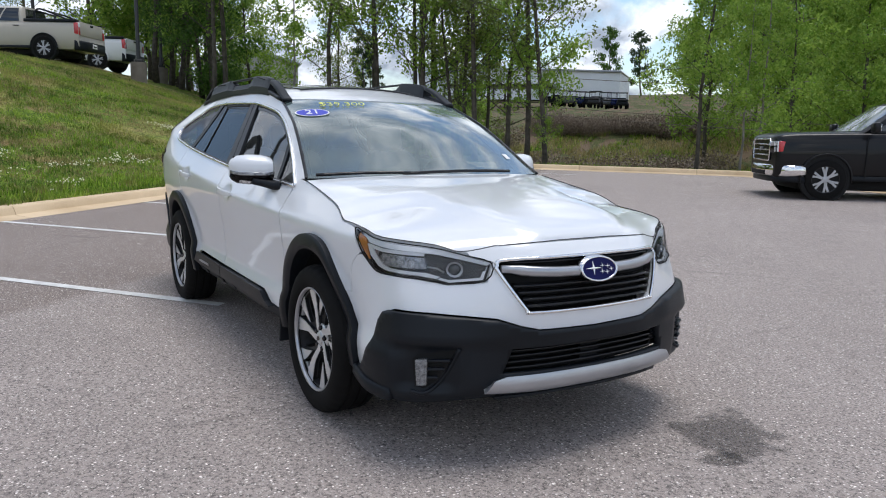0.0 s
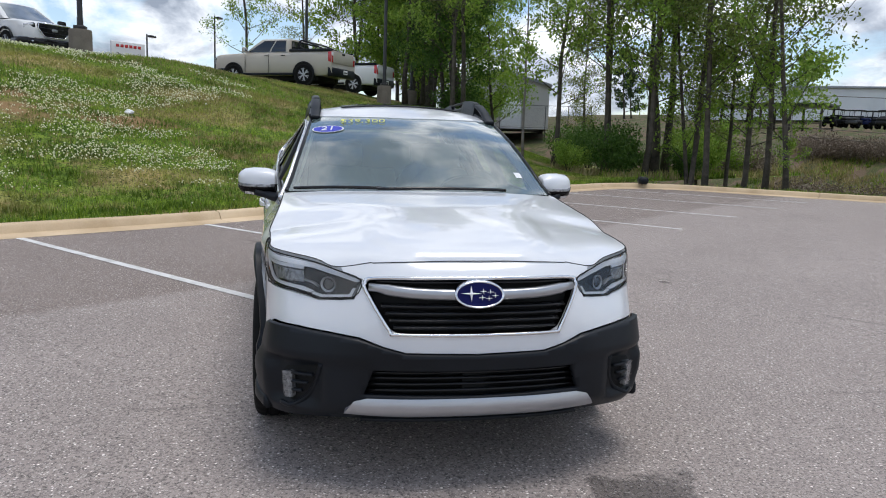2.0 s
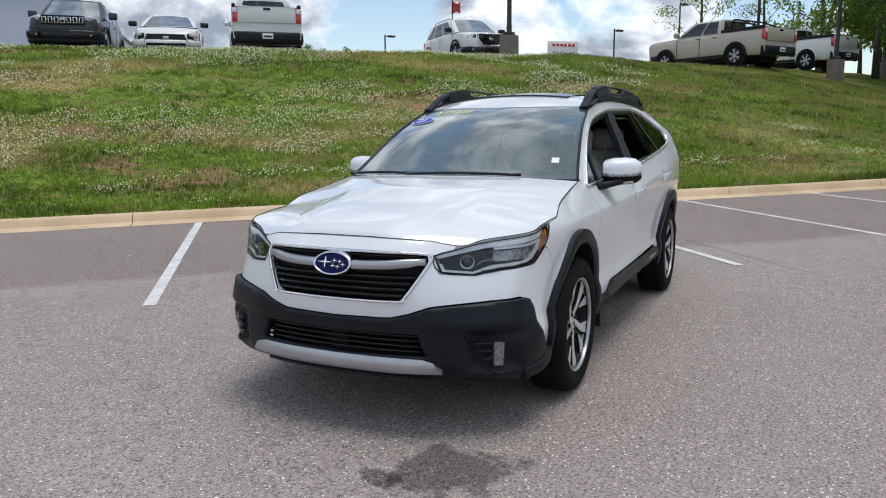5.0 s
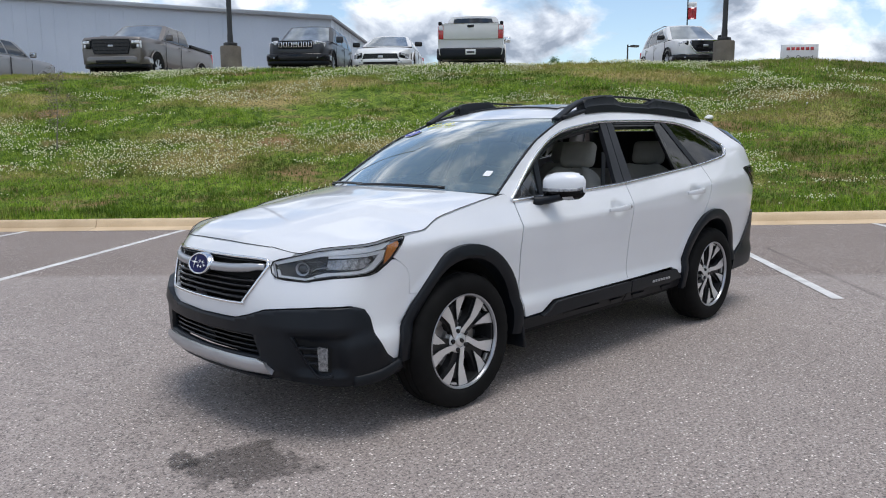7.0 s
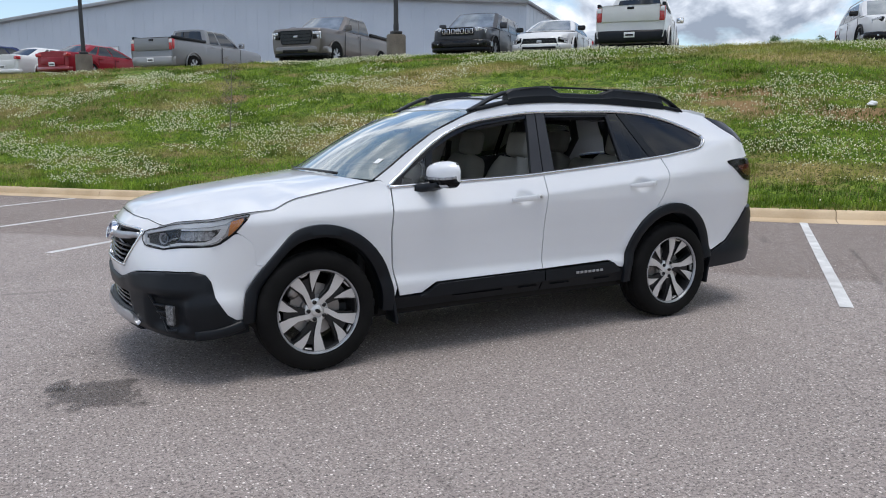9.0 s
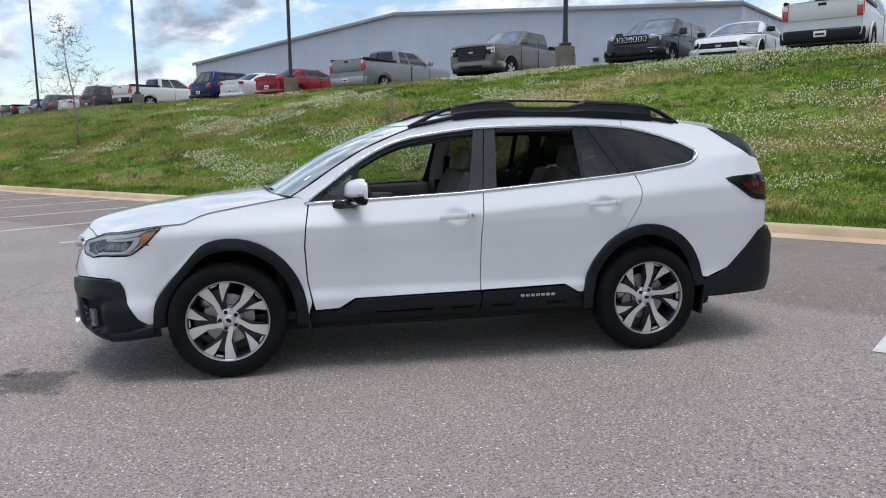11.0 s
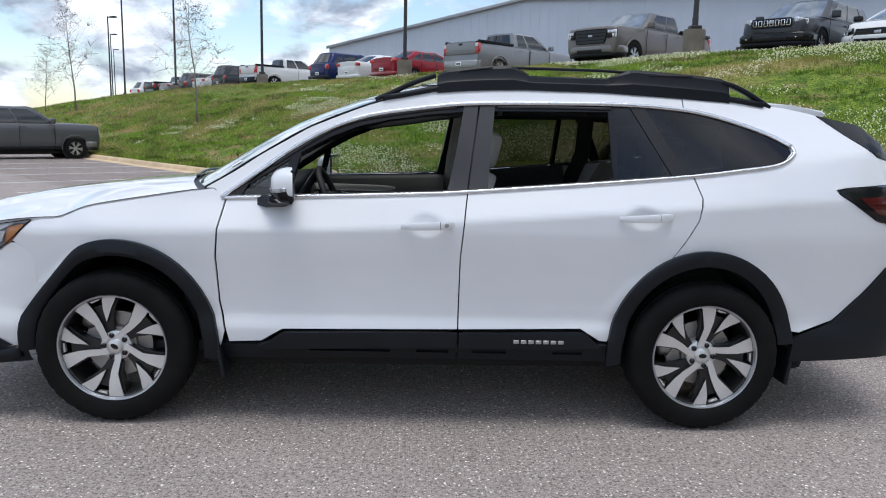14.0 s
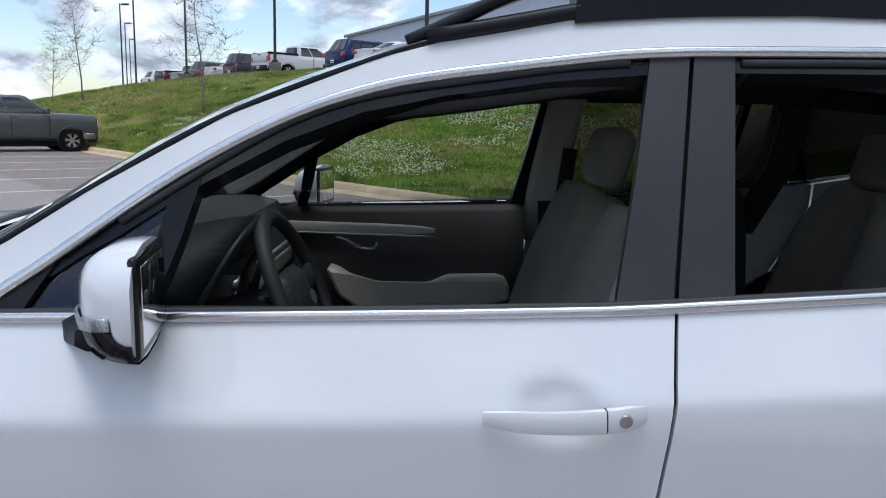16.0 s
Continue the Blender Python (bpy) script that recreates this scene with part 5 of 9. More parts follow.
    fin = extrude_poly([(-0.09, 0), (0.09, 0), (0.03, 0.02), (-0.05, 0.055), (-0.08, 0.06)], 0.025, axis=1, at=-0.0125, bevel=0.004)
    fin.transform(Matrix.Translation(roof(0, 0.88) + Vector((0, 0, -0.003))))
    part("aerial_fin", fin, W, rf)
    sp = []
    for x, z in ((-1.60, 1.560), (-1.80, 1.540), (-1.93, 1.520), (-2.00, 1.506)):
        sp.append([Vector((x + (0.03 if abs(y) > 0.5 else 0), y, z + 0.035 * (1 - (y / 0.6) ** 2) * (1 - (x + 2.02) * -0.4))) for y in np.linspace(-0.575, 0.575, 15)])
    sp.append([p + Vector((0.015, 0, -0.022)) for p in sp[-1]])
    sp.append([p + Vector((0.20, 0, -0.055)) for p in sp[-2]])
    bm = strip_mesh(sp)
    bmesh.ops.recalc_face_normals(bm, faces=list(bm.faces))
    part("spoiler", sharpen(bm, 40), W, car, "white roof spoiler")
    for sg in (1, -1):
        blade = extrude_poly([(-1.58, 1.530), (-1.68, 1.552), (-1.85, 1.541), (-2.00, 1.517), (-2.02, 1.500), (-1.97, 1.458), (-1.85, 1.462), (-1.68, 1.492)], 0.035, axis=1, at=sg * 0.578 - 0.0175, bevel=0.008)
        part("spoiler_blade", blade, W, car)
    # roof rails: moulded feet joined by a slim bar
    for sg in (1, -1):
        def rail_pt(x, dz, dy=0.0):
            z = float(np.interp(-x, [-0.17, 0.1, 0.5, 0.9, 1.285, 1.5, 1.72], [1.535, 1.575, 1.588, 1.585, 1.566, 1.553, 1.52]))
            p = shell(X(x), z)
            return Vector((p.x, sg * (p.y - 0.03 + dy), p.z + 0.012 + dz))
        prof = ((-0.095, 0.064), (-0.12, 0.078), (-0.17, 0.088), (-0.43, 0.096), (-0.465, 0.090), (-0.535, 0.056), (-0.57, 0.050), (-0.89, 0.050), (-0.93, 0.058), (-1.025, 0.094), (-1.07, 0.100), (-1.44, 0.096), (-1.50, 0.084), (-1.525, 0.068))
        rows = []
        for x, h in [(p.x, p.y) for p in smooth_line([(x, h, 0) for x, h in prof], 3)]:
            rows.append([rail_pt(x, -0.02, 0.042), rail_pt(x, h * 0.30, 0.040), rail_pt(x, h * 0.42, 0.032), rail_pt(x, h * 0.86, 0.024), rail_pt(x, h, 0.012), rail_pt(x, h, -0.02), rail_pt(x, h * 0.8, -0.03), rail_pt(x, -0.02, -0.038)])
        bm = strip_mesh(rows)
        bm.verts.ensure_lookup_table()
        bm.faces.new([bm.verts[i] for i in range(8)])
        bm.faces.new([bm.verts[len(bm.verts) - 8 + i] for i in range(8)])
        bmesh.ops.recalc_face_normals(bm, faces=list(bm.faces))
        rail = part("roof_rail", sharpen(bm, 30), M["clad"], car, "black moulded roof rail with looped ends")
        for x0, x1, h in ((-0.20, -0.36, 0.074), (-1.12, -1.34, 0.077)):
            part("rail_groove", sweep([rail_pt(x, h + 0.004 * k, 0.0262) for k, x in enumerate(np.linspace(x0, x1, 4))], 0.006, 0.004, (0, sg, 0.3)), M["dark"], rail)
        lower = [rail_pt(x, 0.002, 0.004) for x in np.linspace(0.165, -1.70, 40)]
        part("rail_base", sweep(lower, 0.072, 0.030), M["clad"], rail, "black roof rail base")
        bar = [rail_pt(x, 0.086, -0.004) for x in np.linspace(-0.42, -1.06, 16)]
        part("rail_bar", sweep(bar, 0.024, 0.014), M["clad"], rail, "slim black rail bar")
        for loop in (((-0.085, 0.066), (-0.02, 0.058), (0.05, 0.044), (0.12, 0.022), (0.20, -0.006)), ((-1.49, 0.076), (-1.56, 0.066), (-1.63, 0.044), (-1.69, 0.018), (-1.735, -0.006))):
            part("rail_hook", sweep(smooth_line([rail_pt(x, h) for x, h in loop], 5), 0.058, 0.024), M["clad"], rail)


def side_glass():
    up = lambda pts, sg: [shell(sg * X(x), z, 0.1) - shell(sg * X(x), z, 0) for x, z in pts]
    topl = [(0.888, 1.052), (0.80, 1.130), (0.72, 1.201), (0.57, 1.310), (0.41, 1.400), (0.27, 1.453), (0.13, 1.483), (-0.1, 1.503), (-0.30, 1.511), (-0.94, 1.521), (-1.29, 1.502), (-1.5, 1.458), (-1.68, 1.395), (-1.772, 1.342)]
    botl = [(0.884, 1.050), (0.5, 1.066), (0.0, 1.090), (-0.24, 1.103), (-0.8, 1.150), (-1.28, 1.196), (-1.5, 1.226), (-1.66, 1.250), (-1.73, 1.275), (-1.775, 1.312), (-1.772, 1.342)]
    for sg in (1, -1):
        q = lambda pts: [(sg * X(x), z) for x, z in pts] if sg > 0 else [(sg * X(x), z) for x, z in pts][::-1]
        t2 = [(p.x, p.y) for p in smooth_line([(x, z, 0) for x, z in topl], 4)]
        b2 = [(p.x, p.y) for p in smooth_line([(x, z, 0) for x, z in botl], 4)]
        part("window_trim", sweep([shell(sg * X(x), z, 0.004) for x, z in t2], 0.019, 0.016, up(t2, sg)), M["brightwork"], car, "bright chrome window trim")
        part("waist_trim", sweep([shell(sg * X(x), z, 0.004) for x, z in b2], 0.017, 0.016, up(b2, sg)), M["brightwork"], car, "bright chrome waist trim")
        # black door frames round the openings
        for outline in ([(0.665, 1.225), (0.50, 1.335), (0.36, 1.412), (0.2, 1.458), (-0.05, 1.488), (-0.19, 1.494)], [(-0.385, 1.494), (-0.65, 1.500), (-0.93, 1.500)]):
            f2 = [(p.x, p.y) for p in smooth_line([(x, z, 0) for x, z in outline], 4)]
            part("window_frame", sweep([shell(sg * X(x), z, -0.012) for x, z in f2], 0.014, 0.030, up(f2, sg)), M["trim"], car)
        wb = [(x, z - 0.012) for x, z in b2 if x > -1.25]
        part("window_seal", sweep([shell(sg * X(x), z + 0.014, -0.006) for x, z in wb], 0.02, 0.012, up(wb, sg)), M["trim"], car)
        bands = ([(0.80, 1.127), (0.72, 1.196), (0.57, 1.305), (0.41, 1.395), (0.27, 1.448), (0.13, 1.478), (-0.1, 1.498), (-0.225, 1.503), (-0.222, 1.472), (-0.05, 1.466), (0.13, 1.447), (0.27, 1.416), (0.40, 1.364), (0.55, 1.280), (0.65, 1.212), (0.72, 1.165), (0.765, 1.124)],
                 [(-0.372, 1.506), (-0.93, 1.516), (-0.93, 1.486), (-0.372, 1.476)])
        for o in bands:
            part("door_frame", plate(q(o), shell, 0.06, 0.05, 0.05, off=-0.006), M["gloss"], car, "black window frame")
        # pillars
        part("pillar_panel", plate(q([(-0.148, 1.098), (-0.238, 1.103), (-0.294, 1.508), (-0.225, 1.504), (-0.19, 1.3)]), shell, 0.06, 0.05, 0.03, off=0.001), M["pillar"], car, "satin black door pillar")
        part("pillar_panel", plate(q([(-0.246, 1.104), (-0.335, 1.112), (-0.372, 1.506), (-0.302, 1.509)]), shell, 0.06, 0.05, 0.03, off=0.001), M["pillar"], car, "satin black door pillar")
        part("quarter_pillar", plate(q([(-1.195, 1.187), (-1.268, 1.194), (-1.09, 1.514), (-1.02, 1.516)]), shell, 0.06, 0.05, 0.012, off=0.001), M["clad"], car)
        part("window_divider", plate(q([(-0.915, 1.160), (-0.945, 1.163), (-0.945, 1.516), (-0.915, 1.516)]), shell, 0.06, 0.05, 0.02, off=-0.004), M["gloss"], car)
        # sail panel and mirror post
        part("sail_panel", plate(q([(0.875, 1.056), (0.80, 1.060), (0.755, 1.160), (0.80, 1.128)]), shell, 0.05, 0.04, 0.01), M["gloss"], car)
        part("mirror_post", plate(q([(0.628, 1.066), (0.592, 1.068), (0.535, 1.300), (0.585, 1.270)]), shell, 0.05, 0.05, 0.03, off=-0.004), M["clad"], car)
        fixed = [(0.80, 1.062), (0.618, 1.069), (0.570, 1.272), (0.66, 1.215), (0.74, 1.150)]
        glass_pane("small_pane", q(fixed), shell, M["clear"], car, "", off=-0.012)
        if sg < 0:
            glass_pane("front_side_window", q([(0.60, 1.073), (-0.15, 1.10), (-0.225, 1.50), (0.0, 1.495), (0.25, 1.45), (0.42, 1.385), (0.55, 1.300)]), shell, M["clear"], car, "clear side window", off=-0.012)
            glass_pane("rear_side_window", q([(-0.335, 1.115), (-0.93, 1.165), (-0.93, 1.51), (-0.37, 1.50)]), shell, M["tint"], car, "privacy-tinted side window", off=-0.012)
        else:
            # both left windows are wound down: only the upper edge of each pane shows
            glass_pane("lowered_window", q([(0.53, 1.060), (-0.145, 1.084), (-0.145, 1.096), (0.53, 1.075)]), shell, M["clear"], car, "wound-down side window", off=-0.018)
        glass_pane("quarter_light", q([(-0.94, 1.166), (-1.20, 1.190), (-1.03, 1.512), (-0.94, 1.515)]), shell, M["tint"], car, "privacy-tinted pane", off=-0.004)
        glass_pane("quarter_window", q([(-1.265, 1.200), (-1.5, 1.232), (-1.66, 1.256), (-1.72, 1.280), (-1.76, 1.315), (-1.755, 1.340), (-1.68, 1.388), (-1.5, 1.450), (-1.29, 1.495), (-1.085, 1.508)]), shell, M["tint"], car, "privacy-tinted quarter window", off=-0.002)


def door_mirror(sg):
    """The glass looks back and a little inwards, so the outer edge of the housing trails."""
    back = lambda y: 0.562 - 0.17 * (y - 0.80)
    def ring(y, w, up, down, a0, a1, n, grow=0.0):
        pts = []
        for t in np.linspace(a0, a1, n):
            c, s = math.cos(t), math.sin(t)
            x = back(y) + (0.78 * w + grow) * max(0.0, c) ** (0.75 if s < 0 else 0.95)
            pts.append((x, sg * y, 1.122 + (up + grow) * math.copysign(abs(s) ** 0.7, s) * (1 if s > 0 else down)))
        return pts
    rows = ((0.806, 0.07, 0.055), (0.820, 0.108, 0.071), (0.866, 0.124, 0.081), (0.938, 0.118, 0.083), (0.992, 0.092, 0.075), (1.018, 0.062, 0.058), (1.032, 0.030, 0.036))
    bm = strip_mesh([ring(y, w, h, 0.92, -math.pi / 2, math.pi / 2, 19) for y, w, h in rows])
    back_rows = [[(back(y), sg * y, z) for z in np.linspace(1.122 - h * 0.92, 1.122 + h, 6)] for y, w, h in rows]
    strip_mesh(back_rows, bm=bm)
    vs = list(bm.verts)
    bm.faces.new(vs[:19]); bm.faces.new(vs[19 * 6:19 * 7])
    bmesh.ops.remove_doubles(bm, verts=list(bm.verts), dist=1e-4)
    bmesh.ops.recalc_face_normals(bm, faces=list(bm.faces))
    body = part("door_mirror", sharpen(bm, 50), W, car, "white door mirror with black lower shell")
    low = strip_mesh([ring(y, w, h, 0.94, -math.pi / 2, -0.06, 11, 0.0035) for y, w, h in rows])
    bmesh.ops.solidify(low, geom=list(low.faces), thickness=0.003)
    bmesh.ops.recalc_face_normals(low, faces=list(low.faces))
    part("mirror_underside", low, M["gloss"], body, "gloss black mirror underside")
    ind = [ring(y, w, h, 0.94, -0.30, -0.13, 2, 0.005)[1] for y, w, h in rows[1:]]
    part("indicator", sweep([Vector(p) for p in ind], 0.004, 0.017), M["fog"], body, "smoked mirror indicator lens")
    pale = strip_mesh([ring(y, w, h, 0.94, -1.05, -0.66, 6, 0.006) for y, w, h in rows[3:5]])
    part("lower_lens", pale, M["lamp"], body, "pale puddle lamp lens")
    foot = [(0.665, sg * 0.772, 1.042), (0.635, sg * 0.815, 1.040), (0.608, sg * 0.865, 1.050), (0.600, sg * 0.93, 1.064)]
    part("mirror_foot", sweep(smooth_line(foot, 4), 0.056, 0.13, (1, 0, 0), widths=[1.0 - 0.03 * i for i in range(13)]), M["clad"], body)
    turn = math.degrees(math.atan(0.17)) * sg
    c = (back(0.920), sg * 0.920, 1.124)
    part("mirror_rim", box((0.014, 0.200, 0.140), (c[0] + 0.002, c[1] - 0.008 * sg, c[2] + 0.002), 0.006, (0, 0, turn)), M["gloss"], body)
    part("mirror_glass", box((0.004, 0.162, 0.112), (c[0] - 0.0045, c[1] - 0.008 * sg, c[2] + 0.002), 0.0015, (0, 0, turn)), M["mirror"], body)


# ---- wheels
def polar(r, deg):
    return r * math.cos(radians(deg)), r * math.sin(radians(deg))


def wheel_meshes():
    out = {}
    tyre = [(0.238, -0.105), (0.262, -0.112), (0.30, -0.116), (0.335, -0.108), (0.352, -0.085), (0.3565, -0.045), (0.3565, 0.0), (0.3565, 0.045), (0.352, 0.085), (0.342, 0.102), (0.325, 0.112), (0.30, 0.1165), (0.275, 0.115), (0.255, 0.108), (0.246, 0.098), (0.238, 0.09)]
    tyre = tyre[:5] + [(0.3565, -0.06), (0.349, -0.056), (0.349, -0.046), (0.3565, -0.042), (0.3565, -0.006), (0.349, -0.003), (0.349, 0.003), (0.3565, 0.006), (0.3565, 0.042), (0.349, 0.046), (0.349, 0.056), (0.3565, 0.06)] + tyre[8:]
    bm = revolve(tyre + [tyre[0]], 144, "Y")
    # shallow notches at the shoulders
    for v in bm.verts:
        r = math.hypot(v.co.x, v.co.z)
        if r > 0.338 and abs(v.co.y) > 0.05:
            k = int(round(math.atan2(v.co.z, v.co.x) / (2 * math.pi) * 144)) % 4
            if k == 0:
                v.co.x, v.co.z = v.co.x * (1 - 0.004 / r), v.co.z * (1 - 0.004 / r)
    out["tyre"] = bm
    out["rim"] = revolve([(0.248, 0.098), (0.252, 0.092), (0.247, 0.084), (0.232, 0.078), (0.225, 0.03), (0.215, -0.04), (0.225, -0.1), (0.240, -0.1), (0.246, -0.09), (0.246, 0.08), (0.248, 0.098)], 48, "Y")
    out["lip"] = revolve([(0.2375, 0.094), (0.2415, 0.1035), (0.2475, 0.1055), (0.2505, 0.102), (0.2375, 0.088), (0.2375, 0.094)], 64, "Y")
    def dish(v):
        v.co.y -= 0.022 * (1 - min(1, math.hypot(v.co.x, v.co.z) / 0.24)) ** 1.3

    # each of the five arms: a long twisted blade, and a short one forking from its dark root
    long_blade = ((0.044, -34), (0.062, -24), (0.085, -11), (0.132, -1), (0.175, -3.5), (0.215, -5), (0.241, -6), (0.242, 10.5), (0.215, 11.5), (0.170, 13), (0.115, 12.5), (0.078, 9), (0.060, 4), (0.044, 14))
    short_blade = ((0.118, 24), (0.182, 25.5), (0.215, 27), (0.241, 28.5), (0.242, 44), (0.215, 41.5), (0.190, 38), (0.150, 32))
    root = ((0.040, -34), (0.062, -26), (0.085, -13), (0.132, -4), (0.175, -6.5), (0.225, -8), (0.228, 46), (0.195, 42), (0.155, 37), (0.11, 33), (0.075, 34), (0.045, 38))
    def blades(outlines, depth, at, bevel):
        bm = bmesh.new()
        for o in outlines:
            merge(bm, extrude_poly([polar(r, 90 + d) for r, d in o], depth, axis=1, at=at, bevel=bevel))
        for v in bm.verts:
            dish(v)
        return sharpen(bm)
    out["spoke"] = merge(blades([root], 0.045, 0.018, 0.002), blades([long_blade, short_blade], 0.032, 0.048, 0.0))
    out["spoke_face"] = blades([long_blade, short_blade], 0.004, 0.0795, 0.0012)
    rim_wedge = ((0.222, 14), (0.238, 13), (0.239, 25), (0.226, 24))
    out["rim_wedge"] = blades([rim_wedge], 0.02, 0.058, 0.001)
    hub = revolve([(0.0, 0.066), (0.03, 0.067), (0.036, 0.062), (0.062, 0.060), (0.070, 0.054), (0.072, 0.02), (0.0, 0.02)], 30, "Y")
    out["hub"] = hub
    out["hub_cap"] = revolve([(0.0, 0.075), (0.024, 0.074), (0.031, 0.070), (0.031, 0.06), (0.0, 0.06)], 24, "Y")
    cap = bmesh.new()
    bmesh.ops.create_circle(cap, cap_ends=True, segments=20, radius=1.0, matrix=Matrix.Translation((0, 0.0765, 0)) @ Matrix.Rotation(radians(-90), 4, "X") @ Matrix.Diagonal((0.019, 0.011, 1, 1)))
    out["cap_badge"] = cap
    out["lug_nut"] = revolve([(0.0, 0.073), (0.008, 0.073), (0.0125, 0.068), (0.0125, 0.045), (0.0, 0.045)], 10, "Y")
    out["brake_disc"] = revolve([(0.0, -0.01), (0.155, -0.01), (0.155, 0.012), (0.09, 0.012), (0.085, 0.03), (0.0, 0.03)], 36, "Y")
    cal = sweep([(*polar(0.168, t)[:1], 0.0, polar(0.168, t)[1]) for t in np.linspace(-30, 30, 9)], 0.075, 0.07, (0, 1, 0), widths=[0.6, 0.9, 1, 1, 0.92, 1, 1, 0.9, 0.6])
    out["caliper"] = cal
    return out


WHEEL = {}
for _n, _bm in wheel_meshes().items():
    _me = bpy.data.meshes.new(_n)
    for _f in _bm.faces:
        _f.smooth = True
    _bm.to_mesh(_me)
    _bm.free()
    _me.materials.append({"tyre": M["tyre"], "rim": M["rimgrey"], "lip": M["satin"], "spoke": M["rimgrey"], "spoke_face": M["alloy"], "rim_wedge": M["alloy"], "hub": M["alloy"], "hub_cap": M["alloy"], "cap_badge": M["gloss"],
                          "lug_nut": M["gloss"], "brake_disc": M["disc"], "caliper": M["disc"]}[_n])
    WHEEL[_n] = _me


def road_wheel(x, sg, turn):
    w = new("wheel", WHEEL["rim"])
    w.parent = car
    w.matrix_basis = pose(x, sg * (0.778 if x > 0 else 0.825), 0.357, 0, turn, 0 if sg > 0 else 180)
    tagged(w, "five-spoke alloy wheel with black tyre")
    def sub(n, rot=0.0, at=(0, 0, 0)):
        o = new(n, WHEEL[n])
        o.parent = w
        o.matrix_basis = Matrix.Rotation(radians(rot), 4, "Y") @ Matrix.Translation(at)
        return o
    for n in ("tyre", "lip", "hub", "hub_cap", "cap_badge", "brake_disc"):
        sub(n)
    for i in range(5):
        sub("spoke", 72 * i)
        sub("spoke_face", 72 * i)
        sub("rim_wedge", 72 * i)
        sub("lug_nut", 72 * i - 112, (0.052, 0.0, 0))
    o = sub("caliper", -25)


for _x, _sg, _t in ((1.3725, 1, -33), (-1.3725, 1, 0), (1.3725, -1, 15), (-1.3725, -1, 50)):
    road_wheel(_x, _sg, _t)
bonnet()
top()
side_glass()
door_mirror(1)
door_mirror(-1)

# ---------------------------------------------------------------- the white wagon: cabin and underside
def soft_block(rows, bm=None):
    """A padded form through rings of points."""
    bm = bm or bmesh.new()
    n = len(rows[0])
    vs = [[bm.verts.new(p) for p in r] for r in rows]
    for a, b in zip(vs, vs[1:]):
        for i in range(n):
            j = (i + 1) % n
            bm.faces.new((a[i], a[j], b[j], b[i]))
    bm.faces.new(vs[0][::-1]); bm.faces.new(vs[-1])
    bmesh.ops.recalc_face_normals(bm, faces=list(bm.faces))
    return bm


def pad(length_pts, width, thick, y0, wing=0.0):
    """A cushion: a line in (x, z) with its width across and its thickness; wing lifts its edges forward."""
    rows = []
    pts = smooth_line([(x, z, w) for x, z, w in length_pts], 4)
    n = len(pts)
    for i, p in enumerate(pts):
        a, b = pts[max(i - 1, 0)], pts[min(i + 1, n - 1)]
        t = Vector((b.x - a.x, b.y - a.y)).normalized()
        nrm = Vector((t.y, -t.x))            # towards the sitter
        if nrm.x < 0 and abs(t.y) > 0.5:
            nrm = -nrm
        if abs(t.y) <= 0.5 and nrm.y < 0:
            nrm = -nrm
        w = width * p.z / 2
        ring = []
        k = thick * (0.7 if i in (0, n - 1) else 1)
        for yy, d in ((-1, 0.1), (-0.95, 0.75 + wing), (-0.72, 0.95 + wing), (-0.5, 0.8), (0, 0.72), (0.5, 0.8), (0.72, 0.95 + wing), (0.95, 0.75 + wing), (1, 0.1), (0.9, -0.3), (0, -0.35), (-0.9, -0.3)):
            ring.append((p.x + nrm.x * k * d, y0 + yy * w, p.y + nrm.y * k * d))
        rows.append(ring)
    return soft_block(rows)


def seat(x, y, width=0.52, rear=False):
    base = part("seat_cushion", pad(((x + 0.30, 0.60, 0.92), (x + 0.22, 0.65, 1.0), (x, 0.63, 1.0), (x - 0.20, 0.62, 0.95)), width, 0.11, y, 0.1), M["cloth"], car, "grey cloth seat")
    part("backrest", pad(((x - 0.17, 0.64, 0.92), (x - 0.215, 0.80, 1.0), (x - 0.285, 1.00, 0.96), (x - 0.335, 1.12, 0.76), (x - 0.355, 1.17, 0.5)), width, 0.11, y, 0.12), M["cloth"], base)
    for d in (-0.26, 0.26):
        seam = [(x - 0.125, y + d * width, 0.70), (x - 0.145, y + d * width, 0.85), (x - 0.205, y + d * width, 1.01), (x - 0.25, y + d * 0.8 * width, 1.12)]
        part("seat_seam", sweep(smooth_line(seam, 4), 0.007, 0.012, (1, 0, 0.3)), M["trim"], base)
    h = box((0.10, 0.27, 0.185), (x - 0.350, y, 1.285), 0.045, (0, -14, 0), segs=4)
    part("headrest", h, M["cloth"], base)
    for d in (-0.05, 0.05):
        part("headrest_post", sweep([(x - 0.345, y + d, 1.14), (x - 0.350, y + d, 1.24)], 0.012, 0.012, (1, 0, 0), round_=True), M["chrome"], base)
    part("seat_base", box((0.5, width * 0.85, 0.18), (x, y, 0.48), 0.03), M["trim"], base)


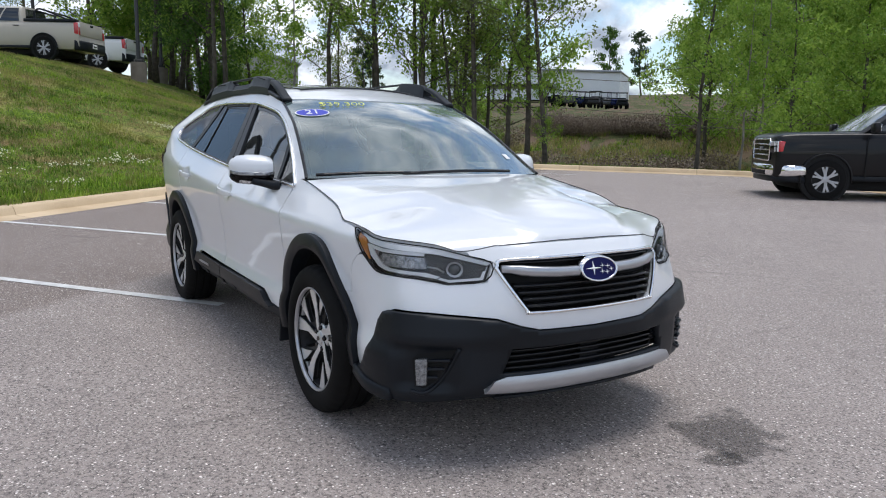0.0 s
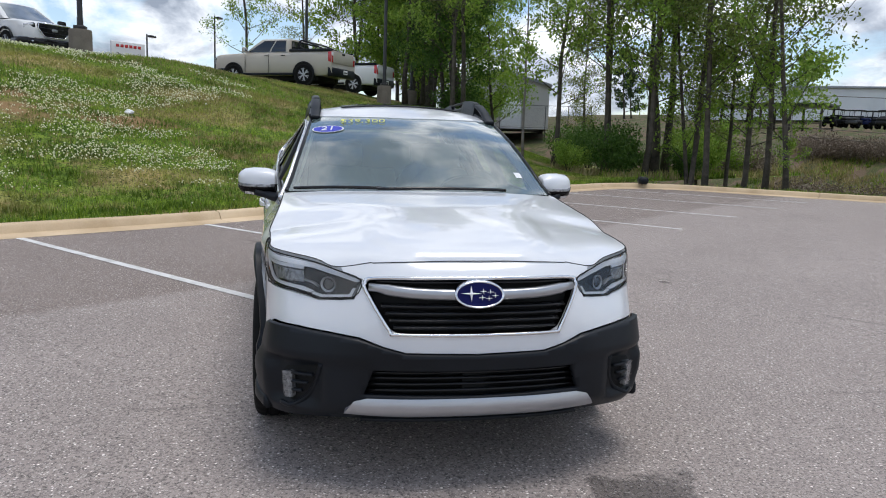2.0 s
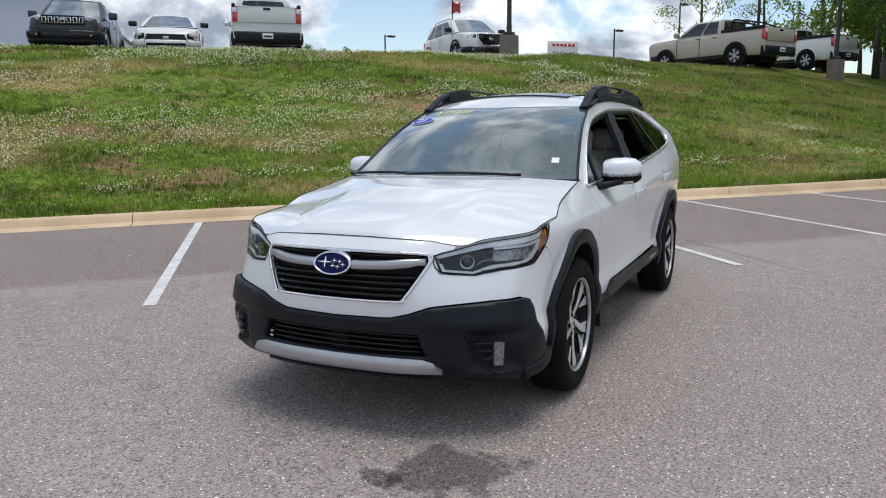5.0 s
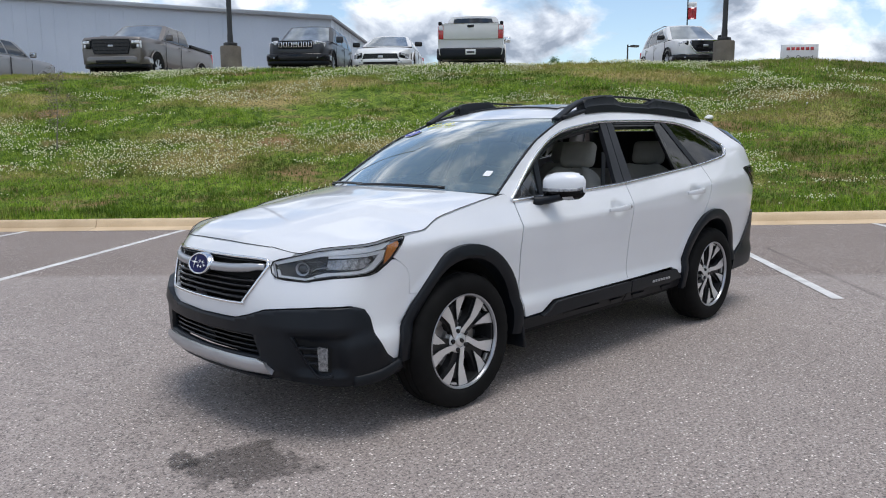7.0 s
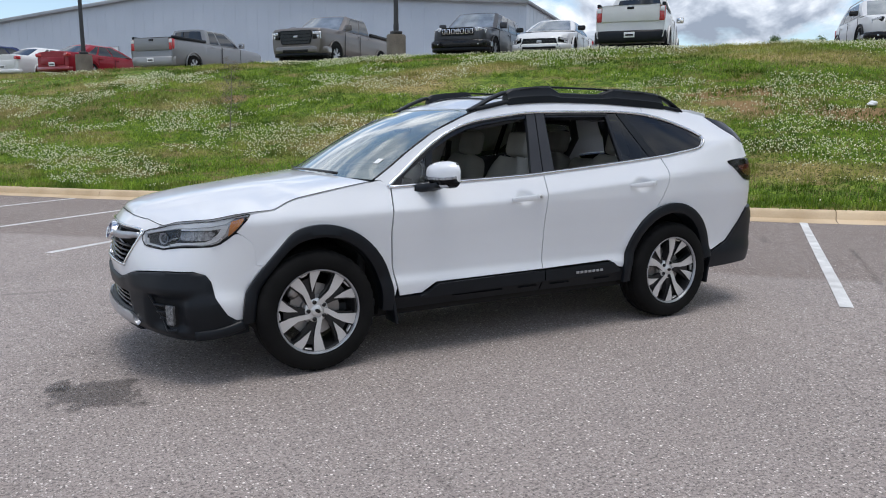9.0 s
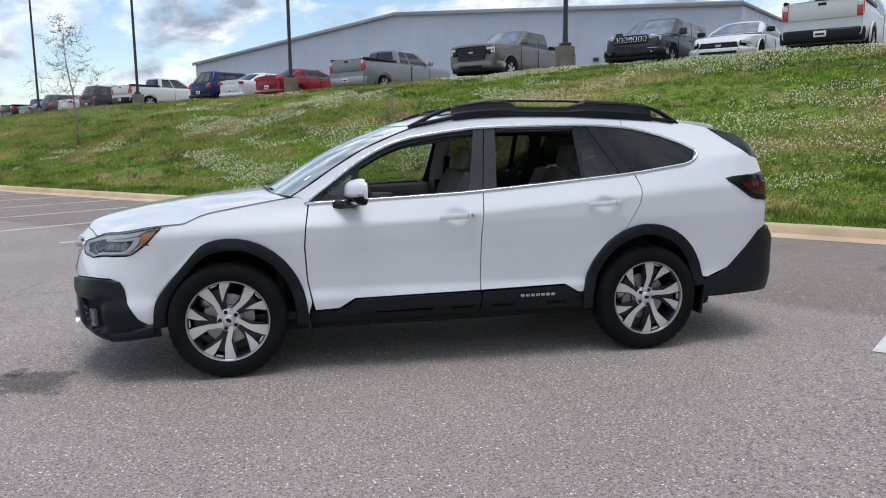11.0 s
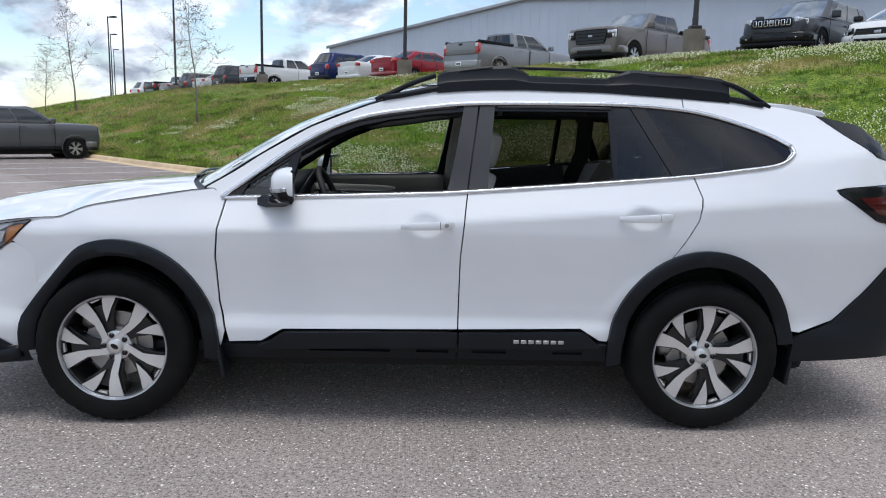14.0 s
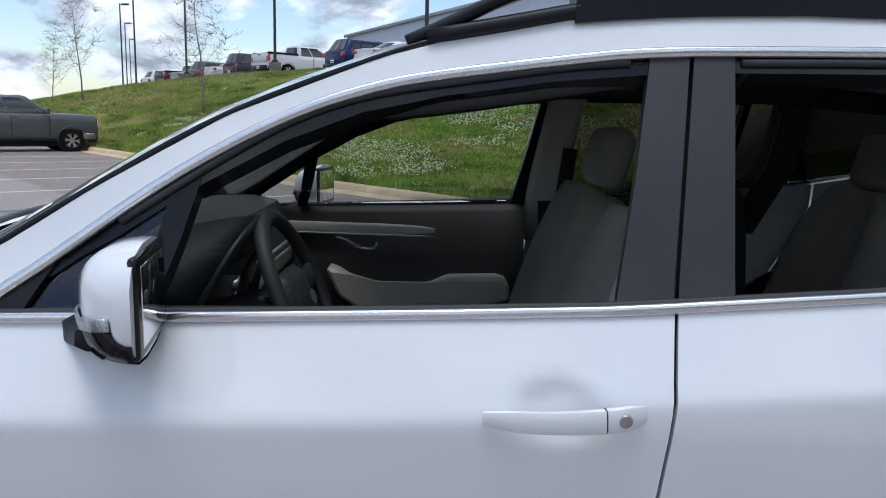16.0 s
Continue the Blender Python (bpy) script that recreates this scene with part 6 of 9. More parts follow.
def cabin():
    part("floor", box((3.5, 1.5, 0.05), (-0.35, 0, 0.34), 0.01), M["trim"], car)
    part("underbody", box((3.6, 1.50, 0.11), (-0.15, 0, 0.295), 0.04), M["dark"], car)
    part("firewall", box((0.06, 1.5, 0.62), (1.05, 0, 0.68), 0.02), M["dark"], car)
    part("engine_block", box((1.05, 1.05, 0.35), (1.60, 0, 0.50), 0.05), M["dark"], car)
    part("tank_box", box((0.9, 1.1, 0.25), (-1.85, 0, 0.42), 0.05), M["dark"], car)
    part("headlining", plate([(-0.93, 0.03), (0.93, 0.03), (0.93, 0.97), (-0.93, 0.97)], roof, 0.2, 0.1, 0.0, off=-0.035), M["lining"], car)
    # dashboard
    rows = []
    for y in np.linspace(-0.70, 0.70, 21):
        hump = 0.035 * math.exp(-((y - 0.36) / 0.18) ** 2)
        rows.append([(1.02, y, 1.066), (0.90, y, 1.100 + hump * 0.4), (0.76, y, 1.108 + hump * 0.7), (0.68, y, 1.088 + hump), (0.64, y, 1.00), (0.645, y, 0.90), (0.66, y, 0.80), (0.78, y, 0.62), (1.02, y, 0.6)])
    bm = strip_mesh(rows)
    bmesh.ops.recalc_face_normals(bm, faces=list(bm.faces))
    dash = part("dashboard", sharpen(bm, 50), M["dash"], car, "dark dashboard with a silver strip")
    part("dash_strip", sweep([(0.632 - 0.012 * abs(y), y, 0.955) for y in np.linspace(-0.68, 0.1, 12)], 0.012, 0.025), M["satin"], dash)
    part("dash_pad", sweep([(0.638, y, 0.905) for y in np.linspace(-0.68, 0.05, 10)], 0.02, 0.05), M["beige"], dash)
    part("centre_screen", box((0.02, 0.20, 0.26), (0.62, 0.0, 0.93), 0.008, (0, -12, 0)), M["gloss"], dash)
    def hood_line(k, x0, lift):
        """An arch over the dials that leans towards the driver; k from its foot to its other foot."""
        h = math.sin(k) ** 0.55 if 0 < k < math.pi else 0.0
        return Vector((x0 - 0.10 * h * lift, 0.37 + 0.195 * math.cos(k), 1.00 + 0.172 * h * (0.55 + 0.45 * lift)))
    turns = np.linspace(0, math.pi, 25)
    b = strip_mesh([[hood_line(k, x0, lift) for k in turns] for x0, lift in ((0.595, 1.0), (0.66, 0.9), (0.76, 0.55), (0.86, 0.2))])
    bmesh.ops.solidify(b, geom=list(b.faces), thickness=0.012)
    part("instrument_hood", b, M["dash"], dash, "leaning instrument hood")
    part("hood_edge", sweep([hood_line(k, 0.592, 1.0) for k in turns], 0.022, 0.010, (1, 0, 0)), M["pillar"], dash, "glossy edge of the instrument hood")
    part("instrument_panel", box((0.02, 0.30, 0.11), (0.70, 0.37, 1.055), 0.005), M["gloss"], dash)
    for y in (0.30, 0.44):
        g = revolve([(0.0, 0.0), (0.045, 0.0), (0.050, -0.006), (0.050, -0.012), (0.0, -0.012)], 24, "X")
        g.transform(Matrix.Translation((0.685, y, 1.06)))
        part("gauge", g, M["rimgrey"], dash)
    # steering wheel
    c, tilt = Vector((0.415, 0.37, 1.0)), Matrix.Rotation(radians(24), 3, "Y")
    ringp = [c + tilt @ Vector((0, 0.185 * math.cos(t), 0.185 * math.sin(t))) for t in np.linspace(0, 2 * math.pi, 36, False)]
    sw = part("steering_wheel", sweep(ringp, 0.036, 0.032, tilt @ Vector((1, 0, 0)), closed=True, round_=True), M["trim"], car, "black three-spoke steering wheel")
    hub = box((0.055, 0.175, 0.135), (0, 0, 0), 0.027, segs=3)
    hub.transform(Matrix.Translation(c + Vector((0.015, 0, -0.01))) @ tilt.to_4x4())
    part("wheel_hub", hub, M["trim"], sw)
    for a in (8, 172, 270):
        d = tilt @ Vector((0, math.cos(radians(a)), math.sin(radians(a))))
        part("wheel_spoke", sweep([c + d * 0.05 + Vector((0.01, 0, 0)), c + d * 0.12, c + d * 0.18], 0.045, 0.018, tilt @ Vector((1, 0, 0))), M["trim"], sw)
    o = [c + tilt @ Vector((-0.022, 0.028 * math.cos(t), -0.01 + 0.016 * math.sin(t))) for t in np.linspace(0, 2 * math.pi, 20, False)]
    bm = bmesh.new(); bm.faces.new([bm.verts.new(p) for p in o])
    part("hub_badge", bm, M["satin"], sw)
    part("column", sweep([c + Vector((0.04, 0, -0.02)), (0.75, 0.37, 0.90)], 0.09, 0.09, round_=True), M["trim"], sw)
    for s2 in (1, -1):
        part("stalk", sweep([c + Vector((0.06, s2 * 0.05, 0)), c + Vector((0.05, s2 * 0.17, 0.03))], 0.016, 0.016, round_=True), M["trim"], sw)
    # console, seats
    part("console", box((1.0, 0.24, 0.34), (0.12, 0, 0.56), 0.04), M["trim"], car)
    part("armrest", box((0.32, 0.20, 0.08), (-0.22, 0, 0.77), 0.03, segs=3), M["beige"], car)
    seat(-0.03, 0.36)
    seat(-0.05, -0.36)
    for y in (0.40, -0.40):
        seat(-0.95, y, 0.56, True)
    part("rear_bench_middle", pad(((-1.15, 0.62, 1), (-1.20, 0.80, 1), (-1.26, 1.0, 1), (-1.31, 1.14, 0.9)), 0.28, 0.09, 0.0), M["cloth"], car)
    # dark panel added inside the tailgate to shut out daylight through gaps
    part("tailgate_lining", box((0.03, 1.24, 0.46), (-2.03, 0, 1.24), 0.01, (0, 10, 0)), M["trim"], car)
    part("cargo_cover", box((0.85, 1.30, 0.03), (-1.80, 0, 1.02), 0.01), M["trim"], car)
    # inner door skins
    for sg in (1, -1):
        for x0, x1, z0, z1 in ((0.86, -0.20, 1.052, 1.085), (-0.25, -1.0, 1.10, 1.16)):
            rows = []
            for x in np.linspace(x0, x1, 12):
                zt = z0 + (z1 - z0) * (x - x0) / (x1 - x0)
                y = abs(shell(X(x), zt).y)
                rows.append([(x, sg * (y - 0.02), zt), (x, sg * (y - 0.06), zt + 0.004), (x, sg * (y - 0.085), zt - 0.02), (x, sg * 0.70, zt - 0.16), (x, sg * 0.66, 0.80), (x, sg * 0.69, 0.70), (x, sg * 0.72, 0.38)])
            bm = strip_mesh(rows)
            bmesh.ops.recalc_face_normals(bm, faces=list(bm.faces))
            trim = part("door_trim", sharpen(bm, 60), M["trim"], car, "dark inner door panel")
            if x0 > 0:
                band = [(x, sg * 0.690, 1.000 - 0.010 * (0.65 - x)) for x in np.linspace(0.66, 0.12, 12)]
                taper = [1, 1, 1, 1, 1, 1, 1, 1, .95, .9, .75, .4]
                part("door_strip", sweep(band, 0.014, 0.036, widths=taper), M["lining"], trim, "pale padded door strip")
                part("door_line", sweep([(x, y - sg * 0.004, z - 0.021) for x, y, z in band], 0.012, 0.006, widths=taper), M["satin"], trim, "silver trim line")
                rest = extrude_poly([(0.50, 0.870), (0.465, 0.864), (0.42, 0.836), (0.32, 0.812), (0.14, 0.812), (0.075, 0.842), (-0.11, 0.848), (-0.14, 0.83), (-0.145, 0.765), (0.08, 0.715), (0.38, 0.722), (0.455, 0.77)], 0.10, axis=1, at=sg * 0.645 - 0.05, bevel=0.012)
                part("door_armrest", rest, M["beige"], trim, "ivory padded armrest")
                part("inner_handle", sweep(smooth_line([(0.47, sg * 0.672, 0.965), (0.43, sg * 0.655, 0.957), (0.38, sg * 0.645, 0.935), (0.335, sg * 0.655, 0.932), (0.325, sg * 0.67, 0.95)], 4), 0.012, 0.010), M["chrome"], trim, "chrome inner handle")
        # inner pillars in pale lining; rear ones dark trim, left door one dark as shade
        for pts, wide in ((((0.86, 1.125), (0.72, 1.225), (0.5, 1.370), (0.25, 1.475)), 0.05), (((-0.255, 0.95), (-0.27, 1.2), (-0.31, 1.50)), 0.12), (((-1.05, 1.0), (-1.12, 1.25), (-1.10, 1.50)), 0.10), (((-1.75, 1.1), (-1.80, 1.3), (-1.65, 1.46)), 0.075)):
            part("pillar_lining", sweep([shell(sg * X(x), z, -0.045) for x, z in pts], wide, 0.03, [(0, sg, 0.3)] * len(pts)), M["lining"] if pts[0][0] > -0.5 and (sg < 0 or pts[0][0] > 0) else M["trim"], car)
        rail = [shell(sg * X(x), float(np.interp(-x, [-0.3, 0.3, 1.0, 1.6], [1.435, 1.50, 1.50, 1.46])), -0.05) for x in np.linspace(0.3, -1.6, 14)]
        part("roof_lining_edge", sweep(rail, 0.05, 0.07), M["trim"], car)
        part("seat_belt", sweep([(-0.33, sg * 0.60, 1.30), (-0.30, sg * 0.62, 1.0), (-0.27, sg * 0.64, 0.62)], 0.05, 0.006, (0, sg, 0.1)), M["trim"], car)
    part("rear_view_mirror", box((0.03, 0.24, 0.065), (0.40, 0.0, 1.40), 0.015, segs=3), M["gloss"], car)
    part("camera_housing", box((0.14, 0.30, 0.05), (0.30, 0, 1.48), 0.02), M["trim"], car)
    # suspension and exhaust seen below the sills
    part("front_axle", sweep([(1.37, -0.68, 0.33), (1.37, 0.68, 0.33)], 0.07, 0.07, round_=True), M["dark"], car)
    part("rear_axle", sweep([(-1.37, -0.68, 0.33), (-1.37, 0.68, 0.33)], 0.09, 0.09, round_=True), M["dark"], car)
    for sg in (1, -1):
        part("mud_flap", box((0.02, 0.16, 0.16), (0.885, sg * 0.80, 0.30), 0.006, (0, 10, 0)), M["clad"], car)
        part("mud_flap", box((0.02, 0.18, 0.17), (-1.80, sg * 0.80, 0.30), 0.006, (0, -8, 0)), M["clad"], car)


cabin()


def sweep_back_nose():
    """The upper corners of the nose are swept back, the lower ones a little broader; lamps, bonnet edge and bumper go with them."""
    for ob in car.children_recursive:
        if ob.type != "MESH" or ob.matrix_basis != Matrix.Identity(4):
            continue
        for v in ob.data.vertices:
            x, y, z = v.co
            if x < 1.45:
                continue
            high = min(max((z - 0.50) / 0.30, 0.0), 1.0)
            side = smooth01((abs(y) - 0.22) / 0.42)
            back = (0.02 + 0.015 * side) * (1 - high) * smooth01((x - 1.85) / 0.3) + (0.015 + 0.095 * side) * high * smooth01((x - 1.45) / 0.36)
            broad = 1 + 0.045 * (1 - high) * smooth01((x - 1.70) / 0.25) * smooth01((abs(y) - 0.30) / 0.4)
            v.co = (x - back, y * broad, z - 0.12 * back)


sweep_back_nose()

# ---------------------------------------------------------------- parked vehicles
def simple_wheel_meshes():
    made = {}
    t = [(0.66, -0.30), (0.80, -0.32), (0.95, -0.28), (1.0, -0.18), (1.0, 0.18), (0.95, 0.28), (0.80, 0.32), (0.66, 0.30), (0.66, -0.30)]
    made["tyre"] = (revolve(t, 30, "Y"), "tyre")
    made["rim"] = (revolve([(0.67, 0.29), (0.63, 0.27), (0.60, 0.10), (0.30, 0.08), (0.0, 0.08), (0.0, -0.1), (0.66, -0.1), (0.67, 0.29)], 30, "Y"), "rimgrey")
    sp = bmesh.new()
    for i in range(6):
        o = [polar(r, d + 60 * i) for r, d in ((0.14, -24), (0.36, -12), (0.65, -15), (0.66, -5), (0.44, -2), (0.44, 2), (0.66, 5), (0.65, 15), (0.36, 12), (0.14, 24))]
        merge(sp, extrude_poly(o, 0.08, axis=1, at=0.18, bevel=0.008))
    merge(sp, revolve([(0.0, 0.27), (0.14, 0.26), (0.18, 0.22), (0.18, 0.14), (0.0, 0.14)], 18, "Y"))
    merge(sp, revolve([(0.64, 0.26), (0.67, 0.29), (0.685, 0.27), (0.65, 0.24), (0.64, 0.26)], 30, "Y"))
    made["spokes"] = (sharpen(sp), "satin")
    out = {}
    for n, (bm, mat) in made.items():
        me = bpy.data.meshes.new(n)
        for f in bm.faces:
            f.smooth = True
        bm.to_mesh(me)
        bm.free()
        me.materials.append(M[mat])
        out[n] = me
    return out


SIMPLE = simple_wheel_meshes()


def hull(stations, bulge=1.0):
    """The lower body: stations of (x, half width, sill, top), tail to nose."""
    rows = []
    fine = smooth_line([(x, w, 0) for x, w, a, b in stations], 3)
    za = smooth_line([(a, b, 0) for x, w, a, b in stations], 3)
    for p, z in zip(fine, za):
        x, w, lo, hi = p.x, p.y, z.x, z.y
        h = hi - lo
        half = [(w * 0.90, lo), (w * 0.965, lo + 0.10 * h), (w * 0.985, lo + 0.30 * h), (w, lo + 0.55 * h), (w * 0.985, lo + 0.78 * h), (w * 0.955, hi - 0.05 * h), (w * 0.90, hi), (w * 0.5, hi + 0.025), (0, hi + 0.035)]
        ring = [(x, y, zz) for y, zz in half] + [(x, -y, zz) for y, zz in half[-2::-1]]
        rows.append(ring)
    bm = bmesh.new()
    vs = [[bm.verts.new(p) for p in r] for r in rows]
    n = len(rows[0])
    for a, b in zip(vs, vs[1:]):
        for i in range(n):
            j = (i + 1) % n
            bm.faces.new((a[i], a[j], b[j], b[i]))
    bm.faces.new(vs[0]); bm.faces.new(vs[-1][::-1])
    bmesh.ops.recalc_face_normals(bm, faces=list(bm.faces))
    return sharpen(bm, 40)


class Cabin:
    """The glasshouse: a belt rectangle and a smaller roof; faces are surfaces for the panes."""
    def __init__(self, xr, xf, zb, wb, rr, rf, zr, wr):
        self.v = (xr, xf, zb, wb, rr, rf, zr, wr)

    def side(self, sg):
        xr, xf, zb, wb, rr, rf, zr, wr = self.v
        def f(u, v, off=0.0):
            a, b = xr + (rr - xr) * v, xf + (rf - xf) * v
            bow = 0.03 * math.sin(math.pi * min(max(v, 0), 1))
            return Vector((a + (b - a) * u, sg * (wb + (wr - wb) * v + bow + off), zb + (zr - zb) * v + off * 0.3))
        return f

    def end(self, front):
        xr, xf, zb, wb, rr, rf, zr, wr = self.v
        x0, x1, k = (xf, rf, 1) if front else (xr, rr, -1)
        def f(u, v, off=0.0):
            w = wb + (wr - wb) * v
            bow = 0.10 * (1 - u * u) * k
            return Vector((x0 + (x1 - x0) * v + bow + k * off, u * w, zb + (zr - zb) * v + off * 0.4 + 0.02 * (1 - u * u) * v))
        return f

    def solid(self):
        rows = []
        for v in (0.0, 0.25, 0.5, 0.75, 0.92, 1.0):
            L, Rr, Fr, Bk = self.side(1), self.side(-1), self.end(True), self.end(False)
            sh = 0.0 if v < 1 else -0.03
            ring = [Bk(u, v) for u in np.linspace(-0.96, 0.96, 7)] + [L(u, v, sh) for u in np.linspace(0.02, 0.98, 6)] + [Fr(u, v) for u in np.linspace(0.96, -0.96, 7)] + [Rr(u, v, sh) for u in np.linspace(0.98, 0.02, 6)]
            rows.append(ring)
        top = rows[-1]
        c = sum(top, Vector()) / len(top)
        rows.append([c + (p - c) * 0.8 + Vector((0, 0, 0.035)) for p in top])
        bm = strip_mesh(rows, True)
        bm.verts.ensure_lookup_table()
        bm.faces.new(list(bm.verts)[-len(top):])
        bmesh.ops.recalc_face_normals(bm, faces=list(bm.faces))
        return sharpen(bm, 40)


def vehicle(name, label, category, colour, kind, at, heading, size, group="cars on the upper lot", lights=True, rim="alloy", detail=None, z=None):
    """One parked vehicle. size: length, width, height, wheel radius, wheelbase. kind: pickup, suv, crossover or sedan."""
    L, Wd, H, r, wb = size
    d = detail or {}
    x, y = at
    m = Matrix.Translation((x, y, z)) @ Matrix.Rotation(math.atan2(heading[1], heading[0]), 4, "Z")
    root = thing(name, label, category, group, m)
    hw, hl = Wd / 2, L / 2
    lo = r * 0.95 if kind in ("pickup", "suv") else r * 0.72
    fo = 0.93 if kind != "sedan" else 0.98
    xf = hl - fo
    xr = xf - wb
    P = M[colour] if isinstance(colour, str) else colour
    if kind == "pickup":
        hood, belt, deck = 0.655 * H, 0.685 * H, 0.70 * H
        st = [(-hl, hw * 0.93, lo + 0.1, deck), (-hl + 0.06, hw * 0.965, lo, deck), (xr, hw * 0.985, lo, deck), (-0.16 * L, hw * 0.985, lo, deck), (-0.155 * L, hw * 0.985, lo, belt), (0.16 * L, hw * 0.985, lo, belt), (0.24 * L, hw * 0.98, lo, hood + 0.055),
              (hl - 0.45, hw * 0.98, lo, hood + 0.02), (hl - 0.16, hw * 0.965, lo + 0.02, hood - 0.005), (hl - 0.05, hw * 0.94, lo + 0.04, hood - 0.035), (hl, hw * 0.89, lo + 0.06, hood - 0.09)]
        cab = Cabin(-0.145 * L, 0.235 * L, belt, hw * 0.90, -0.125 * L, 0.10 * L, H - 0.04, hw * 0.74)
        panes = d.get("panes", ((0.06, 0.40), (0.44, 0.93)))
    elif kind == "suv":
        hood, belt = 0.60 * H, 0.64 * H
        st = [(-hl, hw * 0.86, lo + 0.1, belt - 0.03), (-hl + 0.10, hw * 0.94, lo, belt), (xr, hw, lo, belt), (0, hw, lo, belt), (0.19 * L, hw * 0.985, lo, belt - 0.02), (hl - 0.55, hw * 0.96, lo, hood), (hl - 0.14, hw * 0.88, lo, hood - 0.06), (hl, hw * 0.72, lo + 0.1, hood - 0.18)]
        cab = Cabin(-hl + 0.08, 0.235 * L, belt, hw * 0.90, -hl + 0.34, 0.06 * L, H - 0.05, hw * 0.72)
        panes = ((0.05, 0.24), (0.28, 0.56), (0.60, 0.93))
    elif kind == "crossover":
        hood, belt = 0.60 * H, 0.63 * H
        st = [(-hl, hw * 0.80, lo + 0.12, belt - 0.02), (-hl + 0.12, hw * 0.93, lo, belt + 0.02), (xr, hw, lo, belt + 0.02), (0, hw, lo, belt), (0.19 * L, hw * 0.98, lo, belt - 0.02), (hl - 0.5, hw * 0.96, lo, hood - 0.02), (hl - 0.15, hw * 0.85, lo, hood - 0.12), (hl, hw * 0.62, lo + 0.1, hood - 0.25)]
        cab = Cabin(-hl + 0.14, 0.25 * L, belt, hw * 0.88, -hl + 0.50, 0.04 * L, H - 0.05, hw * 0.68)
        panes = ((0.07, 0.26), (0.30, 0.58), (0.61, 0.92))
    else:
        hood, belt = 0.62 * H, 0.665 * H
        st = [(-hl, hw * 0.80, lo + 0.14, belt + 0.02), (-hl + 0.12, hw * 0.92, lo, belt + 0.06), (xr, hw * 0.99, lo, belt + 0.04), (0, hw, lo, belt), (0.17 * L, hw * 0.985, lo, belt - 0.01), (hl - 0.6, hw * 0.95, lo, hood - 0.06), (hl - 0.18, hw * 0.85, lo, hood - 0.16), (hl, hw * 0.60, lo + 0.08, hood - 0.30)]
        cab = Cabin(-hl + 0.55, 0.235 * L, belt, hw * 0.88, -0.20 * L, 0.035 * L, H - 0.05, hw * 0.64)
        panes = ((0.10, 0.28), (0.32, 0.58), (0.61, 0.93))
    body = part("body", hull(st), P, root)
    cabin_ob = part("cab", cab.solid(), P, root)
    if d.get("open_bed", kind == "pickup"):
        # bed floor, walls and tailgate
        b0, b1 = -hl + 0.08, -0.165 * L
        part("bed_floor", box((b1 - b0, Wd * 0.78, 0.02), ((b0 + b1) / 2, 0, deck + 0.045), 0.0), M["dark"], root)
        for sg in (1, -1):
            part("bed_rail", box((b1 - b0 + 0.1, 0.10, 0.10), ((b0 + b1) / 2, sg * hw * 0.90, deck + 0.045), 0.02), d.get("rail", M["clad"]), root)
        gate = part("tailgate", box((0.05, Wd * 0.80, 0.46), (-hl - 0.012, 0, deck - 0.20), 0.02), P, root)
        part("latch", box((0.02, 0.20, 0.07), (-hl - 0.04, 0, deck - 0.05), 0.01), M["gloss"], gate)
    elif kind != "pickup":
        part("tailgate", box((0.04, Wd * 0.66, 0.30), (-hl - 0.004, 0, lo + 0.42), 0.015), P, root)
    # panes
    for sg in (1, -1):
        f = cab.side(sg)
        for a, b in panes:
            lean = 0.0
            o = [(a, 0.06), (b, 0.06), (b - (0.10 if b > 0.9 else 0.0), 0.90), (a + (0.10 if a < 0.12 and kind != "pickup" else 0.0), 0.90)]
            part("side_window", plate(o if sg > 0 else o[::-1], f, 0.2, 0.3, 0.008, off=0.008), M["far_glass"], cabin_ob)
        # sill line, seams, handles, mirror
        part("sill_trim", box((wb - 2 * r - 0.1, 0.03, 0.09), ((xf + xr) / 2, sg * hw * 0.965, lo + 0.05), 0.012), M["clad"], body)
        doors = d.get("doors", (panes[0][1] + 0.02, panes[-1][0] - 0.02) if len(panes) > 1 else (0.5,))
        c0, c1 = cab.v[0], cab.v[1]
        for q in set([round(doors[0], 3), round(doors[-1], 3)]) | {0.96}:
            xs = c0 + (c1 - c0) * q
            part("door_seam", box((0.012, 0.012, (cab.v[2] - lo) * 0.86), (xs, sg * (hw * 0.998), lo + (cab.v[2] - lo) * 0.5), 0.0), M["dark"], body)
        for a, b in panes[-2:]:
            xs = c0 + (c1 - c0) * (a + 0.03)
            part("door_handle", box((0.20, 0.03, 0.03), (xs, sg * (hw + 0.002), cab.v[2] - 0.12), 0.01), d.get("handle", P), body)
        mx = c0 + (c1 - c0) * 0.93
        mir = part("door_mirror", box((0.12, 0.24, 0.20 if kind in ("pickup", "suv") else 0.15), (mx, sg * (hw + 0.10), cab.v[2] + 0.10), 0.04, segs=3), d.get("mirror", P), root)
        part("mirror_glass", box((0.008, 0.19, 0.13), (mx - 0.062, sg * (hw + 0.10), cab.v[2] + 0.10), 0.003), M["mirror"], mir)
    o = [(-0.88, 0.05), (0.88, 0.05), (0.86, 0.93), (-0.86, 0.93)]
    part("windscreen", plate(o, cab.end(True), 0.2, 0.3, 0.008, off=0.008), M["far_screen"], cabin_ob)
    part("rear_window", plate([(-0.82, 0.12), (0.82, 0.12), (0.78, 0.88), (-0.78, 0.88)], cab.end(False), 0.2, 0.3, 0.008, off=0.010), M["far_glass"], cabin_ob)
    # bumpers, grille, lamps
    bm_mat = M[d.get("bumper", "clad")]
    tall = kind in ("pickup", "suv")
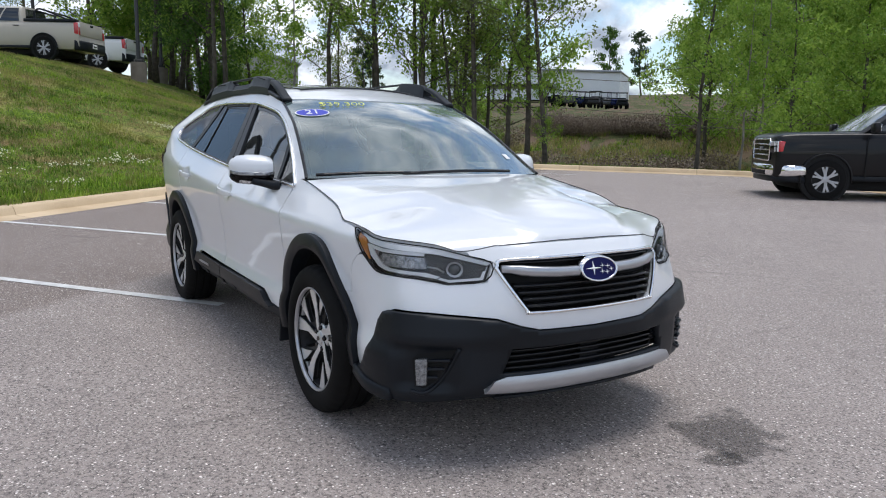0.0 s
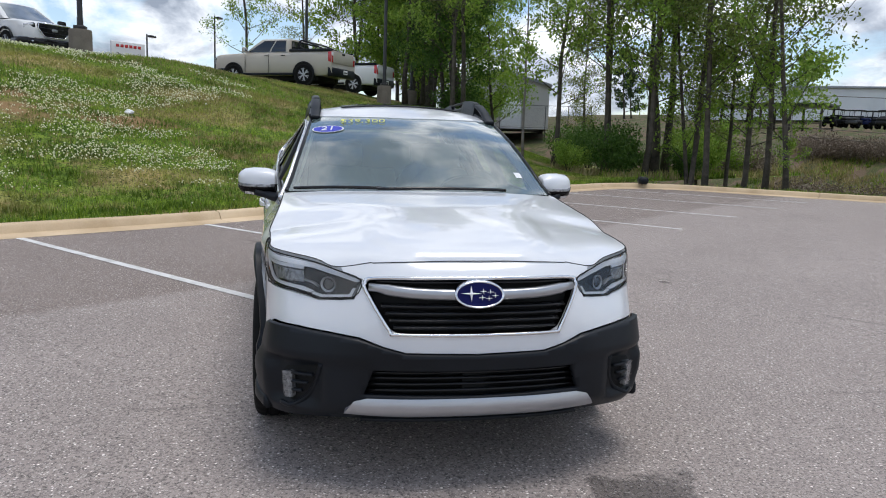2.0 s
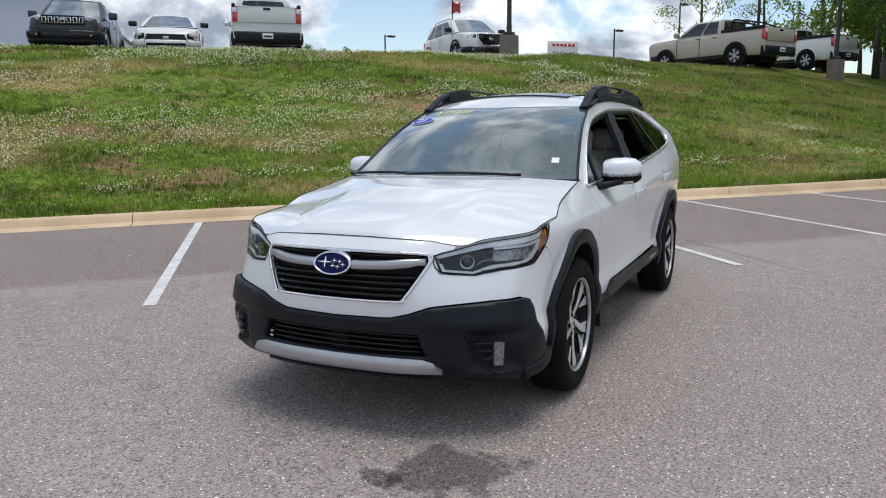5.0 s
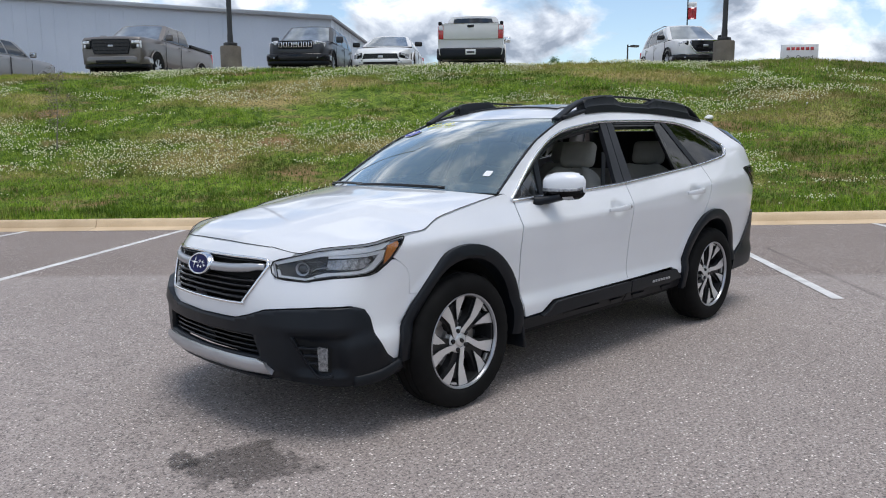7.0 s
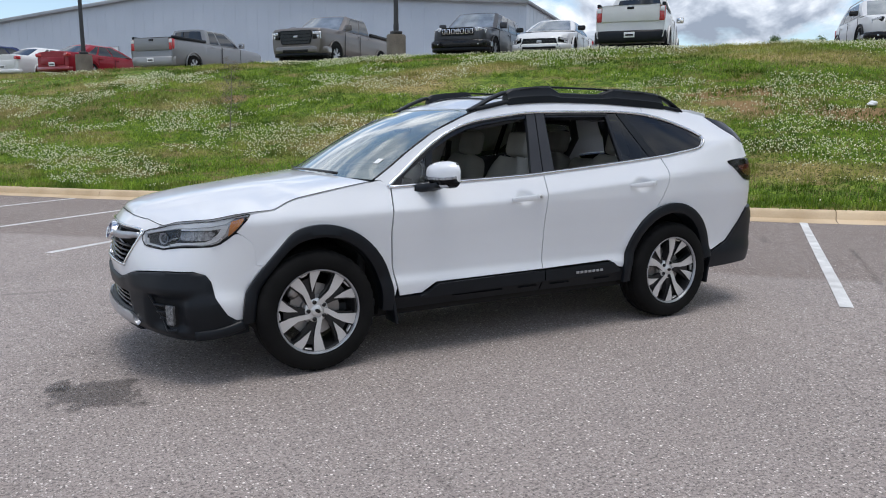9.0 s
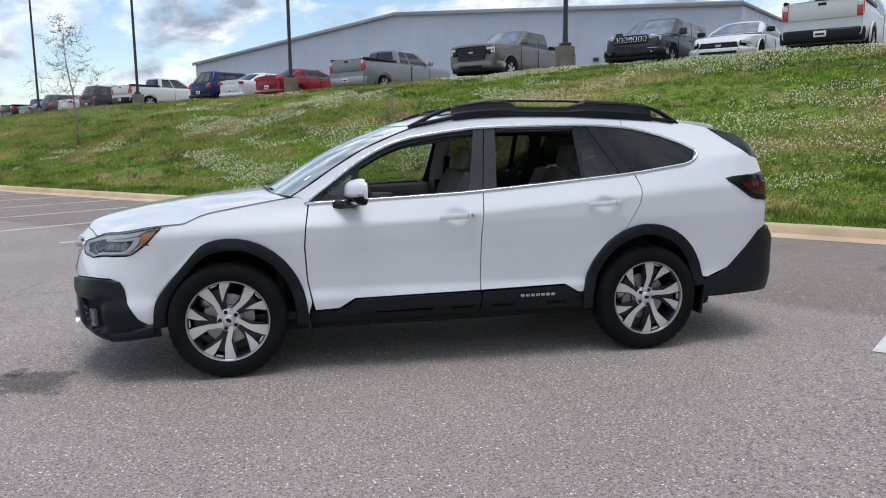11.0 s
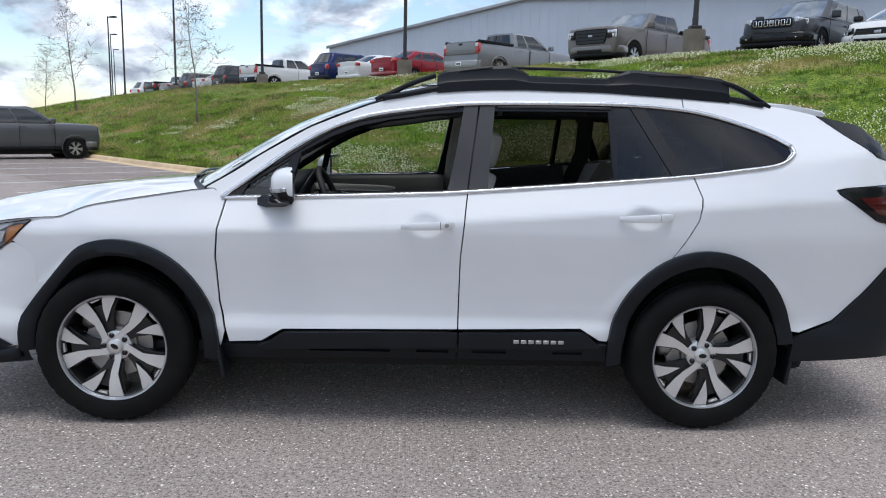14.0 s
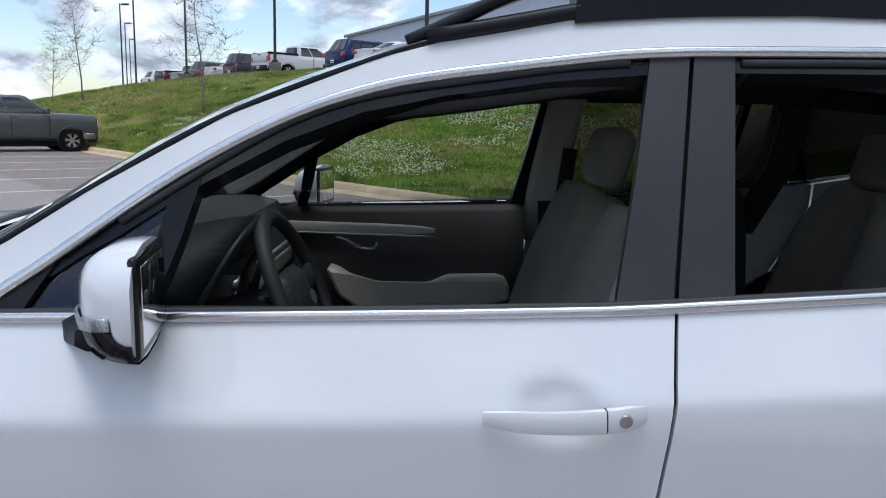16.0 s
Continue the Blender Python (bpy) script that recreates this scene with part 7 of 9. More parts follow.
    bh = 0.22 if tall else 0.17
    fb = [(hl - 0.55, -hw * 0.99), (hl - 0.22, -hw * 0.96), (hl - 0.06, -hw * 0.82), (hl + 0.02, -hw * 0.5), (hl + 0.035, 0), (hl + 0.02, hw * 0.5), (hl - 0.06, hw * 0.82), (hl - 0.22, hw * 0.96), (hl - 0.55, hw * 0.99)]
    bz = lo + (0.17 if tall else 0.13)
    bumper = part("front_bumper", sweep([(a, b, bz) for a, b in fb], 0.10, bh), bm_mat, root)
    part("lower_valance", sweep([(a - 0.03, b * 0.98, bz - bh / 2 - 0.055) for a, b in fb], 0.10, 0.12), M["clad"], bumper)
    part("lower_intake", box((0.05, hw * (0.95 if tall else 1.15), bh * 0.42), (hl + 0.062, 0, bz - bh * 0.24), 0.015), M["dark"], bumper)
    rb = [(-hl + 0.12, -hw * 0.95), (-hl - 0.03, -hw * 0.82), (-hl - 0.06, 0), (-hl - 0.03, hw * 0.82), (-hl + 0.12, hw * 0.95)]
    part("rear_bumper", sweep([(a, b, lo + 0.12) for a, b in rb], 0.14, bh * (1.5 if kind == "pickup" else 0.9)), M[d.get("rear_bumper", d.get("bumper", "clad"))], root)
    gz, gh, gw = d.get("grille", (hood - 0.31 if kind == "pickup" else (lo + hood) / 2 + 0.10, 0.42 if kind == "pickup" else 0.24, hw * (0.60 if kind == "pickup" else 0.5)))
    gx = hl - 0.005 if kind == "pickup" else hl - 0.01
    taper = d.get("grille_taper", 0.88 if kind == "pickup" else 0.82)
    face = [(-gw * taper, -gh / 2), (gw * taper, -gh / 2), (gw, gh * 0.10), (gw * 0.97, gh / 2), (-gw * 0.97, gh / 2), (-gw, gh * 0.10)]
    g = extrude_poly(face, 0.09, axis=0, at=gx - 0.05, bevel=0.012)
    g.transform(Matrix.Translation((0, 0, gz)))
    gr = part("grille", g, M["gloss"], root, "dark grille")
    for i in range(d.get("slots", 0)):
        yy = (i - (d["slots"] - 1) / 2) * gw * 2 / d["slots"]
        part("grille_surround", box((0.03, gw * 1.5 / d["slots"], gh * 0.8), (gx + 0.035, yy, gz), 0.012), M["chrome"], gr)
        part("grille_slot", box((0.03, gw * 1.0 / d["slots"], gh * 0.62), (gx + 0.040, yy, gz), 0.008), M["dark"], gr)
    for i in range(d.get("bars", 2)):
        part("grille_bar", box((0.02, gw * (1.80 if taper < 0.9 else 1.9), 0.022), (gx + 0.045, 0, gz + gh * ((i + 1) / (d.get("bars", 2) + 1) - 0.5)), 0.006), M[d.get("bar_mat", "clad")], gr)
    rim_pts = [(gx + 0.040, y, gz + z) for y, z in face]
    part("grille_frame", sweep(rim_pts, 0.030, 0.030, (1, 0, 0), closed=True), M["chrome"] if d.get("chrome_grille") else M["clad"], gr)
    part("grille_emblem", box((0.02, 0.16, 0.07), (gx + 0.055, 0, gz + 0.02), 0.01), M["satin"], gr)
    for sg in (1, -1):
        lh = d.get("lamp_h", 0.27 if kind == "pickup" else 0.15)
        lw = hw * (0.32 if kind == "pickup" else 0.40 if kind == "sedan" else 0.36)
        ly, lz = sg * (gw + lw * 0.5 + 0.02), gz + gh * (0.16 if tall else 0.24)
        slant = 16 if kind == "pickup" else 40
        back = 0.02 if kind == "pickup" else 0.13
        mt = Matrix.Translation((hl - back, ly, lz)) @ Matrix.Rotation(radians(sg * slant), 4, "Z") @ Matrix.Rotation(radians(0 if kind == "pickup" else -sg * 9), 4, "X")
        hb = box((0.16, lw, lh), (-0.05, 0, 0), 0.03, segs=3)
        hb.transform(mt)
        hd = part("headlight", hb, M["lamp"] if kind == "suv" else M["gloss"], root, "clear headlamp in a dark housing")
        for nm, sz, at, mat in (("lens", (0.02, lw * 0.86, lh * 0.34), (0.032, 0, lh * 0.22), "lamp"), ("lens", (0.02, lw * 0.40, lh * 0.36), (0.032, sg * lw * 0.22, -lh * 0.20), "lamp"), ("bezel_strip", (0.02, lw * 0.10, lh * 0.8), (0.032, sg * lw * 0.42, 0), "bezel")):
            lb = box(sz, at, 0.008)
            lb.transform(mt)
            part(nm, lb, M[mat], hd)
        if d.get("amber"):
            am = box((0.12, 0.07, lh * 0.8), (-0.03, sg * lw * 0.50, 0), 0.02)
            am.transform(mt)
            part("indicator", am, M["brightred"], hd)
        part("fog_lamp", box((0.03, 0.14, 0.06), (hl + 0.015, sg * hw * 0.66, bz - bh * 0.1), 0.015, (0, 0, sg * 14)), M["lamp"], bumper)
        if kind == "pickup":
            tb = box((0.16, 0.17, 0.40), (-hl + 0.045, sg * hw * 0.875, deck - 0.22), 0.03)
        elif kind == "sedan":
            tb = box((0.20, 0.46, 0.14), (-hl + 0.09, sg * hw * 0.68, belt - 0.06), 0.03, (0, 0, sg * 22))
        else:
            tb = box((0.16, 0.28, 0.22), (-hl + 0.06, sg * hw * 0.76, belt - 0.16), 0.03, (0, 0, sg * 20))
        tl = part("tail_lamp", tb, M["brightred"], root, "red tail lamp")
        if kind == "pickup":
            part("reversing_lens", box((0.03, 0.13, 0.13), (-hl - 0.032, sg * hw * 0.875, deck - 0.10), 0.01), M["drl"], tl)
    # number plate as a plain bar
    pl = part("number_plate", box((0.012, 0.30, 0.15), (-hl - (0.13 if kind == "pickup" else 0.065), 0, lo + (0.16 if kind == "pickup" else 0.30)), 0.004), M["print_white"], root)
    part("plate_bar", box((0.006, 0.22, 0.05), (-hl - (0.139 if kind == "pickup" else 0.074), 0, lo + (0.155 if kind == "pickup" else 0.295)), 0.002), M["rimgrey"], pl)
    part("underbody", box((wb + 0.9, Wd * 0.72, lo * 0.62), ((xf + xr) / 2, 0, lo * 0.78), 0.05), M["dark"], root)
    # wheels under dark arches
    for cx in (xf, xr):
        for sg in (1, -1):
            k = revolve([(0.0, -0.16), (r * 1.17, -0.16), (r * 1.17, 0.0), (0.0, 0.0)], 28, "Y")
            k.transform(Matrix.Translation((cx, sg * (hw * 0.985 + (0.012 if sg > 0 else -0.012)), r * 1.04)) @ Matrix.Rotation(0 if sg > 0 else math.pi, 4, "Z"))
            part("wheel_arch", k, M["dark"], body)
            lipm = sweep([(cx + r * 1.20 * math.cos(t), sg * (hw * 0.99 + 0.012), r * 1.04 + r * 1.20 * math.sin(t)) for t in np.linspace(radians(-8), radians(188), 20)], 0.035, 0.05, (0, sg, 0))
            part("arch_lip", lipm, M["clad"] if d.get("dark_lips") else P, body)
            w = new("wheel", SIMPLE["rim"])
            w.parent = root
            w.matrix_basis = pose(cx, sg * (hw - 0.085), r, 0, random.uniform(0, 60), 0 if sg > 0 else 180) @ Matrix.Diagonal((r, r * 0.95, r, 1))
            for n in ("tyre", "spokes"):
                o2 = new(n, SIMPLE[n])
                o2.parent = w
    return root, cab, (hl, hw, lo, r)


for _n, _c in (("slate_bumper", (0.15, 0.14, 0.132)), ("silver_bumper", (0.30, 0.30, 0.30)), ("red_bumper", (0.26, 0.012, 0.02)), ("white_bumper", (0.72, 0.72, 0.71))):
    M[_n] = paint(_n, _c, 0.1)
# pale mottled tone puts the mirrored sky into the windscreen's own colour
M["far_screen"] = surface("sky_toned_windscreen", (0.20, 0.225, 0.235), (0.42, 0.45, 0.46), 2.2, (0.02, 0.05), 100, 0.0, 0.001, 0.5, spec=0.9)
M["far_glass"] = surface("vehicle_glass", (0.010, 0.012, 0.013), (0.018, 0.021, 0.022), 1.5, (0.02, 0.05), 100, 0.0, spec=0.9)
PAINTS = {n: paint("paint_" + n, c, f, 0.32, 0.35) for n, c, f in (("ivory_white", (0.74, 0.74, 0.73), 0.0), ("sand", (0.50, 0.455, 0.385), 0.1), ("graphite", (0.052, 0.054, 0.060), 0.35), ("bronze_grey", (0.17, 0.155, 0.145), 0.35),
          ("silver", (0.26, 0.265, 0.27), 0.4), ("red", (0.28, 0.012, 0.022), 0.1), ("navy", (0.015, 0.025, 0.10), 0.2), ("slate", (0.11, 0.113, 0.118), 0.35), ("black", (0.005, 0.005, 0.006), 0.0))}


def on_hill(s, n):
    return hill_z(s, n) + 0.01


def park(name, label, category, colour, kind, s, n, heading, size, front=True, **kw):
    """Parks a vehicle with its front (or rear) bumper at that place of the plan; heading: 'in' towards the lot below, 'out' away from it, or a vector."""
    h = {"in": (-NV[0], -NV[1]), "out": NV}.get(heading, heading) if isinstance(heading, str) else heading
    k = math.hypot(*h)
    h = (h[0] / k, h[1] / k)
    px, py = xy(s, n)
    off = -size[0] / 2 if front else size[0] / 2
    x, y = px + h[0] * off, py + h[1] * off
    zs = kw.pop("z", None)
    if zs is None:
        zs = min(on_hill(x * U[0] + y * U[1] + h[0] * q * U[0] + h[1] * q * U[1], x * NV[0] + y * NV[1] + q * (h[0] * NV[0] + h[1] * NV[1])) for q in (0, 1.5, -1.5))
        zs += 0.0
    return vehicle(name, label, category, PAINTS[colour], kind, (x, y), h, size, z=zs, **kw)


FULL, MID = (5.8, 2.03, 1.93, 0.405, 3.6), (5.35, 1.90, 1.79, 0.385, 3.26)
SEDAN, SUV, CROSS = (4.85, 1.84, 1.45, 0.335, 2.80), (4.82, 1.94, 1.76, 0.375, 2.91), (4.30, 1.76, 1.60, 0.335, 2.62)

park("pickup_truck", "white full-size pickup backed to the bank, black bumper", "pickup truck", "ivory_white", "pickup", -0.9, 17.6, "out", FULL, False, detail={"bumper": "clad", "bars": 3})
park("sedan", "white sedan with dark lower grille facing the bank", "sedan", "ivory_white", "sedan", -3.7, 18.2, "in", SEDAN, detail={"bumper": "white_bumper", "bars": 2, "grille": (0.50, 0.20, 0.52), "grille_taper": 1.15, "mirror": M["gloss"]})
park("sport_utility", "dark grey sport utility with chrome slotted grille", "suv", "graphite", "suv", -6.3, 18.0, "in", SUV, detail={"slots": 7, "bars": 0, "grille": (0.90, 0.21, 0.54), "grille_taper": 1.0, "bumper": "gloss", "dark_lips": True})
park("pickup_truck", "bronze grey crew-cab pickup with black grille", "pickup truck", "bronze_grey", "pickup", -11.9, 17.5, "in", FULL, detail={"bumper": "slate_bumper", "bars": 3})
park("pickup_truck", "silver extended-cab pickup with red tail lamps", "pickup truck", "silver", "pickup", -18.3, 17.9, "out", (5.7, 2.0, 1.87, 0.39, 3.64), False, detail={"rear_bumper": "silver_bumper", "panes": ((0.10, 0.36), (0.42, 0.93))})
park("sedan", "deep red sedan seen from behind", "sedan", "red", "sedan", -23.2, 17.9, "out", SEDAN, False, detail={"bumper": "red_bumper"})
park("sedan", "white sedan with red tail lamps", "sedan", "ivory_white", "sedan", -26.2, 18.2, "out", SEDAN, False, detail={"bumper": "white_bumper"})
park("crossover", "dark blue crossover parked with its tail to the bank", "crossover", "navy", "crossover", -28.8, 18.3, "out", CROSS, False, detail={"bumper": "clad"})
park("pickup_truck", "white crew-cab pickup, bed towards the bank", "pickup truck", "ivory_white", "pickup", -36.4, 18.6, "out", MID, False, detail={"bumper": "clad"})
for _s, _c, _k, _sz, _l in ((-41.5, "graphite", "suv", SUV, "dark sport utility in the far row"), (-44.5, "ivory_white", "sedan", SEDAN, "white sedan in the far row"), (-47.3, "slate", "crossover", CROSS, "dark grey crossover in the far row"),
                            (-50.2, "silver", "sedan", SEDAN, "silver sedan in the far row"), (-53.0, "graphite", "pickup", MID, "dark pickup in the far row"), (-56.0, "ivory_white", "crossover", CROSS, "white crossover in the far row")):
    park({"suv": "sport_utility", "sedan": "sedan", "crossover": "crossover", "pickup": "pickup_truck"}[_k], _l, {"suv": "suv", "pickup": "pickup truck"}.get(_k, _k), _c, _k, _s, 19.3 + 0.02 * (-41 - _s), "out", _sz, False)
_kr, _kc, _kd = park("crossover", "white crossover with black v-shaped grille and roof bars", "crossover", "ivory_white", "crossover", 6.2, 18.7, (0.70, 0.71), CROSS, detail={"bumper": "gloss", "grille": (0.68, 0.36, 0.46), "grille_taper": 0.6, "dark_lips": True, "chrome_grille": True, "mirror": M["gloss"]})
for _sg in (1, -1):
    part("roof_bar", sweep([_kc.side(_sg)(u, 1.0) + Vector((0, -_sg * 0.03, 0.05 if 0.1 < u < 0.9 else 0.01)) for u in np.linspace(0.05, 0.95, 9)], 0.03, 0.03), M["satin"], _kr)
_tr, _tc, _td = park("pickup_truck", "sand-coloured crew-cab pickup with black sports bar in its bed", "pickup truck", "sand", "pickup", 16.9, 18.3, (-0.55, -0.83), MID, False, detail={"bumper": "clad", "dark_lips": True, "handle": M["clad"]})
for _sg in (1, -1):
    part("sports_bar", sweep(smooth_line([(-1.05, _sg * 0.62, 1.30), (-1.10, _sg * 0.62, 1.62), (-1.35, _sg * 0.62, 1.68), (-2.2, _sg * 0.66, 1.36)], 5), 0.06, 0.06, round_=True), M["clad"], _tr)
part("sports_bar", sweep([(-1.12, -0.62, 1.63), (-1.12, 0.62, 1.63)], 0.06, 0.06, round_=True), M["clad"], _tr)
part("sports_bar", sweep([(-1.36, -0.62, 1.67), (-1.36, 0.62, 1.67)], 0.06, 0.06, round_=True), M["clad"], _tr)
park("pickup_truck", "white pickup with smoked red tail lamps behind a lamp post", "pickup truck", "ivory_white", "pickup", 22.7, 21.5, (-0.55, -0.83), MID, False, detail={"bumper": "clad"})
_bh = (-0.63, -0.777)
vehicle("pickup_truck", "black full-size pickup with chrome grille and alloy wheels", "pickup truck", PAINTS["black"], "pickup", (-3.67, 14.08), _bh, (5.9, 2.02, 1.93, 0.40, 3.68), "vehicles in the lower lot",
        detail={"bumper": "chrome", "bars": 3, "bar_mat": "chrome", "chrome_grille": True, "amber": True, "lamp_h": 0.26, "grille_taper": 0.96, "panes": ((0.06, 0.34), (0.38, 0.93))}, z=lot_z(12.2))
vehicle("pickup_truck", "dark grey crew-cab pickup parked at the kerb", "pickup truck", PAINTS["slate"], "pickup", (14.85, -24.82), NV, (5.8, 2.03, 1.93, 0.40, 3.7), "vehicles in the lower lot",
        detail={"bumper": "slate_bumper"}, z=lot_z(-28))

# ---------------------------------------------------------------- lamp posts, sign, flag, buildings, cables
def place_s(s, n, z=None, rz=0.0):
    x, y = xy(s, n)
    return pose(x, y, on_hill(s, n) if z is None else z, 0, 0, rz)


def lamp_post(s, n, height=9.3, z=None, arm=(-1, 0), footing=True, label="black lamp post on a round concrete footing"):
    z = on_hill(s, n) - 0.05 if z is None else z
    root = thing("lamp_post", label, "lamp post", "lamp posts along the bank", place_s(s, n, z))
    base = 0.0
    if footing:
        base = 0.80
        bm = revolve([(0.0, -0.3), (0.30, -0.3), (0.30, 0.74), (0.285, 0.79), (0.0, 0.80)], 24)
        part("footing", bm, M["footing"], root, "weathered concrete footing")
        part("base_cover", box((0.30, 0.30, 0.10), (0, 0, base + 0.05), 0.02), M["pole"], root)
    bm = revolve([(0.085, base), (0.085, base + 0.3), (0.075, base + 0.35), (0.055, height), (0.0, height)], 12)
    part("pole", bm, M["pole"], root)
    a = Vector((arm[0], arm[1], 0)).normalized()
    part("arm", sweep([(0, 0, height - 0.15), a * 0.35 + Vector((0, 0, height - 0.10))], 0.06, 0.06, round_=True), M["pole"], root)
    h = box((0.62, 0.34, 0.14), (0, 0, 0), 0.03)
    h.transform(Matrix.Translation(a * 0.62 + Vector((0, 0, height - 0.08))) @ Matrix.Rotation(math.atan2(a.y, a.x), 4, "Z"))
    hd = part("lamp_head", h, M["pole"], root)
    g = box((0.46, 0.24, 0.02), (0, 0, 0), 0.005)
    g.transform(Matrix.Translation(a * 0.62 + Vector((0, 0, height - 0.158))) @ Matrix.Rotation(math.atan2(a.y, a.x), 4, "Z"))
    part("lamp_glass", g, M["drl"], hd)


for _s, _n in ((6.5, 17.8), (-7.95, 16.9), (-21.2, 17.5), (-34.4, 18.4), (-47.0, 19.0), (-59.5, 20.2)):
    lamp_post(_s, _n, 9.6, arm=(-0.9, 0.4))
lamp_post(19.83, 18.83, 9.4, arm=(0.6, -0.8))
for _s, _n, _h in ((27.0, 23.6, 9.0), (22.2, 26.5, 9.0)):
    lamp_post(_s, _n, _h, arm=(0.6, -0.8), label="slim black lamp post before the trees")
for _s, _n, _h in ((9.7, 54.5, 5.1), (26.0, 48.0, 5.2), (30.0, 45.6, 6.9), (-68.4, 22.2, 8.6), (-93.0, 31.0, 9.6), (-119.0, 40.5, 10.0)):
    lamp_post(_s, _n, _h, 1.6 if _s < -60 else 3.4, arm=(-0.9, 0.4), footing=False, label="far black lamp post")


def sign_board():
    root = thing("sign", "white dealership board with red band on two posts", "sign", m=place_s(10.3, 22.2, None, math.degrees(math.atan2(-NV[1], -NV[0]))))
    part("board", box((0.10, 1.25, 0.62), (0, 0, 0.70), 0.02), M["print_white"], root)
    for i in range(6):
        part("brand_mark", box((0.012, 0.115, 0.10), (0.055, -0.40 + 0.16 * i, 0.86), 0.004), M["brightred"], root)
    lettering("Pre-Owned", 0.19, M["rimgrey"], root, Matrix.Translation((0.054, 0, 0.56)) @ Matrix(((0, 0, 1, 0), (1, 0, 0, 0), (0, 1, 0, 0), (0, 0, 0, 1))), "lettering", "dark words on the board")
    for y in (-0.5, 0.5):
        part("post", box((0.08, 0.08, 0.6), (0, y, 0.2), 0.01), M["pole"], root)


def flag():
    root = thing("flag", "red and white flag on a thin dark pole", "flag", m=place_s(9.0, 33.0))
    part("pole", revolve([(0.035, 0), (0.03, 5.0), (0.0, 5.0)], 8), M["pole"], root)
    rows = [[(0, 0.03 + 0.40 * u, z + 0.05 * math.sin(5 * u)) for z in (3.55, 3.9)] for u in np.linspace(0, 1, 8)]
    for nm, lo, hi, mat in (("red_field", 3.50, 4.05, "brightred"), ("white_field", 4.054, 4.30, "print_white")):
        bm = strip_mesh([[(0.05 * math.sin(6 * u), 0.03 + 0.42 * u, z) for z in np.linspace(lo, hi, 4)] for u in np.linspace(0, 1, 10)])
        bmesh.ops.solidify(bm, geom=list(bm.faces), thickness=0.004)
        part(nm, bm, M[mat], root)


sign_board()
flag()

M["cladding_blue"] = surface("blue_grey_cladding", (0.49, 0.545, 0.62), (0.55, 0.605, 0.68), 0.3, (0.45, 0.6), 9, 0.1, 0.01)
M["cladding_white"] = surface("white_cladding", (0.70, 0.72, 0.73), (0.78, 0.80, 0.81), 0.4, (0.45, 0.6), 9, 0.1, 0.01)
M["cladding_tan"] = surface("tan_cladding", (0.42, 0.41, 0.37), (0.50, 0.49, 0.45), 0.4, (0.5, 0.65), 9, 0.1, 0.01)
M["roof_grey"] = surface("grey_roof", (0.30, 0.32, 0.35), (0.38, 0.40, 0.42), 0.4, (0.4, 0.55), 9, 0.1, 0.01, 0.3)


def metal_building(name, label, at, rz, width, depth, eave, ridge, wall, roof_mat, rib=0.9, extras=()):
    """A gabled steel building: x across its gable front, y backwards. Ribbed walls, overhanging roof, trims."""
    root = thing(name, label, "building", m=pose(*at, 0, 0, rz))
    h = width / 2
    gable = [(-h, 0), (h, 0), (h, eave), (0, ridge), (-h, eave)]
    bm = extrude_poly(gable, 0.25, axis=1, at=0.0)
    front = part("front_wall", bm, wall, root)
    part("back_wall", extrude_poly(gable, 0.25, axis=1, at=depth - 0.25), wall, root)
    for sg in (1, -1):
        part("side_wall", box((0.25, depth - 0.5, eave), (sg * (h - 0.125), depth / 2, eave / 2)), wall, root)
        sl = math.hypot(h, ridge - eave)
        r = box((sl + 0.3, depth + 0.5, 0.14), (0, 0, 0), 0.01)
        r.transform(Matrix.Translation((sg * (h / 2 + 0.08), depth / 2, (eave + ridge) / 2 + 0.10)) @ Matrix.Rotation(sg * math.atan2(ridge - eave, h), 4, "Y"))
        part("roof_slope", r, roof_mat, root)
        part("gable_trim", sweep([(0, -0.28, ridge + 0.10), (sg * (h + 0.15), -0.28, eave + 0.08)], 0.08, 0.30), M["roof_grey"], root)
    ribs = bmesh.new()
    for x in np.arange(-h + rib / 2, h, rib):
        top = eave + (ridge - eave) * (1 - abs(x) / h)
        box((0.05, 0.016, top), (x, -0.006, top / 2), bm=ribs)
    for sg in (1, -1):
        for y in np.arange(rib, depth, rib):
            box((0.016, 0.05, eave), (sg * (h + 0.006), y, eave / 2), bm=ribs)
    part("ribs", ribs, wall, root, "narrow ribs of the steel cladding", False)
    for nm, lab, (sx, sz), (x, z), mat in extras:
        part(nm, box((sx, 0.12, sz), (x, -0.06, z), 0.01), mat, front, lab)
        part("opening_trim", sweep([(x + a * sx / 2, -0.09, z + b * sz / 2) for a, b in ((-1, -1), (1, -1), (1, 1), (-1, 1))], 0.06, 0.10, (0, -1, 0), closed=True), M["roof_grey"], front)
    return root


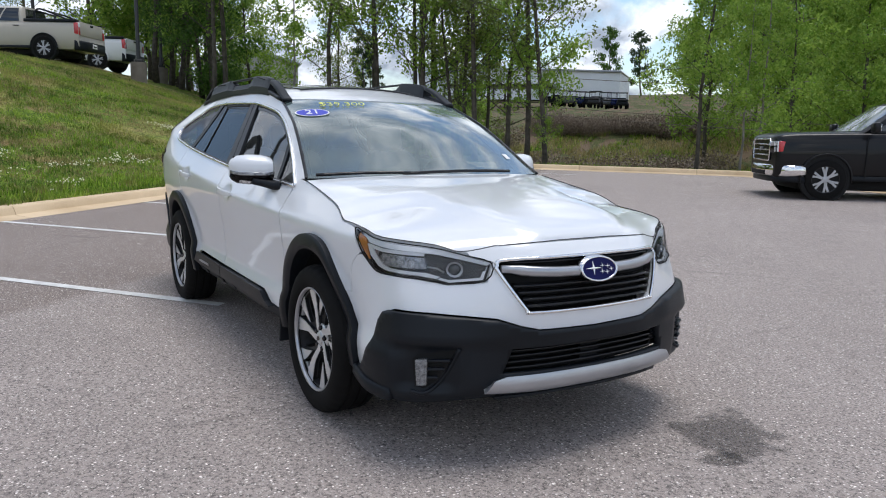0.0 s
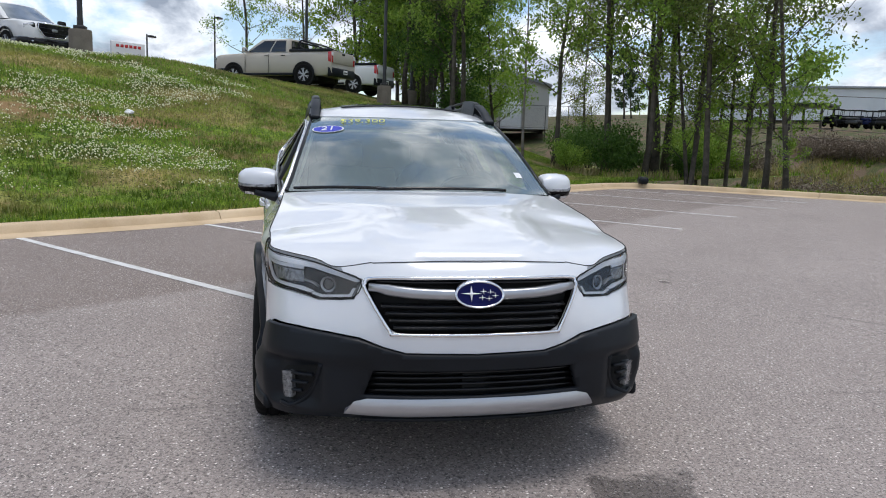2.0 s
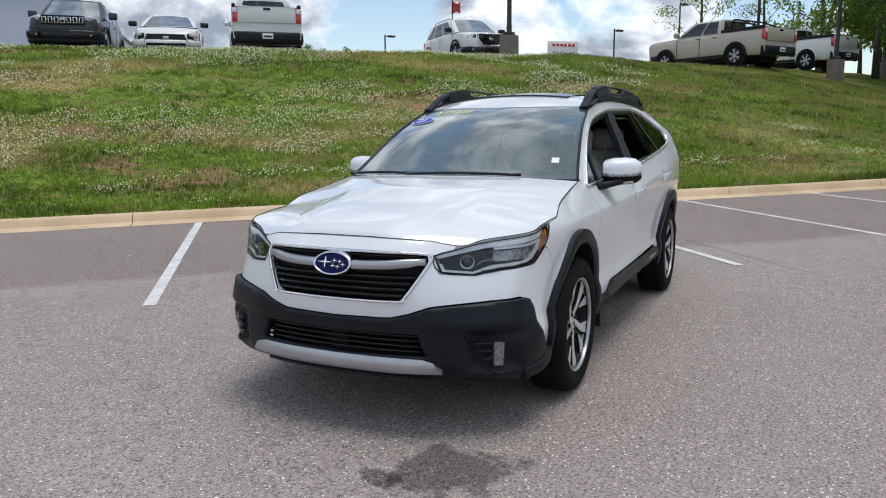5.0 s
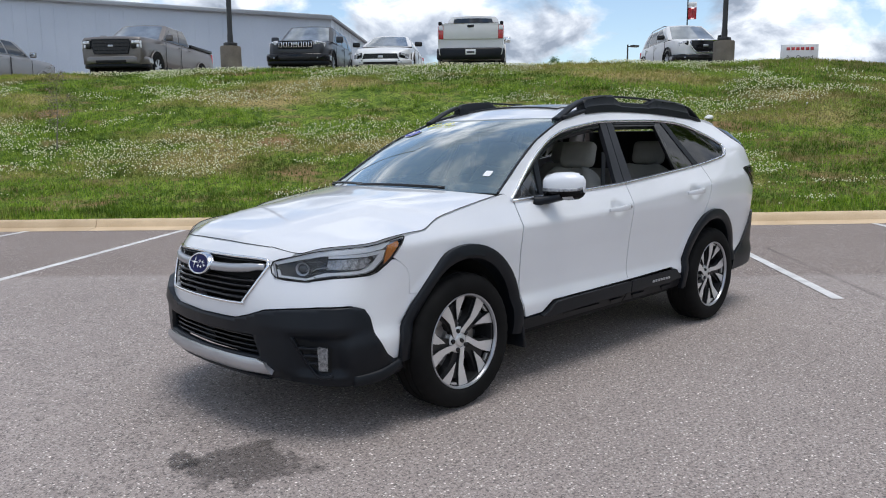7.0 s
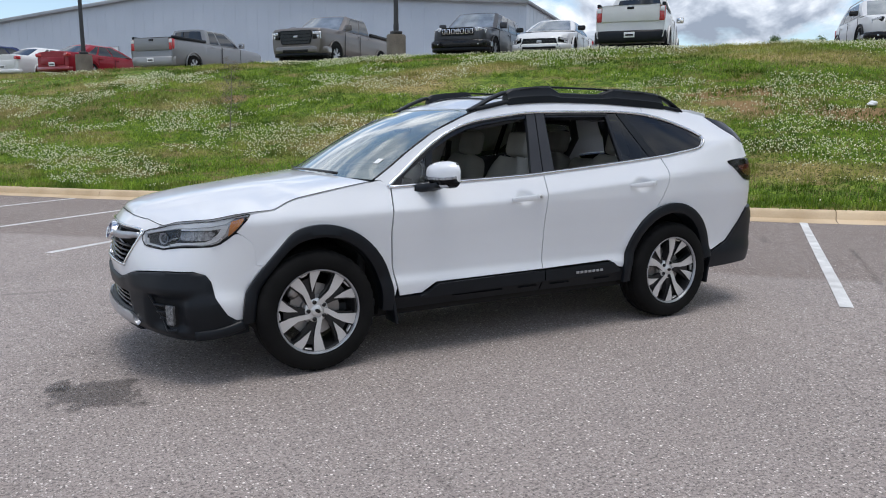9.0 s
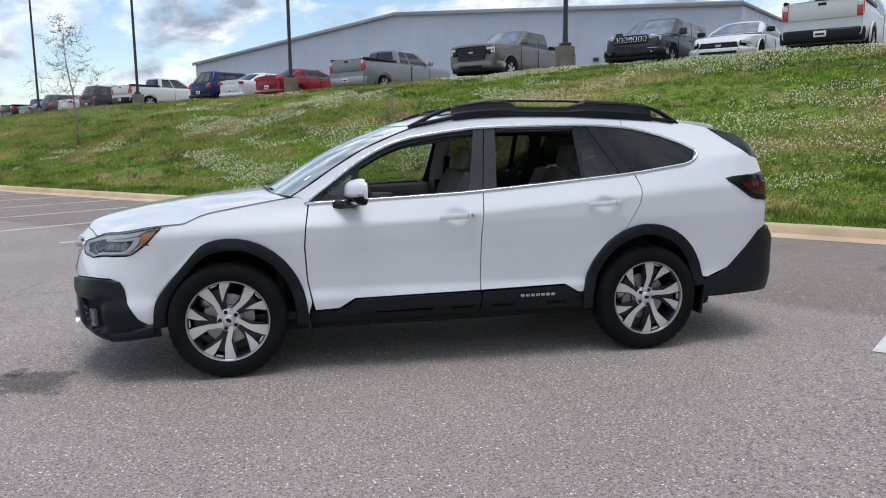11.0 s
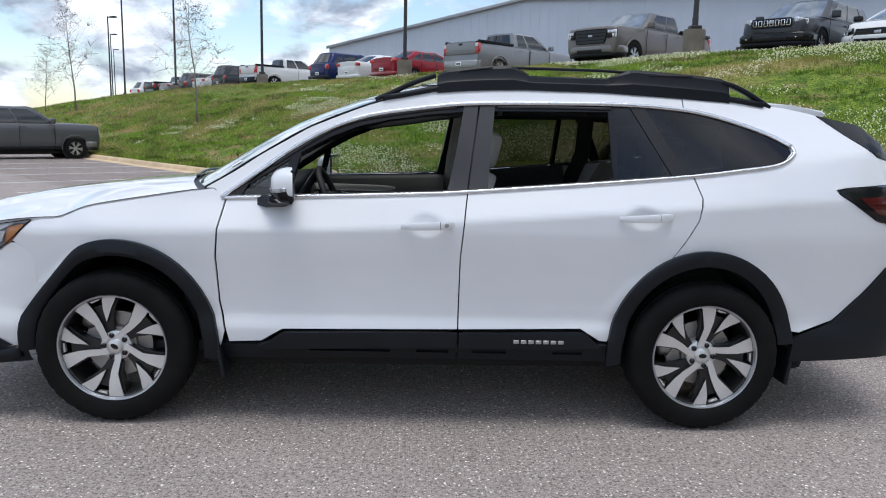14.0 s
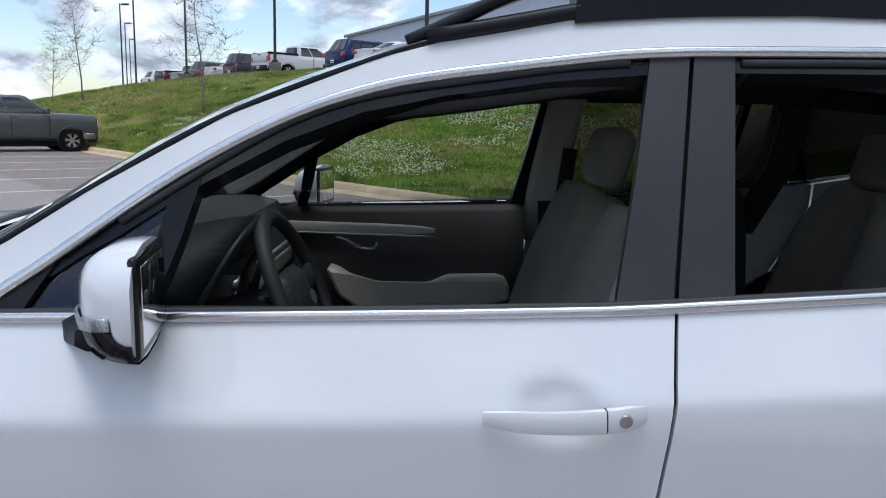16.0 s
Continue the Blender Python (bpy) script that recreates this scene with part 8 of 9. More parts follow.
_rz = math.degrees(math.atan2(U[1], U[0]))       # gable front parallel to the kerb
_bx, _by = xy(-40.4, 46.5)
metal_building("warehouse", "long blue-grey steel building beyond the upper lot", (_bx, _by, 2.2), _rz, 58.0, 60.0, 7.3, 9.6, M["cladding_blue"], M["roof_grey"], 1.0,
               (("louvre", "pale louvred vent", (1.5, 2.3), (-7.0, 4.4), M["cladding_white"]), ("wall_lamp", "small dark wall lamp", (0.45, 0.3), (19.0, 4.6), M["pole"])))
_bx, _by = xy(55.0, 37.0)
# the shed's dark side panel stands in for the shade of an open bay
metal_building("shed", "tan steel shed with a white roller door", (_bx, _by, 3.2), math.degrees(math.atan2(0.83 * U[1] + 0.55 * NV[1], 0.83 * U[0] + 0.55 * NV[0])) - 90, 8.8, 12.0, 3.9, 5.2, M["cladding_tan"], M["roof_grey"], 0.8,
               (("roller_door", "white roller door", (2.0, 3.0), (0.9, 1.5), M["cladding_white"]), ("side_bay", "dark panel painted as a shaded open bay", (1.9, 2.6), (-2.9, 1.3), M["dark"])))
_bx, _by = xy(108.0, 25.0)
metal_building("storage_building", "long low white steel storage building", (_bx, _by, 6.5), math.degrees(math.atan2(U[1], U[0])) - 90, 30.0, 14.0, 3.9, 4.4, M["cladding_white"], M["cladding_white"], 1.2)


def carport():
    x, y = xy(84.0, 21.4)
    root = thing("carport", "open carport with a dark flat roof on posts", "carport", m=pose(x, y, 3.9, 0, 0, math.degrees(math.atan2(NV[1], NV[0]))))
    part("roof", box((13.0, 6.0, 0.28), (0, 0, 3.0), 0.03), M["rimgrey"], root)
    for i in range(5):
        for y2 in (-2.7, 2.7):
            part("post", box((0.22, 0.22, 3.0), (-6.0 + 3.0 * i, y2, 1.5), 0.02), M["bark"], root)
    for y2 in (-2.7,):
        for z in (0.7, 1.3):
            part("rail", box((12.0, 0.08, 0.12), (0, y2, z), 0.01), M["bark"], root)


def buggy(s, n, z, rz, colour, label):
    x, y = xy(s, n)
    root = thing("utility_buggy", label, "buggy", "buggies by the storage building", pose(x, y, z, 0, 0, rz))
    part("body", box((2.4, 1.3, 0.45), (0, 0, 0.62), 0.10), colour, root)
    part("bonnet", box((0.8, 1.2, 0.25), (0.85, 0, 0.95), 0.08), colour, root)
    part("roof", box((1.3, 1.3, 0.07), (-0.15, 0, 1.85), 0.03), M["clad"], root)
    for sx in (0.45, -0.75):
        for sy in (-0.6, 0.6):
            part("post", sweep([(sx, sy, 0.8), (sx - 0.08, sy * 0.95, 1.84)], 0.05, 0.05, round_=True), M["clad"], root)
    part("seat", box((0.5, 1.1, 0.5), (-0.35, 0, 1.05), 0.06), M["trim"], root)
    for sx in (0.85, -0.85):
        for sy in (-0.62, 0.62):
            w = new("wheel", SIMPLE["rim"])
            w.parent = root
            w.matrix_basis = pose(sx, sy, 0.33, 0, 0, 0 if sy > 0 else 180) @ Matrix.Diagonal((0.33, 0.36, 0.33, 1))
            t = new("tyre", SIMPLE["tyre"])
            t.parent = w


def yard_fence():
    """Chain-link fence before the tan shed: posts, rails and a slanting wire mesh."""
    x, y = xy(55.0, 37.0)
    rz = math.degrees(math.atan2(0.83 * U[1] + 0.55 * NV[1], 0.83 * U[0] + 0.55 * NV[0])) - 90
    root = thing("fence", "grey chain-link fence on thin steel posts", "fence", m=pose(x, y, 3.2, 0, 0, rz))
    xs = np.arange(-8.0, 8.1, 2.0)
    for px in xs:
        part("post", revolve([(0.035, -1.2), (0.035, 2.05), (0.0, 2.08)], 8, at=(px, -3.2, 0)), M["rimgrey"], root)
    for z in (0.05, 2.0):
        part("rail", sweep([(xs[0], -3.2, z), (xs[-1], -3.2, z)], 0.035, 0.035, round_=True), M["rimgrey"], root)
    for a, b in zip(xs, xs[1:]):
        mesh = bmesh.new()
        for k in np.arange(-2.0, 2.0, 0.2):
            for sl in (1, -1):
                lo, hi = max(0.0, k), min(2.0, k + 2.0)
                q = [(a + (u if sl > 0 else 2.0 - u), -3.2, u - k) for u in (lo, hi)]
                q = [p for p in q if -0.01 <= p[2] <= 2.01]
                if len(q) == 2:
                    sweep(q, 0.007, 0.007, (0, 1, 0), mesh)
        part("wire_mesh", mesh, M["rimgrey"], root, "thin grey wire mesh")


yard_fence()
carport()
_rb = random.Random(5)
for i in range(9):
    n = 7.4 + 0.95 * i
    buggy(86.5 + _rb.uniform(-1.2, 1.2), n, 4.5 + 0.03 * i, math.degrees(math.atan2(-U[1], -U[0])) + _rb.uniform(-25, 25), [M["clad"], PAINTS["navy"], PAINTS["slate"], M["rimgrey"]][i % 4], "dark utility buggy parked in a row")


def cables():
    """Sagging wires that cross the ditch, on poles out among the trees."""
    root = thing("power_line", "thin dark overhead wires between wooden poles", "power line")
    ends = ((34.0, 10.5), (30.0, -34.0))
    for k, (s, n) in enumerate(ends):
        x, y = xy(s, n)
        part("utility_pole", revolve([(0.14, -2.0), (0.10, 6.0), (0.0, 6.0)], 10, at=(x, y, 0)), M["bark"], root)
    for z0, z1, off in ((3.1, 1.6, 0.0), (2.7, 1.2, 0.5), (4.6, 3.2, 0.8)):
        pts = []
        for t in np.linspace(0, 1, 30):
            s, n = ends[0][0] + (ends[1][0] - ends[0][0]) * t + off, ends[0][1] + (ends[1][1] - ends[0][1]) * t
            pts.append((*xy(s, n), z0 + (z1 - z0) * t - 1.0 * 4 * t * (1 - t) * 0.5))
        part("wire", sweep(pts, 0.03, 0.03, round_=True), M["footing"], root)


cables()


def small_things():
    # crumpled white litter on the bank
    bm = bmesh.new()
    bmesh.ops.create_icosphere(bm, subdivisions=3, radius=0.085)
    for v in bm.verts:
        v.co *= 1 + 0.55 * noise.noise(v.co * 14)
        v.co.z *= 0.6
    ob = link_bm("plastic_bag", sharpen(bm, 25), M["print_white"])
    s, n = 4.55, 11.8
    ob.matrix_basis = place_s(s, n, on_hill(s, n) + 0.035, 20)
    tagged(ob, "crumpled white plastic bag on the grass", "litter")
    # dark inlet hood on the kerb at the far corner
    bm = box((0.62, 0.30, 0.22), (0, 0, 0.11), 0.09, segs=4)
    ob = link_bm("drain_cover", bm, M["clad"])
    ob.matrix_basis = place_s(18.6, 6.47, lot_z(18.6) + 0.145, -20)
    tagged(ob, "rounded black drain inlet cover on the kerb", "drain cover")
    for s, n, k in ((6.9, 12.5, 0.8), (9.2, 9.0, 0.5)):
        bm = bmesh.new()
        bmesh.ops.create_icosphere(bm, subdivisions=2, radius=0.035 * k)
        ob = link_bm("paper_scrap", bm, M["print_white"])
        ob.matrix_basis = place_s(s, n, on_hill(s, n) + 0.02)
        tagged(ob, "small white paper scrap on the grass", "litter")


small_things()

# ---------------------------------------------------------------- trees, shrubs, grass
def leaf_cloud(name, centres, radii, count, size, material, rnd, droop=0.3):
    """Many small leaves round the given centres, in one mesh."""
    c = np.array([tuple(p) for p in centres])
    r = np.array(radii)
    idx = rnd.integers(0, len(c), count)
    d = rnd.normal(size=(count, 3))
    d /= np.linalg.norm(d, axis=1)[:, None]
    p = c[idx] + d * (r[idx] * rnd.uniform(0.15, 1.0, count) ** 0.6)[:, None] * np.array([1, 1, 0.75])
    a = rnd.normal(size=(count, 3)); a /= np.linalg.norm(a, axis=1)[:, None]
    a[:, 2] -= droop
    b = np.cross(a, rnd.normal(size=(count, 3))); b /= np.linalg.norm(b, axis=1)[:, None] + 1e-9
    s = size * rnd.uniform(0.6, 1.35, count)[:, None]
    v = np.stack([p - a * s * 0.5, p + b * s * 0.32, p + a * s * 0.6, p - b * s * 0.32], 1).reshape(-1, 3)
    f = np.arange(count * 4).reshape(-1, 4)
    me = bpy.data.meshes.new(name)
    me.vertices.add(len(v)); me.vertices.foreach_set("co", v.ravel())
    me.loops.add(count * 4); me.loops.foreach_set("vertex_index", f.ravel())
    me.polygons.add(count); me.polygons.foreach_set("loop_start", np.arange(0, count * 4, 4))
    me.update(calc_edges=True)
    me.materials.append(material)
    return me


def branchwork(height, trunk_r, rnd, limbs, start, spread, rise, twigs=4, lean=0.06, forks=1):
    """Trunk and limbs as one tapered mesh; returns it with the limb ends where leaves grow."""
    bm = bmesh.new()
    tips, sizes = [], []
    for k in range(forks):
        ph = rnd.uniform(0, 6.28)
        base = [Vector((0.25 * k * math.cos(ph), 0.25 * k * math.sin(ph), 0))]
        n = 9
        drift = Vector((rnd.normal() * lean, rnd.normal() * lean, 0)) + Vector((math.cos(ph), math.sin(ph), 0)) * (0.08 * k)
        for i in range(1, n + 1):
            base.append(base[-1] + Vector((drift.x + rnd.normal() * 0.05, drift.y + rnd.normal() * 0.05, 1)) * (height / n))
        sweep(base, 2 * trunk_r, 2 * trunk_r, (1, 0, 0), bm, round_=True, widths=[max(0.12, 1 - 0.9 * i / n) * (1.25 if i == 0 else 1) for i in range(n + 1)])
        for j in range(limbs):
            t = start + (1 - start) * (j + rnd.uniform(0, 1)) / limbs
            q = t * n
            i = min(int(q), n - 1)
            p = base[i].lerp(base[i + 1], q - i)
            a = j * 2.4 + rnd.uniform(-0.5, 0.5)
            ln = spread * (1.05 - 0.75 * (t - start) / (1 - start + 1e-6)) * rnd.uniform(0.6, 1.2)
            d = Vector((math.cos(a), math.sin(a), rise * rnd.uniform(0.5, 1.5)))
            pts = [p, p + d * ln * 0.4, p + d * ln * 0.75 + Vector((0, 0, 0.05 * ln)), p + d * ln + Vector((0, 0, 0.12 * ln))]
            sweep(pts, trunk_r * 0.5 * (1.1 - t), trunk_r * 0.5 * (1.1 - t), (0, 0, 1), bm, round_=True, widths=[1, 0.7, 0.45, 0.2])
            tips += [pts[3], pts[2], pts[1].lerp(pts[2], 0.5)]
            sizes += [0.32 * spread, 0.30 * spread, 0.22 * spread]
            for _ in range(twigs):
                e = pts[1 + int(rnd.integers(0, 3))]
                g = e + Vector((rnd.normal(), rnd.normal(), 0.5 + rnd.normal() * 0.5)) * ln * 0.28
                sweep([e, e.lerp(g, 0.5) + Vector((0, 0, 0.03)), g], 0.022, 0.022, (0, 0, 1), bm, round_=True, widths=[1, 0.7, 0.4])
                tips.append(g)
                sizes.append(0.2 * spread)
        tips.append(base[-1]); sizes.append(0.25 * spread)
    return bm, tips, sizes


def tree_kind(label, height, trunk_r, seed, limbs, start, spread, rise, leaves, size, leaf, bark="bark", name="tree", twigs=3, forks=1, category="tree", group="trees behind the kerb", droop=0.3):
    rnd = np.random.default_rng(seed)
    bm, tips, sizes = branchwork(height, trunk_r, rnd, limbs, start, spread, rise, twigs, forks=forks)
    root = thing(name, label, category, group)
    part("trunk", bm, M[bark], root)
    if leaves:
        me = leaf_cloud("crown", tips, sizes, leaves, size, M[leaf], rnd, droop)
        cr = new("crown", me)
        cr.parent = root
    return root


def shrub_kind(label, seed, r, h, leaves, size, leaf, name="shrub", group="shrubs beyond the kerb"):
    rnd = np.random.default_rng(seed)
    root = thing(name, label, "shrub", group)
    bm = bmesh.new()
    tips, sizes = [], []
    for j in range(9):
        a = j * 2.4
        q = Vector((math.cos(a) * r * rnd.uniform(0.3, 0.9), math.sin(a) * r * rnd.uniform(0.3, 0.9), h * rnd.uniform(0.45, 0.95)))
        sweep([(0.05 * math.cos(a), 0.05 * math.sin(a), 0), q * 0.5 + Vector((0, 0, 0.1)), q], 0.035, 0.035, (1, 0, 0), bm, round_=True, widths=[1, 0.6, 0.3])
        tips += [q, q * 0.75, q * 0.5]
        sizes += [0.40 * r, 0.42 * r, 0.40 * r]
    part("stem", bm, M["bark"], root)
    cr = new("foliage", leaf_cloud("foliage", tips, sizes, leaves, size, M[leaf], rnd))
    cr.parent = root
    return root


TREES = {
    "slender": [tree_kind("slender young tree with fresh green leaves", 13.5, 0.11, 11 + i, 24, 0.16, 2.2, 0.7, 7000, 0.125, "leaf_fresh", "bark", twigs=5) for i in range(3)],
    "deep": [tree_kind("broad tree with deep green leaves", 12.5, 0.17, 31 + i, 22, 0.12, 3.3, 0.45, 7600, 0.19, "leaf_deep", "bark") for i in range(2)],
    "fresh": [tree_kind("broad tree in light spring leaf", 13.0, 0.16, 41 + i, 24, 0.06, 3.4, 0.45, 10500, 0.19, "leaf_fresh", "bark") for i in range(2)],
    "olive": [tree_kind("thin tree with sparse olive leaves", 14.5, 0.12, 51 + i, 22, 0.24, 2.3, 0.6, 5200, 0.12, "leaf_olive", "bark", twigs=5) for i in range(2)],
    "pine": [tree_kind("dark pine with bare lower trunk", 15.5, 0.17, 61 + i, 20, 0.38, 2.6, 0.25, 9000, 0.13, "needle", "bark", droop=0.1) for i in range(2)],
    "sapling": [tree_kind("leaning sapling with pale green leaves", 7.0, 0.05, 71, 16, 0.20, 1.3, 0.6, 3000, 0.10, "leaf_fresh", "palebark")],
    "bare": [tree_kind("bare young tree with swelling buds", 6.0, 0.055, 81 + i, 26, 0.20, 1.5, 0.9, 2200, 0.05, "twig", "palebark", twigs=10, group="bare trees by the drive") for i in range(2)],
    "far": [tree_kind("far woodland tree in spring leaf", 13.0, 0.2, 101 + i, 16, 0.10, 3.6, 0.45, 2600, 0.42, ("leaf_fresh", "leaf_deep", "needle")[i], "bark", twigs=1, group="far woods") for i in range(3)],
    "shrub": [shrub_kind("rounded leafy green shrub", 91, 1.5, 2.2, 4200, 0.10, "leaf_fresh"), shrub_kind("dark green leafy shrub under trees", 92, 1.3, 1.9, 3600, 0.10, "leaf_deep")],
    "vine": [shrub_kind("mound of dry brown vines", 95, 2.2, 1.5, 5200, 0.10, "vine", "brush_mound")],
}
_used = {}


def ground_at(s, n):
    if s > KERB_S + 0.3 and n < 7.6:
        return gully_z(s, n)
    if s > 42 or n > 34:
        return max(gully_z(s, 0) - 0.1, -2) if s > 42 else hill_z(s, 34)
    return hill_z(s, n)


def sight_gap(kind, s, n):
    """Gaps among the trees, cut as wedges of sight from two camera stands: one before the tan shed, one before the
    storage yard.
    """
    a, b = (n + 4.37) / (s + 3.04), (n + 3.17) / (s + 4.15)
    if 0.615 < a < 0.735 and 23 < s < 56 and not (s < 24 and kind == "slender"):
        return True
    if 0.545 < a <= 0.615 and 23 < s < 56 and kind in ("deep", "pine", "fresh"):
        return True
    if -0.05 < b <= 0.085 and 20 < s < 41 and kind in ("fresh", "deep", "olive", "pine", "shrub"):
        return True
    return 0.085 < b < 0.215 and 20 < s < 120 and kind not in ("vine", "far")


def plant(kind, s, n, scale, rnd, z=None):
    if sight_gap(kind, s, n):
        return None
    pick = TREES[kind][int(rnd.integers(0, len(TREES[kind])))]
    zz = ground_at(s, n) - 0.05 if z is None else z
    m = place_s(s, n, zz, float(rnd.uniform(0, 360))) @ Matrix.Diagonal((scale, scale, scale * float(rnd.uniform(0.92, 1.12)), 1))
    if pick not in _used:
        _used[pick] = 1
        pick.matrix_basis = m
        return pick
    ob = copy_thing(pick, Matrix.Identity(4))
    ob.matrix_basis = m
    return ob


_r = np.random.default_rng(7)
# the row right behind the end kerb
for kind, s, n, k in (("slender", 23.4, 12.4, 1.0), ("olive", 24.2, 11.0, 1.0), ("slender", 22.7, 17.6, 0.95), ("pine", 25.2, 8.9, 0.95), ("slender", 23.0, 8.2, 1.05), ("slender", 24.6, 7.4, 0.8), ("olive", 23.8, 6.9, 0.9),
                      ("olive", 23.2, 6.2, 1.0), ("slender", 25.0, 5.7, 1.05), ("olive", 23.4, 4.2, 1.0), ("slender", 22.8, 3.5, 0.9), ("slender", 26.6, 8.0, 0.8), ("slender", 26.9, 10.0, 1.05), ("olive", 27.6, 12.2, 1.1),
                      ("deep", 25.6, 19.2, 0.8), ("slender", 25.4, 20.4, 1.0), ("olive", 23.6, 17.6, 0.95), ("pine", 24.6, 19.0, 0.9), ("deep", 26.5, 22.2, 0.8), ("pine", 25.5, 22.8, 0.85), ("sapling", 22.6, 13.2, 1.2), ("olive", 29.0, 7.2, 0.9), ("pine", 28.6, 9.6, 1.05)):
    plant(kind, s + float(_r.uniform(-0.3, 0.3)), n + float(_r.uniform(-0.25, 0.25)), k, _r)
# behind the sand-coloured pickup, on the crest
for i in range(26):
    s, n = float(_r.uniform(29.5, 46)), float(_r.uniform(20, 37))
    if n > 33 or n < 0.55 * (s - 20) + 8:
        continue
    plant(("fresh", "slender", "olive", "fresh", "pine")[i % 5], s, n, float(_r.uniform(0.62, 0.88)), _r)
for s, n, kind in ((27.5, 28.5, "fresh"), (29.5, 30.5, "pine"), (31.5, 27.5, "fresh"), (33.5, 32.0, "deep"), (26.5, 31.5, "olive"), (30.0, 25.0, "slender"), (28.0, 22.8, "olive"), (34.5, 29.0, "pine"), (24.0, 33.5, "slender"), (32.0, 23.5, "slender")):
    plant(kind, s, n, float(_r.uniform(0.7, 0.92)), _r)
# the woods across the ditch
for i in range(44):
    s = float(_r.uniform(38, 72))
    n = float(_r.uniform(-34, -1.0 - 0.02 * (s - 38)))
    plant(("fresh", "fresh", "deep", "slender", "fresh", "olive")[i % 6], s, n, float(_r.uniform(0.8, 1.15)), _r)
for s, n, kind, k in ((23.6, -1.9, "slender", 0.8), (23.0, -3.9, "sapling", 1.1), (22.4, -3.3, "sapling", 0.9), (27.0, -7.5, "fresh", 0.7), (30.0, -11.0, "fresh", 0.85), (33.0, -6.0, "slender", 0.9), (29.0, -15.0, "deep", 0.85)):
    plant(kind, s, n, k, _r)
for s, n, kind, k in ((23.0, 9.6, "shrub", 0.95), (22.6, 11.4, "shrub", 0.6), (24.8, 13.2, "shrub", 0.7), (23.6, 2.6, "sapling", 0.55), (23.2, 3.4, "sapling", 0.6), (27.0, 5.2, "shrub", 0.6), (25.5, 16.5, "shrub", 0.5), (29.5, 19.0, "shrub", 0.6),
                      (26.0, -4.5, "shrub", 0.6), (30.5, -4.0, "shrub", 0.9), (34.0, -8.5, "shrub", 1.1), (31.0, 2.5, "vine", 0.9), (34.0, 4.5, "vine", 1.0), (36.5, 1.5, "vine", 1.2), (38.0, 6.0, "vine", 1.0), (39.5, -1.5, "vine", 1.3), (33.5, -2.0, "vine", 0.8), (37.0, 9.0, "vine", 1.0)):
    plant(kind, s, n, k, _r)
# dry overgrown hedge before the storage yard
for i in range(13):
    plant("vine", 54.5 + float(_r.uniform(-0.8, 0.8)), -2.4 + 1.05 * i + float(_r.uniform(-0.2, 0.2)), float(_r.uniform(0.8, 1.0)), _r)
# undergrowth below the trees
for i in range(46):
    s = float(_r.uniform(23.5, 40))
    n = float(_r.uniform(5.0 + 0.22 * (s - 22), 22)) if i % 3 else float(_r.uniform(-26, -6))
    plant("shrub", s, n, float(_r.uniform(0.5, 1.1)), _r)
for i in range(14):
    plant("shrub", float(_r.uniform(30, 44)), float(_r.uniform(22, 33)), float(_r.uniform(0.6, 1.2)), _r)
# bare trees on the bank and by the drive, tree tops beyond the crest
plant("bare", -9.9, 10.9, 0.30, _r)
plant("bare", -27.0, 11.2, 0.88, _r)
plant("bare", -47.0, 12.6, 0.95, _r)
plant("bare", -53.5, 12.6, 0.75, _r)
for s, n in ((5.8, 74), (9.3, 74), (7.4, 77)):
    plant("deep", s, n, 0.5, _r, 3.2)
for i in range(30):
    plant("far", float(_r.uniform(125, 160)), float(_r.uniform(-70, 60)), float(_r.uniform(0.75, 1.05)), _r)


for _kinds in TREES.values():
    for _mould in _kinds:
        if _mould not in _used:
            for _o in list(_mould.children) + [_mould]:
                bpy.data.objects.remove(_o)


def scatter(name, label, count, s0, s1, n0, n1, size, material, rnd, test, height=ground_at, blades=3, lean=0.5):
    """Tufts of blades over a stretch of ground, one object."""
    out = []
    tries = 0
    while len(out) < count and tries < count * 6:
        tries += 1
        s, n = rnd.uniform(s0, s1), rnd.uniform(n0, n1)
        if test(s, n):
            out.append((s, n))
    pts = np.array([(*xy(s, n), height(s, n)) for s, n in out])
    k = len(pts)
    p = np.repeat(pts, blades, 0)
    m = k * blades
    p[:, :2] += rnd.normal(size=(m, 2)) * size * 0.35
    h = size * rnd.uniform(0.5, 1.3, m)
    a = rnd.uniform(0, 2 * np.pi, m)
    w = size * 0.11
    d = np.stack([np.cos(a), np.sin(a), np.zeros(m)], 1)
    l = np.stack([-np.sin(a), np.cos(a), np.zeros(m)], 1) * rnd.normal(0, lean, m)[:, None] * h[:, None] + np.array([0, 0, 1]) * h[:, None]
    v = np.stack([p - d * w, p + d * w, p + l], 1).reshape(-1, 3)
    me = bpy.data.meshes.new(name)
    me.vertices.add(len(v)); me.vertices.foreach_set("co", v.ravel())
    me.loops.add(m * 3); me.loops.foreach_set("vertex_index", np.arange(m * 3))
    me.polygons.add(m); me.polygons.foreach_set("loop_start", np.arange(0, m * 3, 3))
    me.update(calc_edges=True)
    me.materials.append(material)
    return tagged(new(name, me), label, "grass", kind="stuff")


